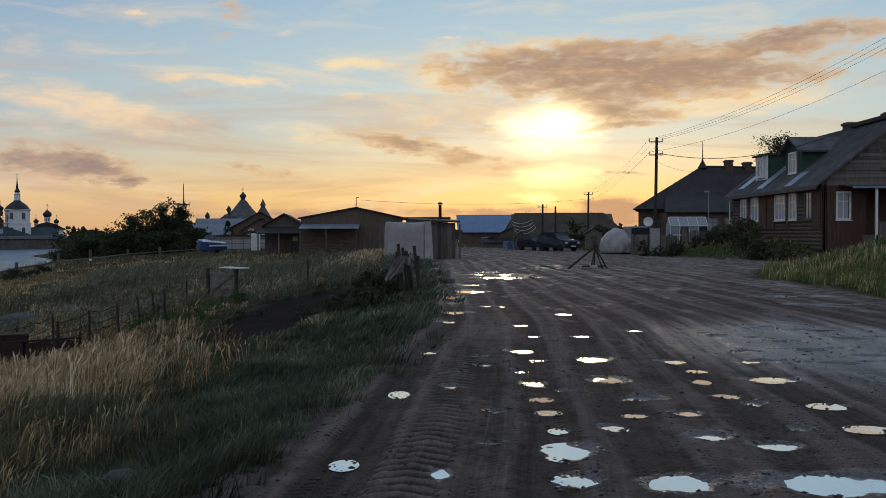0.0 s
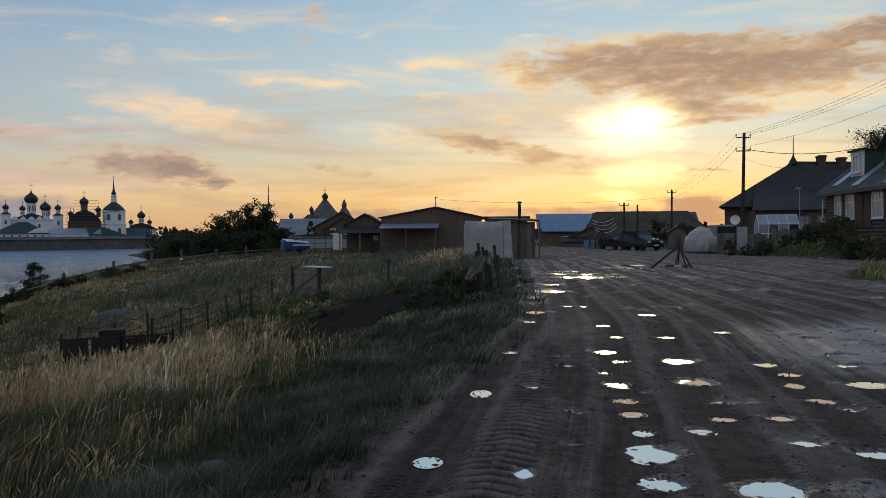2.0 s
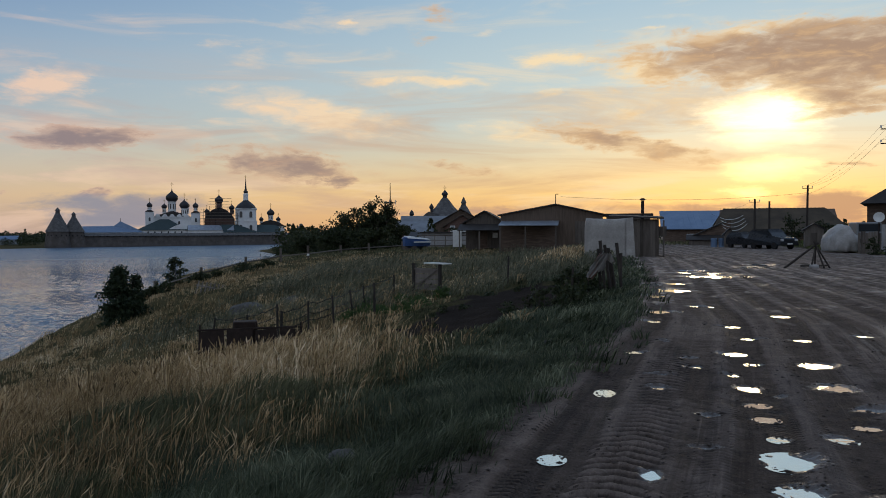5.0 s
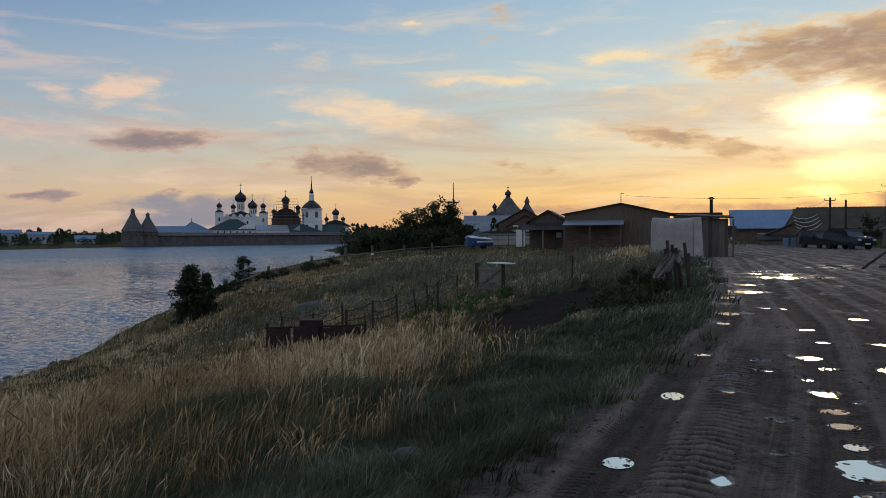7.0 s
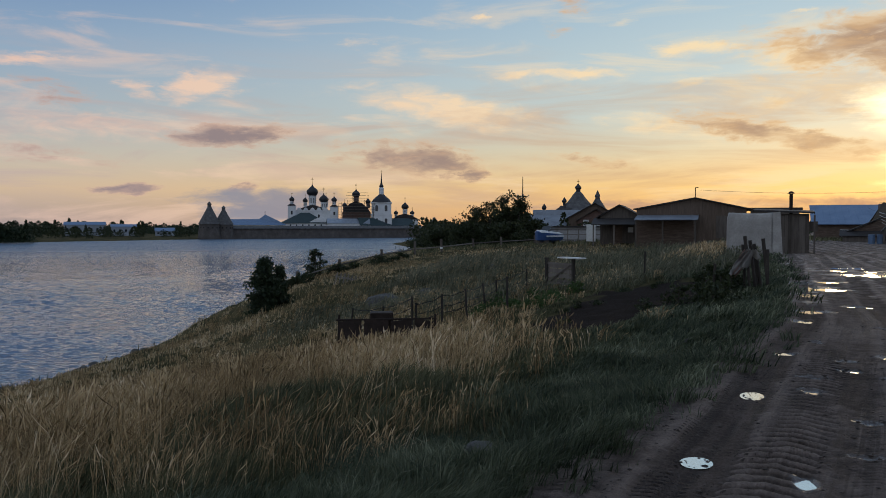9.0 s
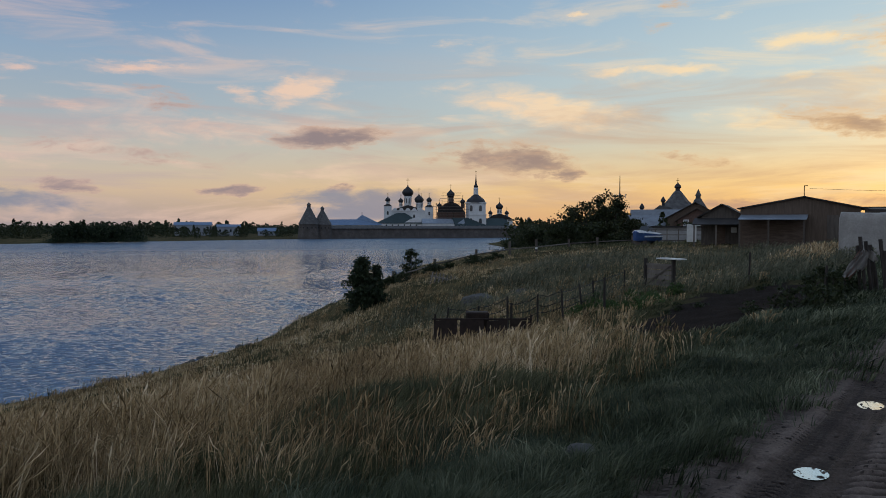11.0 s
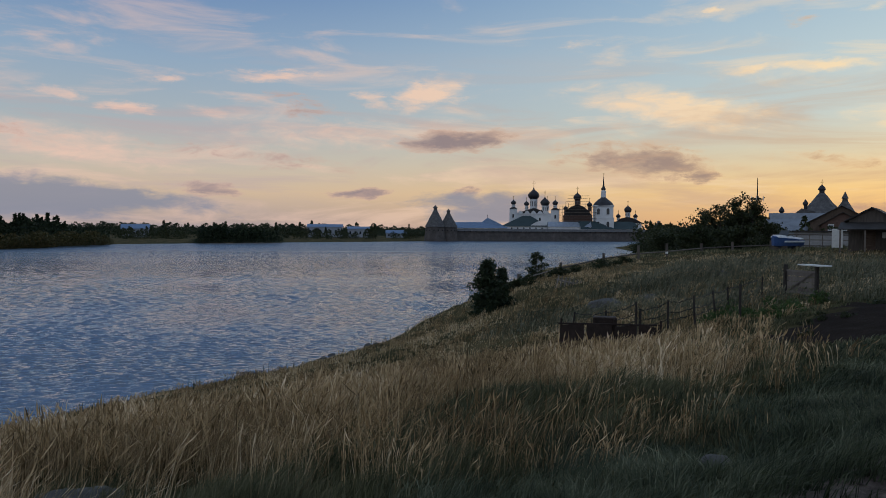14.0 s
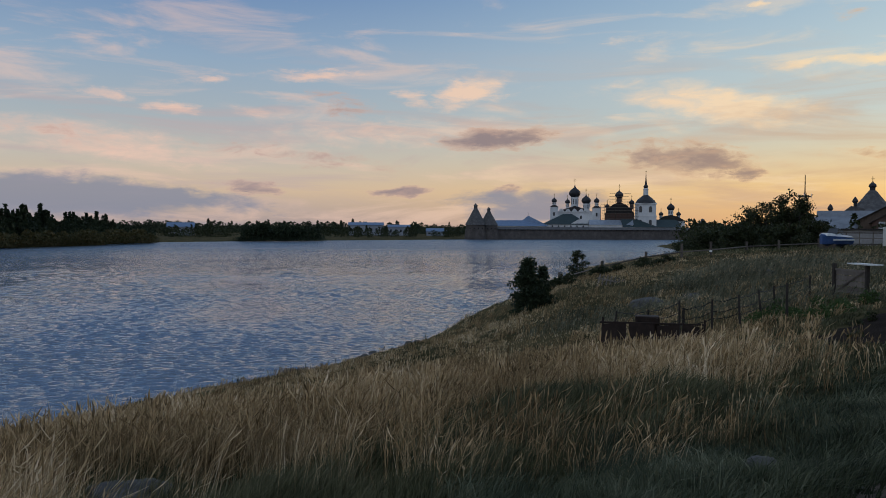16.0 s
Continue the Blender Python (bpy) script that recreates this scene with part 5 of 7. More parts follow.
def cupola(home, x, y, z, high, r, drum_mat=None, dome_mat=None):
    """A drum with slit windows, an onion dome and a cross."""
    drum = part("drum", lathe(bmesh.new(), [(0.62 * r, z), (0.62 * r, z + high * 0.92), (0.7 * r, z + high * 0.94), (0.7 * r, z + high)], 16, x, y), drum_mat or WHITE, home)
    for k in range(4):
        a = -1.57 + (k - 1.5) * 0.75
        u, v = x + 0.62 * r * math.cos(a), y + 0.62 * r * math.sin(a)
        part("slit", boxed(u - 0.08 * r, u + 0.08 * r, v - 0.1, v + 0.1, z + high * 0.3, z + high * 0.78), GLASS, drum)
    part("dome", onion(bmesh.new(), x, y, z + high, r), dome_mat or DOME, home, smooth=True)
    t = z + high + 2.0 * r
    bm = rod(bmesh.new(), (x, y, t - 0.3 * r), (x, y, t + 1.25 * r), 0.15, 0.1, 5)
    rod(bm, (x - 0.3 * r, y, t + 0.8 * r), (x + 0.3 * r, y, t + 0.8 * r), 0.1, 0.1, 5)
    rod(bm, (x - 0.17 * r, y, t + 1.02 * r), (x + 0.17 * r, y, t + 1.02 * r), 0.07, 0.07, 5)
    part("cross", bm, GOLD, home)


def hole(home, x, y, z, w, h):
    """A dark arched window with a rim."""
    spot = new("window")
    spot.parent = home
    spot.matrix_basis = pose(x, y, z)
    part("rim", prism(bmesh.new(), [(-w * 0.62, -h * 0.55), (w * 0.62, -h * 0.55), (w * 0.62, h * 0.35), (w * 0.35, h * 0.6), (-w * 0.35, h * 0.6), (-w * 0.62, h * 0.35)], "y", -0.25, 0.1), WHITE, spot)
    part("pane", prism(bmesh.new(), [(-w * 0.45, -h * 0.45), (w * 0.45, -h * 0.45), (w * 0.45, h * 0.3), (w * 0.25, h * 0.5), (-w * 0.25, h * 0.5), (-w * 0.45, h * 0.3)], "y", -0.3, -0.2), GLASS, spot)


def monastery():
    # the great wall and its towers
    wall = thing("fortress_wall", -331, 395, -7.6, 57.4, "long fortress wall of huge boulders under a plank roof", "wall")
    part("masonry", hull(bmesh.new(), [(0, -2.5, 0), (160, -2.5, 0), (160, 3, 0), (0, 3, 0), (0, -1.2, 6.6), (160, -1.2, 6.6), (160, 2.4, 6.6), (0, 2.4, 6.6)]), STONE, wall)
    part("gallery", boxed(0, 160, -1.3, 2.5, 6.6, 7.3), STONE, wall)
    part("plank_roof", prism(bmesh.new(), [(-2.2, 7.2), (3.4, 7.2), (0.6, 8.9)], "x", 0, 160), ROOF, wall)
    for i in range(40):
        part("loophole", boxed(2.5 + i * 4, 3.3 + i * 4, -1.6, -1.2, 6.75, 7.15), BLACK, wall)
    for x, y, r, h, top in ((-331, 394.0, 6.2, 10.2, 24.0), (-327.0, 402.5, 5.6, 10.0, 21.6), (-240, 531, 6.0, 9.5, 15.5)):
        t = thing("round_tower", x, y, -7.6, 40, "squat round boulder tower with a steep conical roof", "tower", "corner towers of the fortress")
        part("body", lathe(bmesh.new(), [(r * 1.18, 0), (r * 1.08, h * 0.5), (r, h)], 20), STONE, t)
        part("cone_roof", lathe(bmesh.new(), [(r * 1.1, h - 0.3), (r * 0.62, h + (top - h) * 0.38), (r * 0.2, h + (top - h) * 0.74), (r * 0.18, h + (top - h) * 0.86), (r * 0.26, h + (top - h) * 0.87), (0.05, top)], 20), ROOF, t)
        for k in range(6):
            a = -2.6 + k * 0.45
            part("loophole", boxed(r * 1.02 * math.cos(a) - 0.3, r * 1.02 * math.cos(a) + 0.3, r * 1.02 * math.sin(a) - 0.3, r * 1.02 * math.sin(a) + 0.3, h * 0.72, h * 0.8), BLACK, t)
    low = thing("monastery_block", -352, 436, -7.6, 38, "long service range with a blue-grey hipped roof", "building")
    part("wall", boxed(0, 40, 0, 12, 0, 9.5), WHITE, low)
    bm = bmesh.new()
    p = [bm.verts.new(v) for v in ((-0.6, -0.6, 9.4), (40.6, -0.6, 9.4), (40.6, 12.6, 9.4), (-0.6, 12.6, 9.4), (3, 6, 13.4), (22, 6, 13.6), (26, 6, 16.8), (33, 6, 13.4))]
    for f in ((0, 1, 7, 6, 5, 4), (1, 2, 7), (2, 3, 4, 5, 6, 7), (3, 0, 4), (3, 2, 1, 0)):
        bm.faces.new([p[i] for i in f])
    part("roof", bm, BLUEROOF, low)
    part("finial", rod(bmesh.new(), (26, 6, 16.5), (26, 6, 19), 0.15), DOME, low)
    # cathedral group, seen broadside
    c = thing("cathedral", -327.0, 503.0, -7.6, 33, "white cathedral with dark onion domes and corner turrets", "cathedral")
    part("nave", hull(bmesh.new(), [(-14.5, -6, 0), (15.5, -6, 0), (15.5, 12, 0), (-14.5, 12, 0), (-13.6, -5.4, 20.5), (14.4, -5.4, 20.5), (14.4, 11, 20.5), (-13.6, 11, 20.5)]), WHITE, c)
    part("corner_turret", boxed(-17.4, -11.8, -8, -2, 0, 23.6), WHITE, c)
    part("corner_turret", boxed(13.2, 19.2, -8, -2, 0, 23.0), WHITE, c)
    part("stepped_roof", prism(bmesh.new(), [(-12, 20.4), (13, 20.4), (7, 22.6), (0.3, 24.6), (-6, 22.6)], "y", -5, 11), ROOFDARK, c)
    for i in range(5):
        part("gablet", prism(bmesh.new(), [(-11.4 + i * 4.8, 20), (-7.2 + i * 4.8, 20), (-8.1 + i * 4.8, 21.8), (-9.3 + i * 4.8, 22.5), (-10.5 + i * 4.8, 21.8)], "y", -6.3, -5.2), WHITE, c)
    part("turret_roof", lathe(bmesh.new(), [(3.2, 23.6), (1.2, 25.2)], 4, -14.6, -5, True), ROOFDARK, c)
    part("turret_roof", lathe(bmesh.new(), [(3.4, 23.0), (1.2, 24.6)], 4, 16.2, -5, True), ROOFDARK, c)
    cupola(c, 0.3, 2, 23.6, 7.7, 4.3)
    cupola(c, 8.6, -3.5, 21, 5.3, 3.4)
    cupola(c, -14.6, -5, 25.0, 2.0, 2.0)
    cupola(c, 16.2, -5, 24.4, 2.4, 2.1)
    cupola(c, -5.0, 8, 23, 3.6, 2.0)
    cupola(c, 10.6, 9, 23, 4.6, 2.0)
    for x, z in ((-14.6, 12), (-14.6, 18.5), (16.2, 12), (16.2, 18), (-7, 16), (-1, 16), (5, 16)):
        hole(c, x, -8.05 if abs(x) > 11 else -5.7, z, 1.5, 2.8)
    hall = thing("refectory", -338, 478, -7.6, 33, "white refectory hall with a green-grey pitched roof", "hall")
    part("wall", boxed(0, 42, 0, 14, 0, 11.0), WHITE, hall)
    bm = bmesh.new()
    p = [bm.verts.new(v) for v in ((-0.7, -0.7, 10.8), (34, -0.7, 10.8), (34, 14.7, 10.8), (-0.7, 14.7, 10.8), (15, 7, 18.6), (21, 7, 18.6))]
    for f in ((0, 1, 5, 4), (1, 2, 5), (2, 3, 4, 5), (3, 0, 4), (3, 2, 1, 0)):
        bm.faces.new([p[i] for i in f])
    part("roof", bm, GREENROOF, hall)
    part("gable", prism(bmesh.new(), [(20, 11.0), (42.5, 11.0), (36, 14.2), (30, 15.6), (25, 14.0)], "y", 0, 13.5), WHITE, hall)
    for i in range(9):
        hole(hall, 3 + i * 4.4, -0.1, 9.2, 1.1, 1.8)
    wing = thing("monastery_wing", -304, 488, -7.6, 36, "long white wing with a blue-grey roof", "building")
    gabled(wing, 0, 30, 0, 9, 0, 11.0, 14.2, "x", WHITE, TIN, 0.5)
    # dark church under scaffolding
    d = thing("scaffolded_church", -294.6, 511.2, -7.6, 30, "dark unrestored church wrapped in scaffolding", "church")
    part("body", hull(bmesh.new(), [(-9.6, -5, 0), (11, -5, 0), (11, 9, 0), (-9.6, 9, 0), (-9.6, -5, 19), (11, -5, 19), (11, 9, 19), (-9.6, 9, 19)]), BRICK, d)
    part("gable_roof", prism(bmesh.new(), [(-9.8, 18), (11.2, 18), (9, 22), (5, 25.4), (0.6, 27), (-4, 25.4), (-8, 22)], "y", -4.5, 8), ROOFDARK, d)
    cupola(d, 0.4, 2, 26, 4.4, 3.0, BRICK, DOME)
    cupola(d, 9.2, 2, 22, 3.6, 2.0, BRICK, DOME)
    cupola(d, -8.0, 2, 20, 3.0, 1.8, BRICK, DOME)
    bm = bmesh.new()
    for x in (-12.5, -10, -6, -2, 2.5, 6.5, 10.5, 13):
        rod(bm, (x, -6.4, 0), (x, -6.4, 26 + 5 * math.cos(x * 0.2) + (x % 3)), 0.14, 0.14, 4)
    part("poles", bm, POLE, d, "rough scaffold poles")
    bm = bmesh.new()
    for k in range(12):
        z = 11 + k * 2.0
        w = 13 if z < 27 else 7.5
        block(bm, -w + (k % 3) * 0.8, w + (k % 2) * 1.3, -6.9, -6.1, z, z + 0.2)
    part("planks", bm, PLANK, d, "scaffold planks in tiers")
    # bell tower with a spire
    b = thing("bell_tower", -278.0, 520.4, -7.6, 28, "white bell tower with a dark roof and thin spire", "bell tower")
    part("lower_storey", boxed(-7.6, 7.6, -6, 6, 0, 17.0), WHITE, b)
    part("upper_storey", boxed(-7.2, 7.2, -5.6, 5.6, 17.0, 26.0), WHITE, b)
    part("cornice", boxed(-7.9, 7.9, -6.3, 6.3, 16.8, 17.5), WHITE, b)
    part("cornice", boxed(-7.7, 7.7, -6.1, 6.1, 25.6, 26.4), WHITE, b)
    part("curved_roof", lathe(bmesh.new(), [(7.4, 26.4), (6.2, 28.4), (4.0, 30.4), (2.4, 31.6), (1.9, 32.2)], 16), DOME, b)
    part("lantern", lathe(bmesh.new(), [(1.8, 32), (1.7, 36), (2.0, 36.3), (1.4, 37.2), (1.0, 38.0)], 12), WHITE, b)
    part("spire", lathe(bmesh.new(), [(1.3, 37.2), (1.7, 38.4), (0.9, 39.6), (0.65, 41), (0.35, 44.5), (0.12, 48.0)], 12), DOME, b)
    part("cross", rod(rod(bmesh.new(), (0, 0, 47.6), (0, 0, 50.0), 0.14, 0.1, 5), (-0.7, 0, 49.2), (0.7, 0, 49.2), 0.1, 0.1, 5), GOLD, b)
    for x in (-3.4, 3.4):
        hole(b, x, -6.0, 12.5, 2.2, 4.0)
        hole(b, x, -5.65, 21.8, 2.2, 4.6)
    s = thing("small_church", -267.2, 537.4, -7.6, 27, "low church with three small dark domes", "church")
    part("body", boxed(-9, 10, -5, 6, 0, 14.0), WHITE, s)
    part("roof", prism(bmesh.new(), [(-9.6, 13.8), (10.6, 13.8), (5, 17.0), (0, 18.2), (-5, 17.0)], "y", -5.5, 6.5), ROOFDARK, s)
    cupola(s, 0.2, 0, 18, 3.6, 2.8)
    cupola(s, -6.6, -2, 15.6, 2.0, 1.7)
    cupola(s, 5.6, -2, 15.6, 2.0, 1.7)
    g = thing("monastery_range", -284, 500, -7.6, 50, "low white range with a green-grey roof", "building")
    gabled(g, 0, 42, 0, 10, 0, 9.6, 14.6, "x", WHITE, GREENROOF, 0.5)
    for i in range(7):
        part("window", boxed(3 + i * 5.6, 4 + i * 5.6, -0.1, 0.0, 7.2, 8.8), GLASS, g)


monastery()


# ---- houses on the far bank ----
def far_house(x, y, turn, w, d, h, roof, label):
    home = thing("house", x, y, -5.4, turn, label, "house")
    gabled(home, 0, w, 0, d, 0, h, h + roof, "x", PALE, BLUEROOF, 0.5)
    n = int(w / 3.5)
    for i in range(n):
        part("window", boxed(1.2 + i * 3.5, 2.4 + i * 3.5, -0.1, 0.0, h * 0.4, h * 0.7), GLASS, home)


far_house(-423, 366, 47, 24, 10, 7.2, 1.8, "long pale two-storey house with a blue-grey roof")
far_house(-405, 387, 47, 15, 9, 6.0, 1.5, "pale blue-roofed annex near the shore")
far_house(-384, 404, 45, 14, 8, 3.2, 2.0, "low dark-roofed cottage among trees")
far_house(-460, 250, 60, 16, 9, 5.5, 2.5, "white-walled house among trees on the far bank")


# ---- vehicles and loose things ----
def body_of(bm, profile, half, taper, inset=0.0):
    """A car body from a side outline of (length, height), narrower above the waist."""
    a = [bm.verts.new((x, -(half - inset) * (taper if z > 1.02 else 1), z)) for x, z in profile]
    b = [bm.verts.new((x, (half - inset) * (taper if z > 1.02 else 1), z)) for x, z in profile]
    bm.faces.new(a[::-1]), bm.faces.new(b)
    n = len(a)
    for i in range(n):
        bm.faces.new((a[i], a[(i + 1) % n], b[(i + 1) % n], b[i]))
    bmesh.ops.bevel(bm, geom=[e for e in bm.edges if abs(e.verts[0].co.y - e.verts[1].co.y) < 0.2 and e.verts[0].co.z + e.verts[1].co.z > 1.2], offset=0.05, segments=2, affect="EDGES")
    return bm


def car(x, y, turn, long, high, wide, paint, label):
    home = thing("car", x, y, -0.02, turn, label, "car")
    L, H, w = long / 2, high, wide / 2
    body = part("body", body_of(bmesh.new(), [(-L, 0.35), (-L + 0.02, 0.95), (-L + 0.1, 1.02), (-L + 0.3, H - 0.12), (-L + 0.5, H), (L * 0.16, H), (L * 0.42, H * 0.66), (L * 0.9, H * 0.61), (L * 0.98, H * 0.54), (L, 0.7), (L, 0.35)], w, 0.86), paint, home)
    k = H / 1.75
    for s in (-1, 1):
        yy = s * (w * 0.86 + 0.004)
        for a, b, c in ((-L + 0.45, -L * 0.5, 0), (-L * 0.46, -0.1, 0), (-0.04, L * 0.2, 1)):
            lo, hi = 1.06 * k, H - 0.14
            part("side_window", hull(bmesh.new(), [(a, yy - 0.01, lo), (b + 0.3 * c, yy - 0.01, lo), (b + 0.3 * c, yy + 0.01, lo), (a, yy + 0.01, lo), (a + 0.05, yy - 0.01, hi), (b, yy - 0.01, hi), (b, yy + 0.01, hi), (a + 0.05, yy + 0.01, hi)]), GLASS, body)
        part("headlight", boxed(L - 0.12, L + 0.015, s * w * 0.78 - 0.16, s * w * 0.78 + 0.16, 0.72, 0.9, 0.02), LAMP, body)
        part("mirror", boxed(L * 0.25, L * 0.32, s * (w + 0.02), s * (w + 0.2), 1.05 * k, 1.22 * k, 0.02), BLACK, body)
        for xx in (-L * 0.62, L * 0.62):
            wheel = new("wheel")
            wheel.parent = home
            wheel.matrix_basis = pose(xx, s * (w - 0.1), 0.34 * k, 90)
            part("tyre", lathe(bmesh.new(), [(0.2 * k, -0.11), (0.33 * k, -0.11), (0.36 * k, -0.06), (0.36 * k, 0.06), (0.33 * k, 0.11), (0.2 * k, 0.11)], 18), BLACK, wheel)
            part("rim", lathe(bmesh.new(), [(0.05, -0.1), (0.21 * k, -0.115), (0.22 * k, 0.0), (0.21 * k, 0.115), (0.05, 0.1)], 12), METAL, wheel)
    x0, z0, x1, z1 = L * 0.15, H - 0.06, L * 0.43, H * 0.66
    part("windscreen", hull(bmesh.new(), [(x1, -w * 0.8, z1), (x1, w * 0.8, z1), (x1 + 0.03, w * 0.8, z1), (x1 + 0.03, -w * 0.8, z1), (x0, -w * 0.74, z0), (x0, w * 0.74, z0), (x0 + 0.03, w * 0.74, z0 + 0.02), (x0 + 0.03, -w * 0.74, z0 + 0.02)]), GLASS, body)
    part("bumper", boxed(L - 0.1, L + 0.08, -w, w, 0.36, 0.6, 0.03), BLACK, body)
    part("grille", boxed(L - 0.05, L + 0.01, -w * 0.5, w * 0.5, 0.66, 0.86), BLACK, body)
    part("number_plate", boxed(L + 0.08, L + 0.09, -0.26, 0.26, 0.44, 0.55), PAINT, body)
    for s in (-1, 1):
        part("roof_rail", rod(bmesh.new(), (-L + 0.6, s * w * 0.7, H + 0.04), (L * 0.05, s * w * 0.7, H + 0.04), 0.025), BLACK, body)


car(10.9, 75.6, -60, 4.5, 1.74, 1.8, CARPAINT, "dark estate off-roader parked on the mud")
car(9.1, 79.6, -66, 4.0, 1.5, 1.68, CARPAINT, "dark hatchback parked behind the off-roader")


def truck():
    home = thing("truck", 16.9, 69.5, 0.15, 100, "small old truck with a pale cab by the fence", "truck")
    cab = part("cab", boxed(-0.8, 0.8, -0.95, 0.95, 0.7, 2.1, 0.08), SILVER, home)
    part("windscreen", boxed(-0.86, -0.79, -0.8, 0.8, 1.4, 1.95), GLASS, cab)
    part("bonnet", boxed(-1.9, -0.8, -0.8, 0.8, 0.7, 1.35, 0.08), SILVER, home)
    part("bed", boxed(0.9, 3.6, -1.0, 1.0, 0.8, 1.5, 0.03), PLANK, home)
    for x in (-1.3, 2.5):
        for s in (-0.85, 0.85):
            part("wheel", rod(bmesh.new(), (x, s - 0.12, 0.4), (x, s + 0.12, 0.4), 0.4, 0.4, 16), BLACK, home)


truck()


def covered_boat():
    """A boat on the bank under a draped pale sheet."""
    home = thing("covered_boat", 14.0, 64.4, 0.1, 12, "boat under a crumpled pale tarpaulin on the verge", "boat")
    bm = bmesh.new()
    bmesh.ops.create_icosphere(bm, subdivisions=4, radius=1)
    for v in bm.verts:
        c = v.co
        turn = math.atan2(c.y, c.x)
        r = 1 + 0.12 * noise.noise(c * 3) + 0.05 * math.sin(turn * 13 + 3 * noise.noise(c * 2)) * (1 - max(0, c.z)) + 0.05 * noise.noise(c * 9)
        peak = 0.3 * max(0, 1 - abs(c.x + 0.05) * 1.8)
        v.co = (c.x * r * 1.15, c.y * r * 1.9, max(-0.02, (c.z + 0.25) * r * 1.35 + (peak if c.z > 0 else 0)))
    part("tarpaulin", bm, TARP, home, smooth=True)
    bm = bmesh.new()
    lathe(bm, [(0.05, 0.0), (0.7, 0.1), (0.95, 0.4)], 12)
    bmesh.ops.scale(bm, vec=(1, 1.8, 1), verts=bm.verts)
    part("keel", bm, PLANK, home)


covered_boat()


def water_scooter():
    """A blue and white boat hull on a low trailer."""
    home = thing("motor_boat", -23.9, 81.6, float(smooth_height([-23.9], [81.6])[0]) - 0.25, 72, "small blue and white motor boat parked in the grass", "boat")
    blue = material("boat_blue", [(0.04, 0.08, 0.2), (0.06, 0.12, 0.28)], 0.35, 2, 20, 0.05)
    bm = bmesh.new()
    rows = []
    for i in range(9):
        k = i / 8
        w = 0.75 * math.sin(min(1, 0.12 + k * 1.3) * 1.57)
        x = -1.7 + 3.4 * k
        keel = 0.35 + 0.35 * max(0, 0.4 - k) * 2
        rows.append([bm.verts.new(p) for p in ((x, -w, 1.0 + 0.25 * (1 - k)), (x, -w * 0.8, 0.6), (x, 0, keel), (x, w * 0.8, 0.6), (x, w, 1.0 + 0.25 * (1 - k)), (x, 0, 1.12 + 0.25 * (1 - k)))])
    for p, q in zip(rows, rows[1:]):
        for j in range(6):
            bm.faces.new((p[j], p[(j + 1) % 6], q[(j + 1) % 6], q[j]))
    bm.faces.new(rows[0]), bm.faces.new(rows[-1][::-1])
    part("hull", bm, blue, home)
    part("deck", hull(bmesh.new(), [(-1.4, -0.45, 1.22), (1.6, -0.7, 1.1), (1.6, 0.7, 1.1), (-1.4, 0.45, 1.22), (-1.2, -0.3, 1.42), (1.5, -0.5, 1.2), (1.5, 0.5, 1.2), (-1.2, 0.3, 1.42)]), PAINT, home)
    part("windscreen", hull(bmesh.new(), [(-0.4, -0.5, 1.3), (-0.35, -0.5, 1.3), (-0.35, 0.5, 1.3), (-0.4, 0.5, 1.3), (0.0, -0.4, 1.75), (0.05, -0.4, 1.75), (0.05, 0.4, 1.75), (0.0, 0.4, 1.75)]), GLASS, home)
    part("stripe", boxed(-1.2, 1.6, -0.79, -0.755, 0.86, 0.98), PAINT, home)
    home.scale = (1.15, 1.15, 1.3)
    for x in (-0.8, 0.9):
        part("cradle", boxed(x, x + 0.12, -0.7, 0.7, 0.0, 0.6), PLANK, home)


water_scooter()


def trestle():
    """Poles leant together as a road block, with a stone on the cross bar."""
    home = thing("pole_tripod", 6.9, 36.9, 0, 0, "leaning tripod of rough dark poles on the road", "tripod")
    for a, b, r in (((-1.15, -0.3, 0), (0.25, 0.05, 1.08), 0.055), ((-0.1, -0.35, 0), (0.2, 0.1, 1.1), 0.04), ((0.45, -0.2, 0), (0.1, 0.0, 1.1), 0.04), ((0.75, 0.2, 0), (0.05, 0.0, 1.15), 0.04), ((0.2, 0.5, 0), (0.15, 0.0, 1.1), 0.04)):
        part("pole", rod(bmesh.new(), a, b, r, r * 0.8), POLE, home)
    part("crossbar", rod(bmesh.new(), (-0.5, -0.25, 0.1), (0.62, -0.15, 0.12), 0.04), POLE, home)
    part("weight", boxed(-0.15, 0.2, -0.4, -0.1, 0.0, 0.16, 0.04), CONCRETE, home)


trestle()


def utility_pole(x, y, z, high, lean, label, arms=2):
    home = thing("utility_pole", x, y, z, 0, label, "utility pole", "poles of the overhead line")
    part("shaft", rod(bmesh.new(), (-lean, 0, -0.3), (lean, 0, high), 0.14, 0.1, 10), POLE, home)
    if arms > 1:
        part("stub", boxed(-0.28 - lean, 0.3 - lean, -0.22, 0.22, -0.2, 1.6), CONCRETE, home, "concrete foot strapped to the pole")
    for k in range(arms):
        zz = high - 0.35 - 0.95 * k
        arm = part("crossarm", boxed(-0.5, 0.5, -0.04, 0.04, zz, zz + 0.07), POLE, home)
        for u in (-0.48, 0.0, 0.48):
            part("insulator", lathe(bmesh.new(), [(0.03, zz + 0.1), (0.06, zz + 0.16), (0.04, zz + 0.22), (0.05, zz + 0.27), (0.01, zz + 0.3)], 8, u, 0), PAINT, arm)


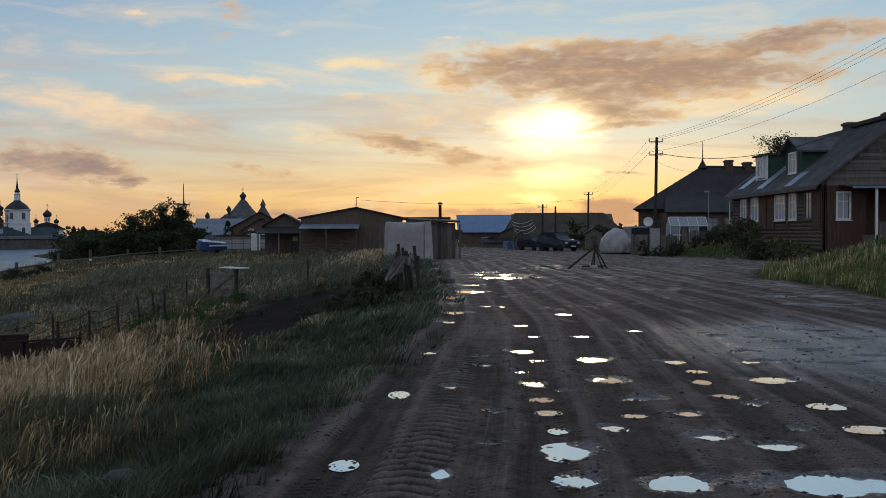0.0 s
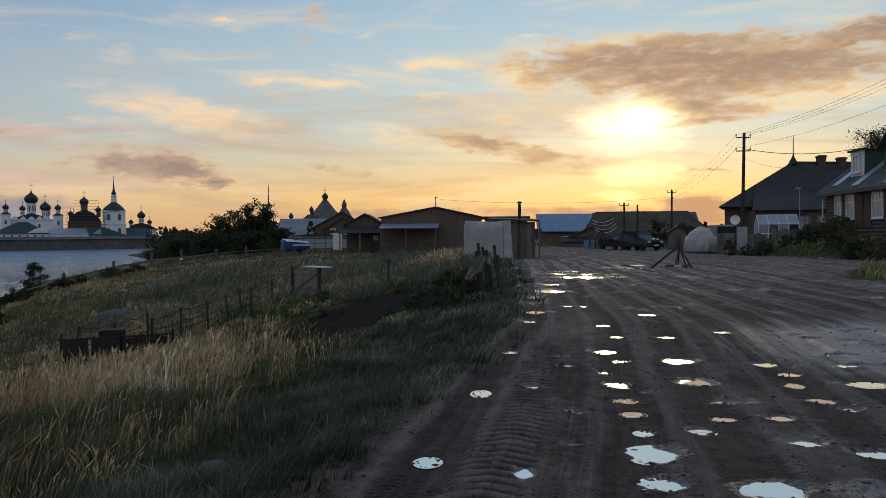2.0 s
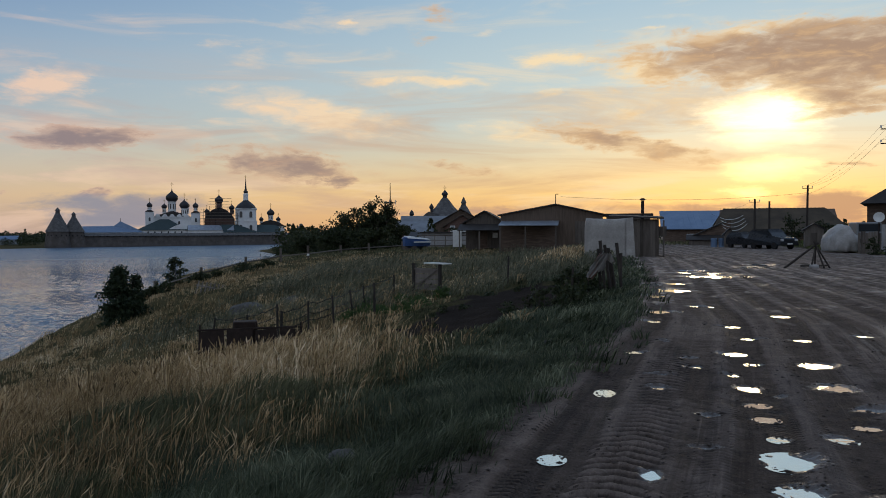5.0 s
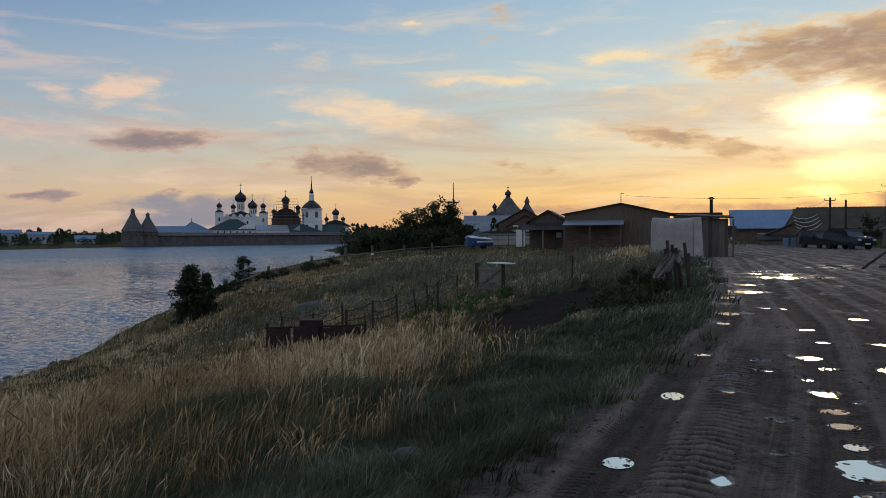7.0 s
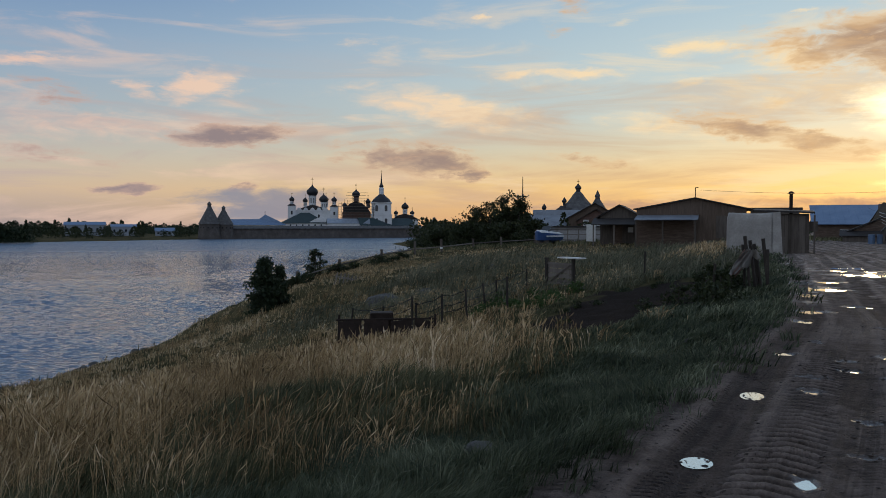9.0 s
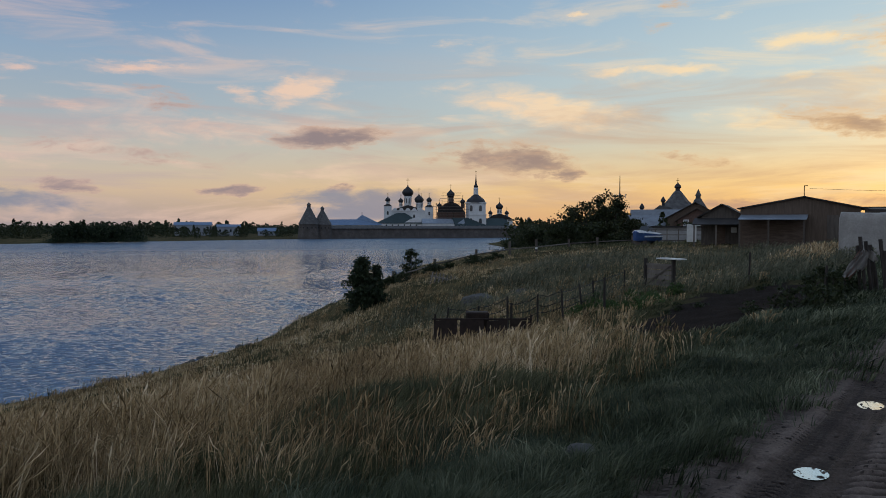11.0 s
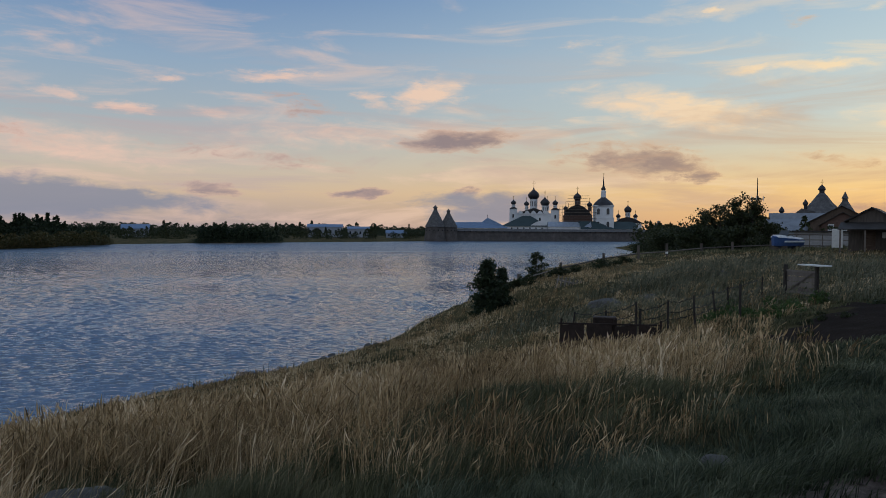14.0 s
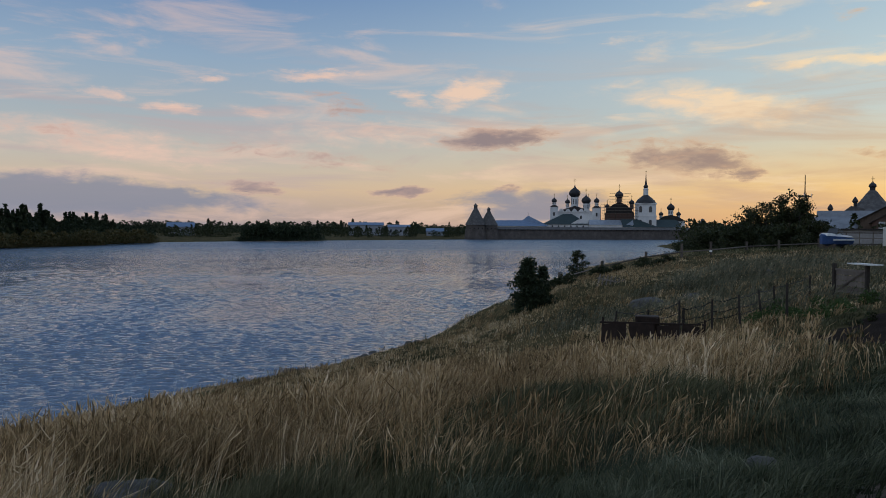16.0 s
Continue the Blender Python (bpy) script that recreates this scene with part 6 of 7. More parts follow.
def wire(a, b, sag, r=0.008):
    a, b = Vector(a), Vector(b)
    pts = []
    for i in range(15):
        k = i / 14
        p = a.lerp(b, k)
        p.z -= sag * 4 * k * (1 - k)
        pts.append(p)
    ob = part("overhead_wire", line(bmesh.new(), pts, r, 4), WIRE)
    return tagged(ob, "thin sagging overhead wire between poles and houses", "wire", "wires of the overhead line")


utility_pole(15.5, 58, 0.4, 8.2, 0.06, "tall timber pole with two crossarms by the fence")
utility_pole(16.6, 91, 0.0, 6.4, 0.03, "timber pole standing behind the dark barn", 1)
utility_pole(11.0, 88, 0.0, 4.9, 0.02, "thin pole beside the dark barn", 1)
utility_pole(13.0, 92, 0.0, 4.8, 0.0, "bare thin pole beside the dark barn", 0)
for u, zz in ((-0.48, 8.5), (0.0, 8.5), (0.48, 8.5), (-0.48, 7.55)):
    wire((15.55 + u, 58, zz), (22.6 + u, 31, 12.1 if zz > 8 else 10.4), 0.9)
    wire((15.5 + u, 58, zz), (16.6 + u, 91, 6.3 if zz > 8 else 5.4), 0.7)
wire((15.5, 58, 7.5), (24, 50, 7.6), 0.8, 0.02)
wire((15.5, 58, 6.9), (27, 80, 8.3), 0.6)
wire((-7.7, 74.8, 4.85), (16.5, 91, 5.6), 0.5, 0.012)
for k in range(4):
    ob = wire((8.0 + 0.1 * k, 92.8, 3.1 - 0.35 * k), (10.4 + 0.15 * k, 92.8, 3.3 - 0.3 * k), 0.35 + 0.08 * k, 0.025)
    ob.data.materials[0] = PAINT
    tagged(ob, "slack pale rope hanging before the barn", "rope", "ropes before the barn")
wire((10.9, 88, 4.8), (8.2, 96, 4.2), 0.4)
wire((10.9, 88, 4.4), (7.4, 97, 3.6), 0.9)


def street_lamp(x, y, z):
    home = thing("street_lamp", x, y, z, 0, "slim pale lamp post beside the house", "street lamp")
    part("post", rod(bmesh.new(), (0, 0, 0), (0, 0, 3.9), 0.045, 0.035), CONCRETE, home)
    part("head", boxed(-0.3, 0.08, -0.09, 0.09, 3.86, 3.98, 0.03), CONCRETE, home)


street_lamp(21.0, 63.0, 1.0)


# ---- the field: garden fence, gate, boulders ----
def fence_post(x, y, high, r, lean, dark=True):
    z = float(ground_height([x], [y])[0])
    home = thing("fence_post", x, y, z, 0, "weathered thin fence post leaning in the grass", "fence post", "posts of the garden fence")
    part("stake", rod(bmesh.new(), (-lean * 0.2, 0, -0.3), (lean, 0, high), r, r * 0.85, 7), POLE, home)
    return Vector((x + lean, y, z + high))


TOPS = [
    fence_post(-17.41, 29.43, 1.05, 0.045, 0.16),
    fence_post(-15.41, 28.71, 1.15, 0.045, 0),
    fence_post(-13.38, 27.27, 1.3, 0.045, -0.03),
    fence_post(-13.87, 28.59, 1.05, 0.06, 0),
    fence_post(-12.72, 28.56, 1.2, 0.045, 0),
    fence_post(-11.73, 28.76, 1.2, 0.045, -0.08),
    fence_post(-11.61, 30.52, 1.1, 0.045, -0.14),
    fence_post(-11.72, 32.18, 1.0, 0.045, -0.05),
    fence_post(-11.37, 35.26, 1.1, 0.04, 0.0),
]
fence_post(-10.17, 29.02, 1.4, 0.05, 0.0)
fence_post(-5.9, 34.6, 1.2, 0.045, 0.03)
GATE = (-9.48, 34.15, -38)
TROUGH = (-12.19, 22.72, 30)
RAG = (-1.43, 22.17)


def strands(a, b, levels, seed):
    rnd = random.Random(seed)
    bm = bmesh.new()
    for k in levels:
        p, q = a.copy(), b.copy()
        p.z -= (1 - k) * 1.0
        q.z -= (1 - k) * 1.0
        pts = []
        for i in range(9):
            t = i / 8
            v = p.lerp(q, t)
            v.z -= 0.35 * t * (1 - t) * rnd.uniform(0.5, 1.2) + rnd.uniform(-0.015, 0.015)
            pts.append(v)
        line(bm, pts, 0.015, 4)
    return tagged(part("fence_wire", bm, WIRE), "slack rusty wires strung between fence posts", "wire", "wires of the garden fence")


for i, (a, b) in enumerate(zip(TOPS, TOPS[1:])):
    strands(a, b, (0.93, 0.55, 0.3), i)


def gate():
    x, y, turn = GATE
    z = float(ground_height([x], [y])[0])
    home = thing("garden_gate", x, y, z, turn, "closed grey board gate between two posts", "gate")
    for u in (-1.0, 0.95):
        part("post", boxed(u - 0.06, u + 0.06, -0.06, 0.06, -0.3, 1.3), POLE, home)
    part("rail", boxed(-0.9, 0.86, -0.03, 0.03, 1.02, 1.1), PLANK, home)
    part("rail", boxed(-0.9, 0.86, -0.03, 0.03, 0.15, 0.23), PLANK, home)
    part("brace", hull(bmesh.new(), [(-0.9, -0.05, 0.2), (-0.78, -0.05, 0.2), (-0.78, -0.03, 0.2), (-0.9, -0.03, 0.2), (0.74, -0.05, 1.05), (0.86, -0.05, 1.05), (0.86, -0.03, 1.05), (0.74, -0.03, 1.05)]), PLANK, home)
    for i in range(4):
        part("board", boxed(-0.88, 0.84, 0.0, 0.02, 0.2 + 0.22 * i, 0.39 + 0.22 * i), PLANK, home)
    part("table_board", boxed(0.1, 1.5, -0.25, 0.25, 1.32, 1.37), PAINT, home, "pale board nailed across the post")


gate()


def boulder(x, y, size, seed, label, flat=0.6, sink=0.3):
    rnd = random.Random(seed)
    bm = bmesh.new()
    bmesh.ops.create_icosphere(bm, subdivisions=4, radius=1)
    o = Vector((rnd.uniform(0, 50), rnd.uniform(0, 50), 0))
    sx, sy = rnd.uniform(0.85, 1.2), rnd.uniform(0.75, 1.05)
    for v in bm.verts:
        r = 1 + 0.28 * noise.noise(v.co * 1.1 + o) + 0.10 * noise.noise(v.co * 3 + o) + 0.035 * noise.noise(v.co * 8 + o)
        v.co = Vector((v.co.x * sx, v.co.y * sy, v.co.z * flat)) * r * size
    ob = part("boulder", bm, ROCK, smooth=True)
    ob.matrix_basis = pose(x, y, float(ground_height([x], [y])[0]) + size * flat * (1 - 2 * sink) * 0.9, 0, 0, rnd.uniform(0, 360))
    return tagged(ob, label, "boulder")


boulder(-20.96, 39.24, 0.85, 1, "large grey boulder lying in dry grass", 0.55, 0.3)
boulder(-19.57, 41.82, 0.75, 2, "flat grey boulder lying in dry grass", 0.35, 0.35)
boulder(-2.47, 6.02, 0.14, 3, "rounded grey stone in the verge grass", 0.55, 0.22)
boulder(-7.36, 3.28, 0.42, 4, "flat pale stone slab in the grass", 0.4, 0.05)
boulder(-18.75, 50.38, 0.42, 5, "weathered stone in the field grass", 0.6, 0.3)
boulder(-7.94, 31.87, 0.14, 6, "small pale stone by the garden fence", 0.7, 0.3)
boulder(-1.50, 12.11, 0.06, 7, "small pale stone at the road edge", 0.7, 0.3)
boulder(-10.15, 5.49, 0.12, 9, "small grey stone among tall grass", 0.7, 0.1)
boulder(-1.63, 12.19, 0.04, 8, "small pale stone at the road edge", 0.7, 0.3)
rnd = random.Random(5)
for i in range(26):
    y = rnd.uniform(34, 52)
    x = float(shore(y)) + rnd.uniform(-0.4, 0.9)
    ob = boulder(x, y, rnd.choice((0.12, 0.18, 0.24, 0.32)), 100 + i, "dark wet stone on the lake shore", 0.6, 0.1)
    ob["group"] = "stones along the lake shore"


def trough():
    x, y, turn = TROUGH
    z = float(ground_height([x], [y])[0])
    home = thing("scrap_heap", x, y, z, turn, "rusty iron sheets and a box at the fence corner", "scrap")
    for a, b, c, d in ((-1.5, -0.72, 0.74, 0.8), (-0.68, 0.15, 0.82, 0.78), (0.2, 0.9, 0.72, 0.8), (0.95, 1.65, 0.84, 0.7)):
        lean = 0.12 * (a + 1.2)
        part("sheet", hull(bmesh.new(), [(a, -0.15 + lean * 0.3, -0.15), (b, -0.12, -0.15), (b, -0.09, -0.15), (a, -0.12 + lean * 0.3, -0.15), (a + 0.03, 0.0, c), (b - 0.02, 0.03, d), (b - 0.02, 0.06, d), (a + 0.03, 0.03, c)]), METAL, home)
    part("rim", rod(bmesh.new(), (-1.55, 0.03, 0.79), (1.7, 0.05, 0.8), 0.03, 0.03, 6), METAL, home)
    for u in (-1.5, 0.18, 1.62):
        part("stake", rod(bmesh.new(), (u, 0.1, -0.3), (u + 0.04, 0.08, 0.95), 0.04, 0.035, 6), METAL, home)
    part("box", boxed(-0.45, 0.3, 0.14, 0.7, 0.0, 1.0, 0.03), METAL, home)


trough()


def rag_fence():
    """Close stakes at the road's edge with a torn sheet thrown over them."""
    x, y = RAG
    z = float(ground_height([x], [y])[0])
    home = thing("stake_fence", x, y, z, 0, "old stakes with torn pale and pink sheets", "fence")
    rnd = random.Random(8)
    for i in range(7):
        u = 0.35 + i * 0.13 if i < 4 else 0.2 + (i - 4) * 0.3
        part("stake", rod(bmesh.new(), (u, 0.3 * (i % 3), -0.2), (u - 0.1 + rnd.uniform(-0.12, 0.1), 0.3 * (i % 3), 1.25 + rnd.uniform(-0.2, 0.25)), 0.04, 0.045, 6), POLE, home)
    part("stake", rod(bmesh.new(), (-0.6, 0.0, -0.2), (-0.55, 0.0, 0.75), 0.035), POLE, home)
    for u0, v0, spread, long, cloth in ((0.28, -0.06, -0.42, 0.66, TARP), (0.36, -0.09, -0.2, 0.5, TARP), (0.22, -0.03, -0.34, 0.74, PINK), (0.42, -0.05, 0.08, 0.26, TARP)):
        bm = bmesh.new()
        grid = []
        for j in range(11):
            row = []
            for i in range(6):
                u, k = i / 5, j / 10
                w = 0.10 + 0.10 * math.sin(k * 2.6)
                row.append(bm.verts.new((u0 + spread * k + (u - 0.5) * w + 0.02 * math.sin(u * 14 + k * 9), v0 - 0.04 * math.sin(u * 9 + k * 5), 1.14 - long * k + 0.03 * math.sin(u * 11))))
            grid.append(row)
        for p, q in zip(grid, grid[1:]):
            for i in range(5):
                bm.faces.new((p[i], p[i + 1], q[i + 1], q[i]))
        bmesh.ops.solidify(bm, geom=bm.faces[:], thickness=0.012)
        part("torn_sheet", bm, cloth, home, "torn pale plastic sheet" if cloth is TARP else "faded pink rag", True)


rag_fence()


def rail_fence():
    """A long low fence of posts and single rails across the field's far edge."""
    spots = [at(a, d) for a, d in ((-36.6, 64), (-34.2, 67), (-31.2, 72), (-28.2, 76), (-25.8, 79.5), (-23.9, 80), (-21.6, 84), (-19.6, 86), (-17.2, 90))]
    home = thing("rail_fence", *spots[0], 0, "low fence of grey posts with single rails", "fence")
    o = Vector(spots[0])
    for i, p in enumerate(spots):
        q = Vector(p) - o
        part("post", boxed(q.x - 0.09, q.x + 0.09, q.y - 0.09, q.y + 0.09, q.z - 0.4, q.z + (1.35 if i in (4, 5) else 1.05)), PLANK, home)
        if i == 5:
            part("band", boxed(q.x - 0.1, q.x + 0.1, q.y - 0.1, q.y + 0.1, q.z + 0.35, q.z + 0.55), PAINT, home, "white painted band")
    for a, b in zip(spots, spots[1:]):
        p, q = Vector(a) - o, Vector(b) - o
        part("rail", rod(bmesh.new(), (p.x, p.y, p.z + 0.55), (q.x, q.y, q.z + 0.55), 0.06), PLANK, home)


rail_fence()


def old_panel():
    x, y, z = at(-31.6, 57)
    home = thing("slatted_panel", x, y, z, 28, "fallen grey slatted panel in the grass", "panel")
    for i in range(7):
        part("slat", boxed(i * 0.27, i * 0.27 + 0.09, 0, 0.05, -0.1, 1.0), PLANK, home)
    part("rail", boxed(-0.1, 1.9, 0.05, 0.1, 0.6, 0.7), PLANK, home)
    home.matrix_basis = pose(x, y, z + 0.1, -38, 12, 28)


old_panel()


def yard_things():
    home = thing("yard_fence", -26.5, 86, float(smooth_height([-26.5], [86])[0]), 8, "long grey yard fence with a pale top rail", "fence")
    for i in range(9):
        part("post", boxed(i * 1.2 - 0.05, i * 1.2 + 0.05, -0.05, 0.05, -0.3, 1.75), PLANK, home)
    for z in (0.5, 1.1, 1.62):
        part("rail", boxed(0, 9.6, -0.07, -0.05, z, z + 0.1), PLANK, home)
    board = thing("white_board", -18.4, 78.2, float(smooth_height([-18.4], [78.2])[0]), 5, "upright white board standing in the grass", "board")
    part("panel", boxed(-0.45, 0.45, -0.03, 0.03, 0.3, 2.0), PAINT, board)
    for u in (-0.4, 0.4):
        part("leg", boxed(u - 0.04, u + 0.04, 0.03, 0.08, -0.2, 1.9), PLANK, board)
    shed = thing("pale_wall", -26.0, 92, 0, 8, "long low pale-walled shed behind the yard fence", "shed")
    part("wall", boxed(0, 9.5, 0, 3, -1.5, 1.45), CONCRETE, shed)
    part("roof", boxed(-0.2, 9.7, -0.3, 3.3, 1.45, 1.6), ROOFDARK, shed)


yard_things()


# ---- trees, bushes and woods ----
def leaf_material(name, colours, rough=0.6):
    m = bpy.data.materials.new(name)
    m.use_nodes = True
    T = Tree(m.node_tree)
    v = T.node("ShaderNodeNewGeometry").outputs["Random Per Island"]
    big = T.noise(T.node("ShaderNodeTexCoord").outputs["Object"], 0.9, 3, 0.6)
    k = T.math("ADD", T.math("MULTIPLY", v, 0.6), T.math("MULTIPLY", big, 0.4))
    c = T.ramp(k, [(0.1 + 0.75 * i / (len(colours) - 1), q) for i, q in enumerate(colours)])
    p = T.node("ShaderNodeBsdfPrincipled", {"Base Color": c, "Roughness": rough, "Specular IOR Level": 0.25})
    t = T.node("ShaderNodeBsdfTranslucent", {0: c})
    T.node("ShaderNodeOutputMaterial", {0: T.node("ShaderNodeMixShader", {0: 0.25, 1: p.outputs[0], 2: t.outputs[0]}).outputs[0]})
    return m


LEAF = leaf_material("willow_leaves", [(0.016, 0.022, 0.009), (0.03, 0.04, 0.015), (0.055, 0.062, 0.024)])
NEEDLE = leaf_material("spruce_needles", [(0.014, 0.023, 0.012), (0.026, 0.04, 0.019), (0.05, 0.066, 0.03)])
AUTUMN = leaf_material("turning_leaves", [(0.04, 0.045, 0.018), (0.08, 0.075, 0.028), (0.12, 0.09, 0.035)])


def leaves_at(rs, centres, size):
    """Small folded leaf sprays, one at each centre: two triangles each."""
    n = len(centres)
    a = rs.normal(size=(n, 3))
    a /= np.linalg.norm(a, axis=1)[:, None]
    b = np.cross(a, rs.normal(size=(n, 3)))
    b /= np.linalg.norm(b, axis=1)[:, None] + 1e-9
    s = (size * rs.uniform(0.6, 1.4, n))[:, None]
    v = np.stack([centres - a * s, centres + b * s * 0.55, centres + a * s, centres - b * s * 0.5], 1).reshape(-1, 3)
    i = np.arange(n)[:, None] * 4
    return v, np.concatenate([i + [0, 1, 2], i + [0, 2, 3]])


def plant(name, x, y, z, high, wide, seed, leaf, label, category, count=900, size=0.09, cone=False, trunk=0.25, open_=0.5):
    """A tree or bush: a tapered stem, limbs, and a ragged crown of leaf sprays at the limbs' ends."""
    rs = np.random.RandomState(seed)
    home = thing(name, x, y, z, 0, label, category)
    bm = bmesh.new()
    rod(bm, (0, 0, -0.2), (0.02 * high, 0, high * 0.6), 0.022 * high + 0.02, 0.012 * high, 7)
    rod(bm, (0.02 * high, 0, high * 0.6), (0, 0.01, high * 0.93), 0.012 * high, 0.004 * high, 6)
    tips = []
    n = 34 if high > 2.5 else 22
    for i in range(n):
        k = trunk + (1 - trunk) * (i + rs.uniform()) / n
        a = rs.uniform(0, 6.283)
        if cone:
            r = wide * (1.05 - k) * rs.uniform(0.7, 1.15)
            end = np.array((r * math.cos(a), r * math.sin(a), high * k - 0.12 * r))
        else:
            r = wide * math.sin(min(1.0, 0.25 + k * 0.85) * 2.6) * rs.uniform(0.45, 1.15)
            end = np.array((r * math.cos(a), r * math.sin(a), high * min(1.0, k * rs.uniform(0.85, 1.12))))
        start = np.array((0.01 * high, 0, max(0.05, end[2] - (0.12 if cone else 0.35) * high * (1 - 0.5 * k))))
        rod(bm, start, end, 0.006 * high, 0.003 * high, 4)
        tips.append((start, end))
    part("trunk", bm, BARK, home)
    per = max(1, count // n)
    pts = []
    for s, e in tips:
        t = rs.uniform(0.35, 1.08, per)[:, None]
        spread = (0.07 if cone else 0.11) * max(wide, 0.4 * high) * open_ * 2
        pts.append(s + (e - s) * t + rs.normal(size=(per, 3)) * spread * np.array((1, 1, 0.7)))
    pts = np.concatenate(pts)
    pts = pts[pts[:, 2] > 0.05]
    v, f = leaves_at(rs, pts, size)
    crown = joined("crown", v, f, leaf)
    crown.parent = home
    return home


def ground_z(x, y):
    return float(ground_height([x], [y])[0])


plant("bush", -32.0, 43.3, ground_z(-32.0, 43.3) - 0.1, 3.5, 1.8, 1, NEEDLE, "dense dark juniper bush on the shore slope", "bush", 6500, 0.11, True, 0.04, 0.8)
plant("bush", -31.6, 44.4, ground_z(-31.6, 44.4) - 0.1, 2.6, 0.9, 12, NEEDLE, "low dark juniper bush on the shore slope", "bush", 3600, 0.11, True, 0.04, 0.8)
plant("young_rowan", -38.6, 59.6, ground_z(-38.6, 59.6) - 0.1, 2.7, 0.95, 2, LEAF, "thin young rowan tree above the shore", "tree", 800, 0.12, False, 0.15, 0.5)
rnd = random.Random(21)
for i in range(16):
    a, d = rnd.uniform(-36, -26), 0
    d = 60 + (a + 36) * 1.5 + rnd.uniform(-1, 3)
    x, y, z = at(a, d)
    plant("bush", x, y, z - 0.1, rnd.uniform(0.35, 0.85), rnd.uniform(0.6, 1.1), 40 + i, LEAF, "low willow bush along the field edge", "bush", 420, 0.1, False, 0.05, 0.6)["group"] = "bushes along the field edge"
for i, (a, d, h, w) in enumerate(((-24.6, 150, 4.0, 4), (-23.6, 135, 3.9, 3.4), (-22.9, 120, 3.7, 3), (-22.0, 112, 4.0, 2.8), (-21.2, 108, 5.4, 2.8), (-20.4, 104, 5.8, 2.6), (-19.6, 102, 6.4, 2.3),
                                  (-19.0, 100, 5.6, 2.4), (-18.4, 101, 6.6, 1.6), (-17.9, 104, 4.6, 2.0), (-21.6, 98, 3.4, 2.4), (-20.0, 94, 3.2, 2.4), (-22.8, 100, 3.0, 2.4), (-18.9, 93, 2.8, 2.0), (-24.0, 110, 3.0, 2.4), (-25.4, 130, 3.6, 3.0), (-25.6, 170, 5.8, 4.0), (-16.9, 110, 3.2, 2.2))):
    x, y, z = at(a, d)
    plant("tree", x, y, min(z, -0.2) - 0.3, h, w, 70 + i, LEAF, "dark bushy willow in the thicket by the lake", "tree", 3600, 0.14, False, 0.06, 0.5)["group"] = "thicket by the lake"
plant("tree", 31.9, 75.5, 1, 9.7, 3.2, 95, AUTUMN, "airy birch crown rising behind the houses", "tree", 11000, 0.085, False, 0.5, 0.45)
for i in range(15):
    y = 44.5 + i * 1.05
    x = 19.0 + 0.10 * i + rnd.uniform(-0.6, 0.6)
    plant("shrub", x, y, ground_z(x, y) - 0.1, rnd.uniform(1.0, 1.9), rnd.uniform(0.6, 1.0), 120 + i, AUTUMN if i % 2 == 0 else LEAF, "bare-stemmed garden shrub before the log house", "shrub", 420, 0.09, False, 0.1, 0.6)["group"] = "shrubs before the log house"
for i in range(9):
    x, y = 14.6 + i * 0.8 + rnd.uniform(-0.3, 0.3), 57.2 - 0.3 * i + rnd.uniform(-0.4, 0.4)
    plant("shrub", x, y, ground_z(x, y) - 0.1, rnd.uniform(0.7, 1.3), 0.6, 140 + i, LEAF, "low weedy shrub along the board fence", "shrub", 260, 0.09, False, 0.05, 0.6)["group"] = "shrubs along the board fence"
for i, (x, y, h) in enumerate(((15.2, 92, 3.4), (17.6, 90, 2.6), (18.6, 91, 2.4))):
    plant("tree", x, y, 0, h, 1.2, 160 + i, LEAF, "small tree in front of the dark barn", "tree", 500, 0.14)
# rank weeds round the stake fence at the road's edge
for i in range(14):
    x, y = -1.4 - abs(rnd.gauss(0, 0.7)), 17.5 + rnd.uniform(0, 7)
    plant("weed_clump", x, y, ground_z(x, y) - 0.05, rnd.uniform(0.45, 0.9), rnd.uniform(0.35, 0.6), 170 + i, LEAF, "dark rank weed clump at the road edge", "weeds", 420, 0.05, False, 0.05, 0.6)["group"] = "weed clumps at the road edge"
NETTLE = leaf_material("nettle_leaves", [(0.03, 0.055, 0.015), (0.055, 0.095, 0.025), (0.085, 0.13, 0.04)])
for i in range(16):
    x, y = -10.2 + rnd.gauss(0, 1.3), 30.6 + rnd.gauss(0, 0.9)
    plant("nettle_clump", x, y, ground_z(x, y) - 0.05, rnd.uniform(0.25, 0.5), rnd.uniform(0.35, 0.6), 200 + i, NETTLE, "fresh green nettle clump by the garden gate", "weeds", 300, 0.05, False, 0.05, 0.7)["group"] = "nettles by the garden gate"
for i in range(12):
    x, y = -4.6 + rnd.uniform(-2.4, 2.4), 25 + rnd.uniform(-7, 7)
    plant("garden_plant", x, y, ground_z(x, y) - 0.05, rnd.uniform(0.15, 0.35), rnd.uniform(0.2, 0.4), 230 + i, LEAF, "withered plant on the dark garden soil", "plant", 150, 0.045, False, 0.05, 0.7)["group"] = "plants on the garden soil"


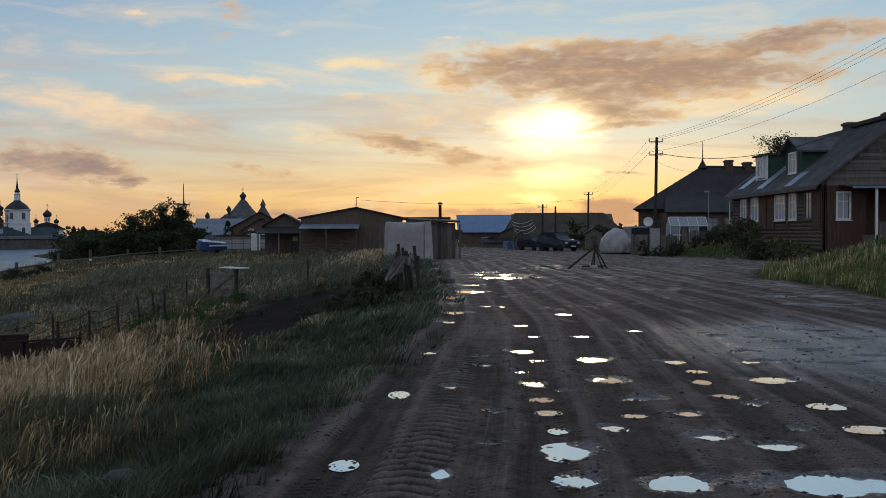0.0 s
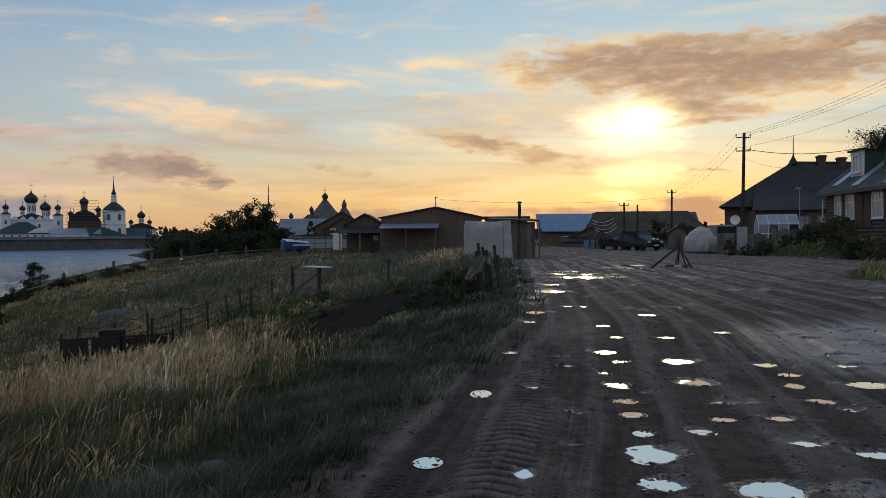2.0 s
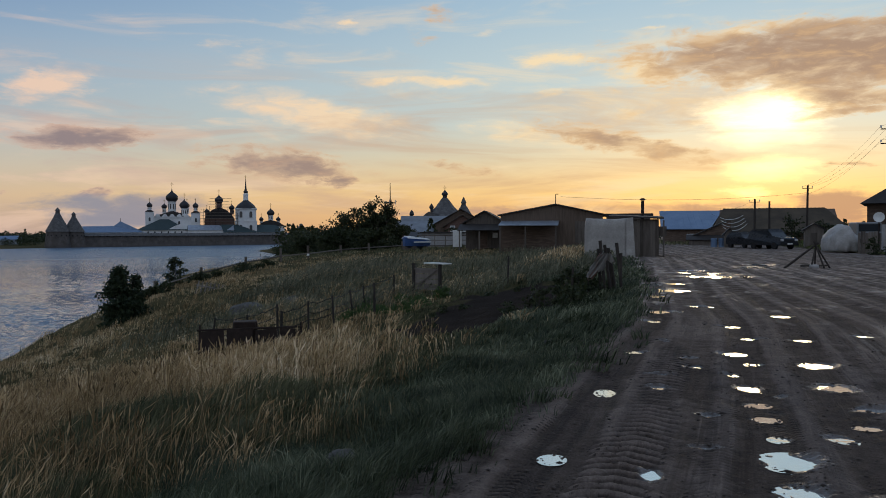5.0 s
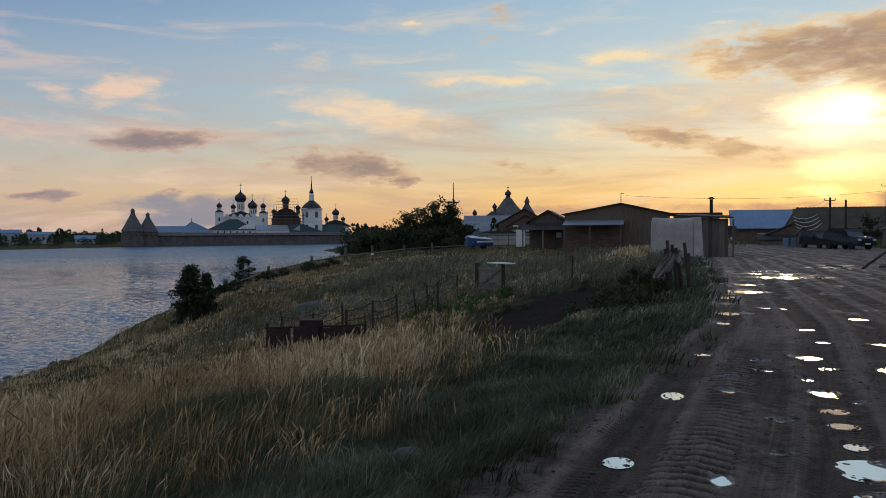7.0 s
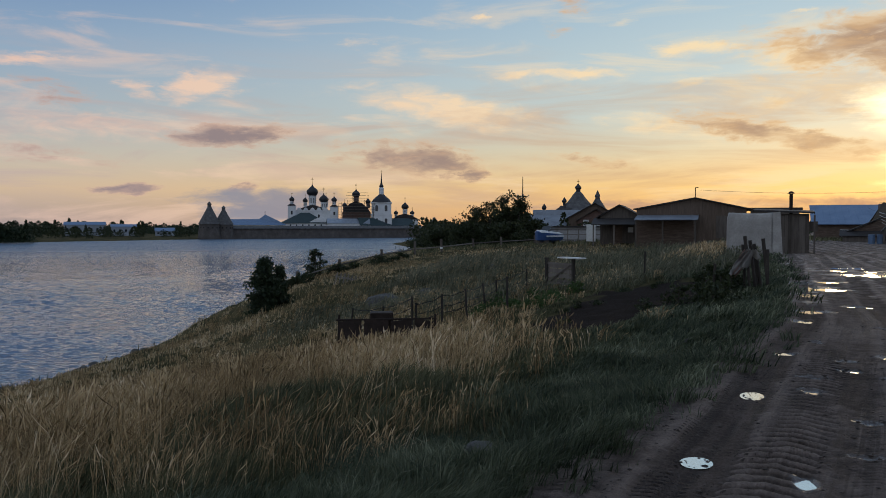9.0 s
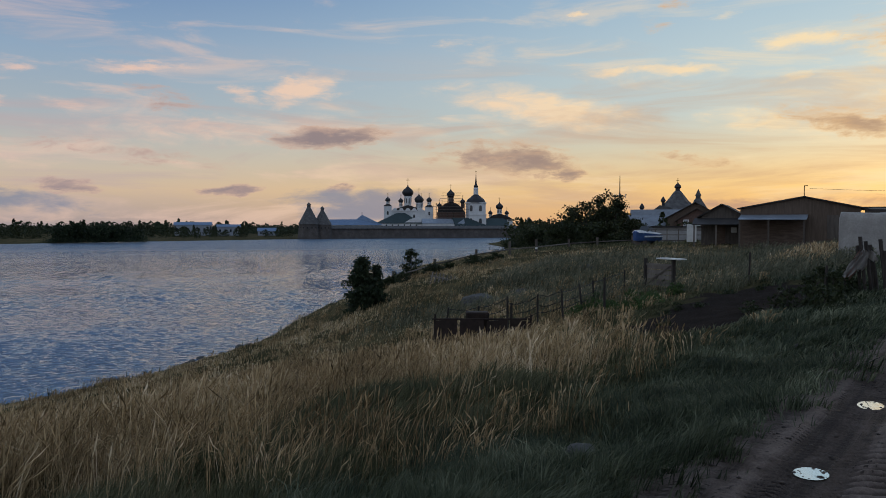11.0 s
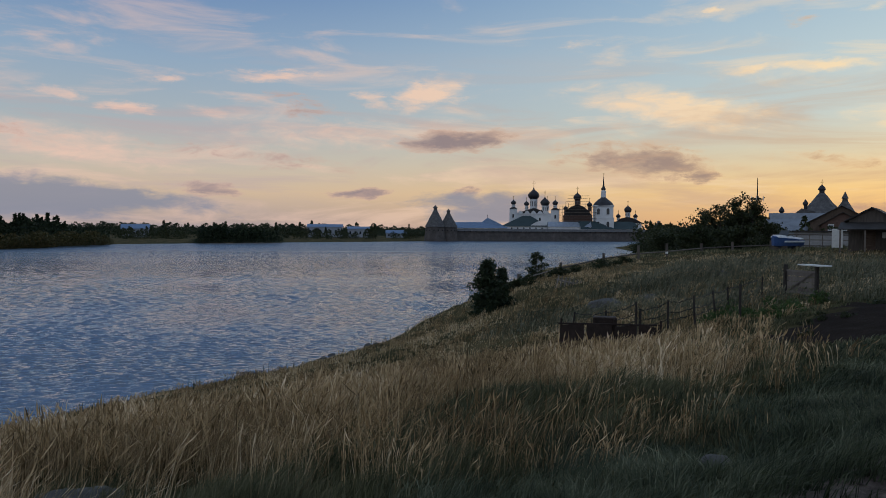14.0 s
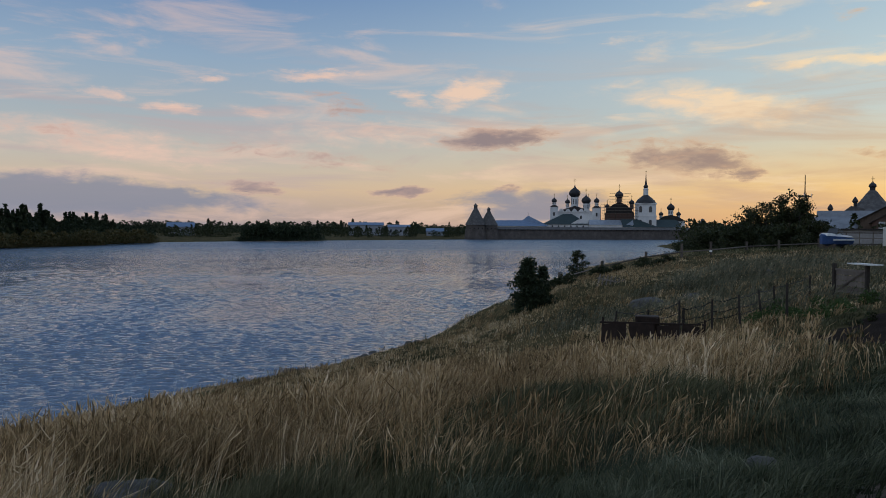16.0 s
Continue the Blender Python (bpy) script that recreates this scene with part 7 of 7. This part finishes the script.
def woods(name, spots, seed, leaf, label, conifer):
    """Far woods: every tree a stem of crown sprays, all in one."""
    rs = np.random.RandomState(seed)
    vs, fs, o = [], [], 0
    for x, y, z, h, w in spots:
        n = 150
        k = rs.uniform(0.05, 1, n) ** 0.8
        a = rs.uniform(0, 6.283, n)
        spruce = rs.uniform() < conifer
        prof = (1.05 - k) if spruce else np.sqrt(np.clip(1 - (2 * k - 0.9) ** 2, 0.02, 1))
        r = w * (0.75 if spruce else 1.0) * prof * np.sqrt(rs.uniform(0.15, 1, n)) * rs.uniform(0.75, 1.2)
        hh = h * (1.25 if spruce else 1.0)
        c = np.stack([x + r * np.cos(a), y + r * np.sin(a), z + hh * k], 1)
        v, f = leaves_at(rs, c, 0.085 * h)
        vs.append(v), fs.append(f + o)
        o += len(v)
    return tagged(joined(name, np.concatenate(vs), np.concatenate(fs), leaf), label, "woods", kind="stuff")


rs = np.random.RandomState(3)


def far_spot(a, d, h, w, z=-6.2):
    return d * math.sin(radians(a)), d * math.cos(radians(a)), z, h, w


woods("island_woods", [far_spot(rs.uniform(-56.6, -51.2), rs.uniform(414, 424), rs.uniform(6, 9.0), 3.4, -6.9) for _ in range(60)] + [far_spot(rs.uniform(-57, -50.8), 413, 2.2, 2.4, -7.0) for _ in range(40)], 5, NEEDLE, "dark wooded islet in the lake", 0.1)
spots = []
for i in range(230):
    a = rs.uniform(-73.5, -62.6)
    back = rs.uniform(0, 1)
    bank = float(np.interp(a, (-76, -71.3, -66, -62.3), (262, 310, 345, 380)))
    spots.append(far_spot(a, bank + back * 30, float(np.interp(a, (-73, -67, -62.3), (12.2, 10.8, 6.0))) * (0.55 + 0.5 * back) * rs.uniform(0.85, 1.1), 3.2, -6.8))
woods("headland_woods", spots, 6, NEEDLE, "mixed dark spruce woods on the headland", 0.45)
woods("headland_scrub", [far_spot(a, float(np.interp(a, (-76, -71.3, -66, -62.3), (256, 303, 336, 372))), rs.uniform(2.5, 6.5), 3.0, -7.0) for a in np.linspace(-73.5, -62.2, 90)], 7, AUTUMN, "yellow-green willow scrub along the headland", 0.0)
woods("far_woods", [far_spot(a, rs.uniform(600, 760), rs.uniform(5, 10.5), 6.0, -6.0) for a in np.linspace(-74, -39.5, 330)], 8, NEEDLE, "dark far tree line behind the lake", 0.12)
woods("bank_woods", [far_spot(a, rs.uniform(455, 520) + (a + 62) * 2.0, rs.uniform(3, 7.5), 3.2, -6.2) for a in np.concatenate([rs.uniform(-62, -57, 30), rs.uniform(-52, -40.6, 45)])], 9, LEAF, "scattered trees among houses on the far bank", 0.2)
woods("monastery_woods", [far_spot(a, rs.uniform(330, 420), rs.uniform(6, 11), 4.5, -6.0) for a in rs.uniform(-25.6, -14.5, 70)], 10, LEAF, "distant trees between the lake and the village", 0.2)
woods("village_woods", [far_spot(a, rs.uniform(150, 260), rs.uniform(2.5, 4.2), 3.0, -1.0) for a in rs.uniform(-26, 20, 90)], 11, LEAF, "distant low trees behind the sheds", 0.2)


# ---- grass ----
def blade_material(name, colours):
    m = bpy.data.materials.new(name)
    m.use_nodes = True
    T = Tree(m.node_tree)
    v = T.node("ShaderNodeNewGeometry").outputs["Random Per Island"]
    co = T.node("ShaderNodeTexCoord").outputs["Object"]
    patch, tuft = T.noise(co, 0.22, 4, 0.6), T.noise(co, 1.5, 3, 0.6)
    k = T.math("ADD", T.math("MULTIPLY", v, 0.42), T.math("ADD", T.math("MULTIPLY", T.smooth(patch, 0.32, 0.68), 0.33), T.math("MULTIPLY", T.smooth(tuft, 0.32, 0.68), 0.25)))
    c = T.ramp(k, [(0.08 + 0.84 * i / (len(colours) - 1), q) for i, q in enumerate(colours)])
    p = T.node("ShaderNodeBsdfPrincipled", {"Base Color": c, "Roughness": 0.65, "Specular IOR Level": 0.2})
    t = T.node("ShaderNodeBsdfTranslucent", {0: c})
    T.node("ShaderNodeOutputMaterial", {0: T.node("ShaderNodeMixShader", {0: 0.3, 1: p.outputs[0], 2: t.outputs[0]}).outputs[0]})
    return m


STRAW = blade_material("dry_straw", [(0.05, 0.034, 0.015), (0.24, 0.16, 0.076), (0.56, 0.4, 0.215), (0.88, 0.72, 0.5)])
OLIVE = blade_material("olive_grass", [(0.024, 0.028, 0.013), (0.068, 0.072, 0.034), (0.15, 0.145, 0.075), (0.3, 0.26, 0.15)])
GREEN = blade_material("verge_grass", [(0.011, 0.016, 0.008), (0.036, 0.047, 0.023), (0.1, 0.115, 0.066), (0.3, 0.31, 0.2)])


LAWN = blade_material("lush_lawn", [(0.025, 0.04, 0.012), (0.075, 0.105, 0.028), (0.16, 0.2, 0.06), (0.3, 0.32, 0.12)])
SAGE = blade_material("grey_green_weeds", [(0.035, 0.038, 0.022), (0.09, 0.092, 0.055), (0.18, 0.172, 0.11), (0.34, 0.3, 0.2)])


def grass(name, xy, high, wide, lean, mat, label, seed, toward=None, heads=False):
    """Bent tapered blades, one at each place; heads: thin stems with a feathery ear."""
    rs = np.random.RandomState(seed)
    n = len(xy)
    z = ground_height(xy[:, 0], xy[:, 1]) - 0.02
    a = rs.uniform(0, 6.283, n)
    side = np.stack([np.cos(a), np.sin(a), np.zeros(n)], 1) * (wide / 2)[:, None]
    if toward is None:
        b = 0.6 + 2.6 * fbm(xy[:, 0], xy[:, 1], 0.7, 71, 2) + rs.normal(0, 0.7, n)
    else:
        b = toward + rs.normal(0, 0.5, n)
    out = np.stack([np.cos(b), np.sin(b), np.zeros(n)], 1) * (lean * high)[:, None]
    base = np.stack([xy[:, 0], xy[:, 1], z], 1)
    up = np.array((0, 0, 1.0))
    mid = base + out * 0.3 + up * (high * 0.58)[:, None]
    tip = base + out + up * (high * (1 - 0.25 * lean))[:, None]
    i = np.arange(n)[:, None]
    if heads:
        neck, ear = mid + (tip - mid) * 0.45, mid + (tip - mid) * 0.72 - up * (0.01 * high)[:, None]
        v = np.stack([base - side * 0.6, base + side * 0.6, neck - side * 0.4, neck + side * 0.4, ear - side * 1.7, ear + side * 1.7, tip], 1).reshape(-1, 3)
        i = i * 7
        f = np.concatenate([i + [0, 1, 3], i + [0, 3, 2], i + [2, 3, 5], i + [2, 5, 4], i + [4, 5, 6]])
    else:
        v = np.stack([base - side, base + side, mid - side * 0.75, mid + side * 0.75, tip], 1).reshape(-1, 3)
        i = i * 5
        f = np.concatenate([i + [0, 1, 3], i + [0, 3, 2], i + [2, 3, 4]])
    return tagged(joined(name, v, f, mat), label, "grass", kind="stuff")


def scatter(seed, n, d0, d1, a0, a1, power=1.0):
    rs = np.random.RandomState(seed)
    d = d0 * (d1 / d0) ** (rs.uniform(0, 1, n) ** power)
    a = np.radians(rs.uniform(a0, a1, n))
    return np.stack([d * np.sin(a), d * np.cos(a)], 1), d, rs


def in_garden(x, y):
    out = np.zeros(len(x), bool)
    for gx, gy, a, b in GARDEN:
        out |= np.hypot((x - gx) / a, (y - gy) / b) < 0.95 + 0.1 * wave(x, y, 2.0, 23)
    return out


def field_grass():
    xy, d, rs = scatter(1, 400000, 2.6, 95, -80, 3)
    x, y = xy.T
    gap = road_edge(y) - x
    z = smooth_height(x, y)
    verge = (1.2 + 0.05 * d + 0.5 * wave(x, y, 2.5, 41) + 0.8 * step(y, 12, 20)) * rs.uniform(0.6, 1.5, len(d))
    c, s = math.cos(0.75), math.sin(0.75)
    band = fbm(x * c + y * s, (y * c - x * s) * 3.0, 13.0, 72, 3)
    patch = fbm(x, y, 3.0, 43, 3) + 0.9 * band * step(d, 14, 30)
    clump = fbm(x, y, 0.7, 73, 2)
    bald = fbm(x, y, 1.7, 74, 3)
    land = (gap > rs.uniform(-0.3, 0.3, len(d)) + 0.35 * wave(x, y, 0.9, 63) + 0.2 * wave(x, y, 0.3, 64) + 0.2 * step(-y, -11, -8)) & (np.hypot(x + 2.47, y - 6.02) > 0.24) & (z > WATER + 0.25) & ~in_garden(x, y)
    tall = land & (gap > verge * 0.8) & (clump > rs.uniform(-1.1, 0.0, len(d)) - 0.4 * step(d, 20, 40))
    share = 0.06 + 0.91 * step(gap, 3.2, 10.0) - 0.7 * step(y, 14, 24) * step(-gap, -17, -9)
    dry = tall & (patch + rs.uniform(-0.6, 0.6, len(d)) > 0.55 - 1.15 * share)
    olive = tall & ~dry
    green = land & (gap < verge * 1.25) & ~dry
    k = 1 + 0.25 * patch + 0.55 * clump + 0.35 * bald
    size = np.clip(0.0013 * d, 0.006, 0.036)
    low = (1 - 0.62 * step(d, 12, 34)) * (0.4 + 0.6 * step(gap, 1.4 + 0.05 * d, 4.0 + 0.08 * d))
    for name, where, h, w, lean, mat, label in (
            ("dry_grass", dry, 0.5, 0.75, 0.26, STRAW, "tall dry straw-coloured grass on the slope"),
            ("olive_grass", olive, 0.32, 1.2, 0.45, OLIVE, "shorter olive-green grass between the dry tufts"),
            ("verge_grass", green, 0.15, 1.25, 0.8, GREEN, "short green grass along the road verge")):
        i = np.where(where)[0]
        high = h * np.clip(k[i], 0.25, 1.7) * rs.uniform(0.5, 1.25, len(i)) * (low[i] if name != "verge_grass" else 1 + 0.4 * step(d[i], 8, 20))
        grass(name, xy[i], high, size[i] * w * rs.uniform(0.7, 1.3, len(i)), np.clip(rs.normal(lean, 0.2, len(i)), 0, 1.2), mat, label, 5)
    # thick short grass of the verge
    xy2, d2, rs = scatter(12, 210000, 3.2, 34, -60, 4)
    x2, y2 = xy2.T
    gap2 = road_edge(y2) - x2
    far_in = (1.2 + 0.06 * d2 + 0.5 * wave(x2, y2, 2.5, 41)) * rs.uniform(0.4, 1.5, len(d2))
    edge = 0.35 * wave(x2, y2, 0.9, 63) + 0.2 * wave(x2, y2, 0.3, 64)
    ok = (gap2 > rs.uniform(-0.3, 0.3, len(d2)) + edge + 0.2 * step(-y2, -11, -8)) & (np.hypot(x2 + 2.47, y2 - 6.02) > 0.2) & (np.hypot(x2 + 2.35, y2 - 5.7) > 0.16) & (gap2 < far_in) & ~in_garden(x2, y2)
    tussock = fbm(x2, y2, 0.34, 61, 2)
    ok &= tussock > rs.uniform(-0.75, 0.15, len(d2))
    lump = 1 + 0.9 * tussock[ok]
    grass("verge_tufts", xy2[ok], rs.uniform(0.09, 0.24, ok.sum()) * np.clip(lump, 0.35, 1.6), np.clip(0.0015 * d2[ok], 0.007, 0.03), rs.uniform(0.4, 1.2, ok.sum()), GREEN, "lush low green grass at the road edge", 13)
    # tufts of long pale stems, each leaning its own way
    xy, d, rs = scatter(2, 9500, 3.4, 75, -80, -2)
    x, y = xy.T
    gap = road_edge(y) - x
    sparse = rs.uniform(0, 1, len(d)) < np.where((gap < 12) & (y > 13), 0.35, 0.35 + 0.65 * step(gap, 2.5, 8.0))
    ok = (gap > 1.5 + 0.04 * d) & (smooth_height(x, y) > WATER + 0.4) & ~in_garden(x, y) & (fbm(x, y, 3.0, 43, 3) + rs.uniform(-0.3, 0.3, len(d)) > -0.15) & sparse
    each = 15
    n = ok.sum()
    pts = np.repeat(xy[ok], each, 0)
    dd = np.repeat(d[ok], each)
    toward = np.repeat(rs.normal(0.3, 1.3, n), each)
    tall = np.repeat(rs.uniform(0.45, 0.95, n), each) * rs.uniform(0.7, 1.15, n * each) * (1 - 0.5 * step(dd, 12, 30)) * np.repeat(0.5 + 0.5 * step(gap[ok], 1.4 + 0.05 * d[ok], 4.0 + 0.08 * d[ok]), each)
    pts = pts + rs.normal(size=pts.shape) * 0.10
    n = len(pts)
    grass("grass_tufts", pts, tall, np.clip(0.0012 * dd, 0.005, 0.034) * rs.uniform(0.5, 1.3, n), np.clip(rs.normal(0.36, 0.2, n), 0, 1.1), STRAW, "long pale stems in tufts on the slope", 6, toward, True)


def bank_grass():
    xy, d, rs = scatter(3, 170000, 14, 120, 2, 36)
    x, y = xy.T
    r = x - road_right(y)
    ok = (r > 0.1) & ~((x > 22) & (y > 46.5))
    lawn = ok & (y > 40) & (r < 6)
    rough = ok & ~lawn
    w = np.clip(0.0008 * d, 0.008, 0.045)
    i = np.where(lawn)[0]
    grass("lawn_grass", xy[i], rs.uniform(0.08, 0.22, len(i)), w[i] * 1.3, rs.uniform(0.2, 0.9, len(i)), LAWN, "mown green strip before the houses", 7)
    i = np.where(rough)[0]
    grass("bank_grass", xy[i], rs.uniform(0.12, 0.42, len(i)) * (1 + 0.3 * wave(x[i], y[i], 3, 51)), w[i], rs.uniform(0.1, 0.7, len(i)), LAWN, "rough green grass on the roadside bank", 8)
    i = np.where((rough & (rs.uniform(0, 1, len(d)) < 0.25)) | (ok & (y > 44) & (r > 2.2) & (rs.uniform(0, 1, len(d)) < 0.4)))[0]
    grass("bank_straw", xy[i], rs.uniform(0.2, 0.5, len(i)), w[i], rs.uniform(0.1, 0.6, len(i)), STRAW, "dry stems among the bank grass", 9)
    # pale plumes beside the wrapped stack
    n = 1500
    x, y = rs.uniform(-8, -3.8, n), rs.uniform(44, 52, n)
    keep = rs.uniform(0, 1, n) < step(x, -10, -4)
    xy = np.stack([x, y], 1)[keep]
    grass("plume_grass", xy, rs.uniform(0.35, 1.15, len(xy)) * step(xy[:, 0], -9.5, -4.5), np.full(len(xy), 0.035), rs.uniform(0.1, 0.6, len(xy)), STRAW, "tall pale plumed grass by the wrapped stack", 10, None, True)
    # low cover of the far yard
    xy, d, rs = scatter(4, 26000, 80, 140, -26, 12)
    x, y = xy.T
    ok = (x < road_edge(y)) | (y > 97)
    grass("yard_grass", xy[ok], rs.uniform(0.15, 0.5, ok.sum()), np.full(ok.sum(), 0.09), rs.uniform(0.1, 0.6, ok.sum()), OLIVE, "rough grass of the far yards", 11)
    # dark seed heads on the brow above the water
    n = 14
    y = rs.uniform(6, 44, n)
    x = shore(y) + rs.uniform(0.6, 4.0, n)
    pts = np.repeat(np.stack([x, y], 1), 5, 0) + rs.normal(size=(n * 5, 2)) * 0.18
    grass("seed_stalks", pts, rs.uniform(0.3, 0.7, n * 5), np.full(n * 5, 0.045), rs.uniform(0, 0.3, n * 5), LEAF, "dark seed stalks on the brow above the water", 12)


def field_weeds():
    """Tall soft grey-green weeds between the garden and the sheds."""
    rs = np.random.RandomState(31)
    n = 26000
    y = rs.uniform(31, 66, n)
    x = road_edge(y) - rs.uniform(1.0, 24, n)
    ok = (fbm(x, y, 3.2, 33, 3) + rs.uniform(-0.35, 0.35, n) > -0.1) & ~in_garden(x, y) & (smooth_height(x, y) > WATER + 1)
    xy = np.stack([x, y], 1)[ok]
    m = len(xy)
    high = rs.uniform(0.25, 0.75, m) * np.clip(1 + 0.6 * fbm(xy[:, 0], xy[:, 1], 1.8, 34, 2), 0.4, 1.6)
    grass("field_weeds", xy, high, rs.uniform(0.03, 0.055, m), rs.uniform(0.1, 0.7, m), SAGE, "tall grey-green weeds in front of the sheds", 35, None, True)


field_grass()
field_weeds()
bank_grass()
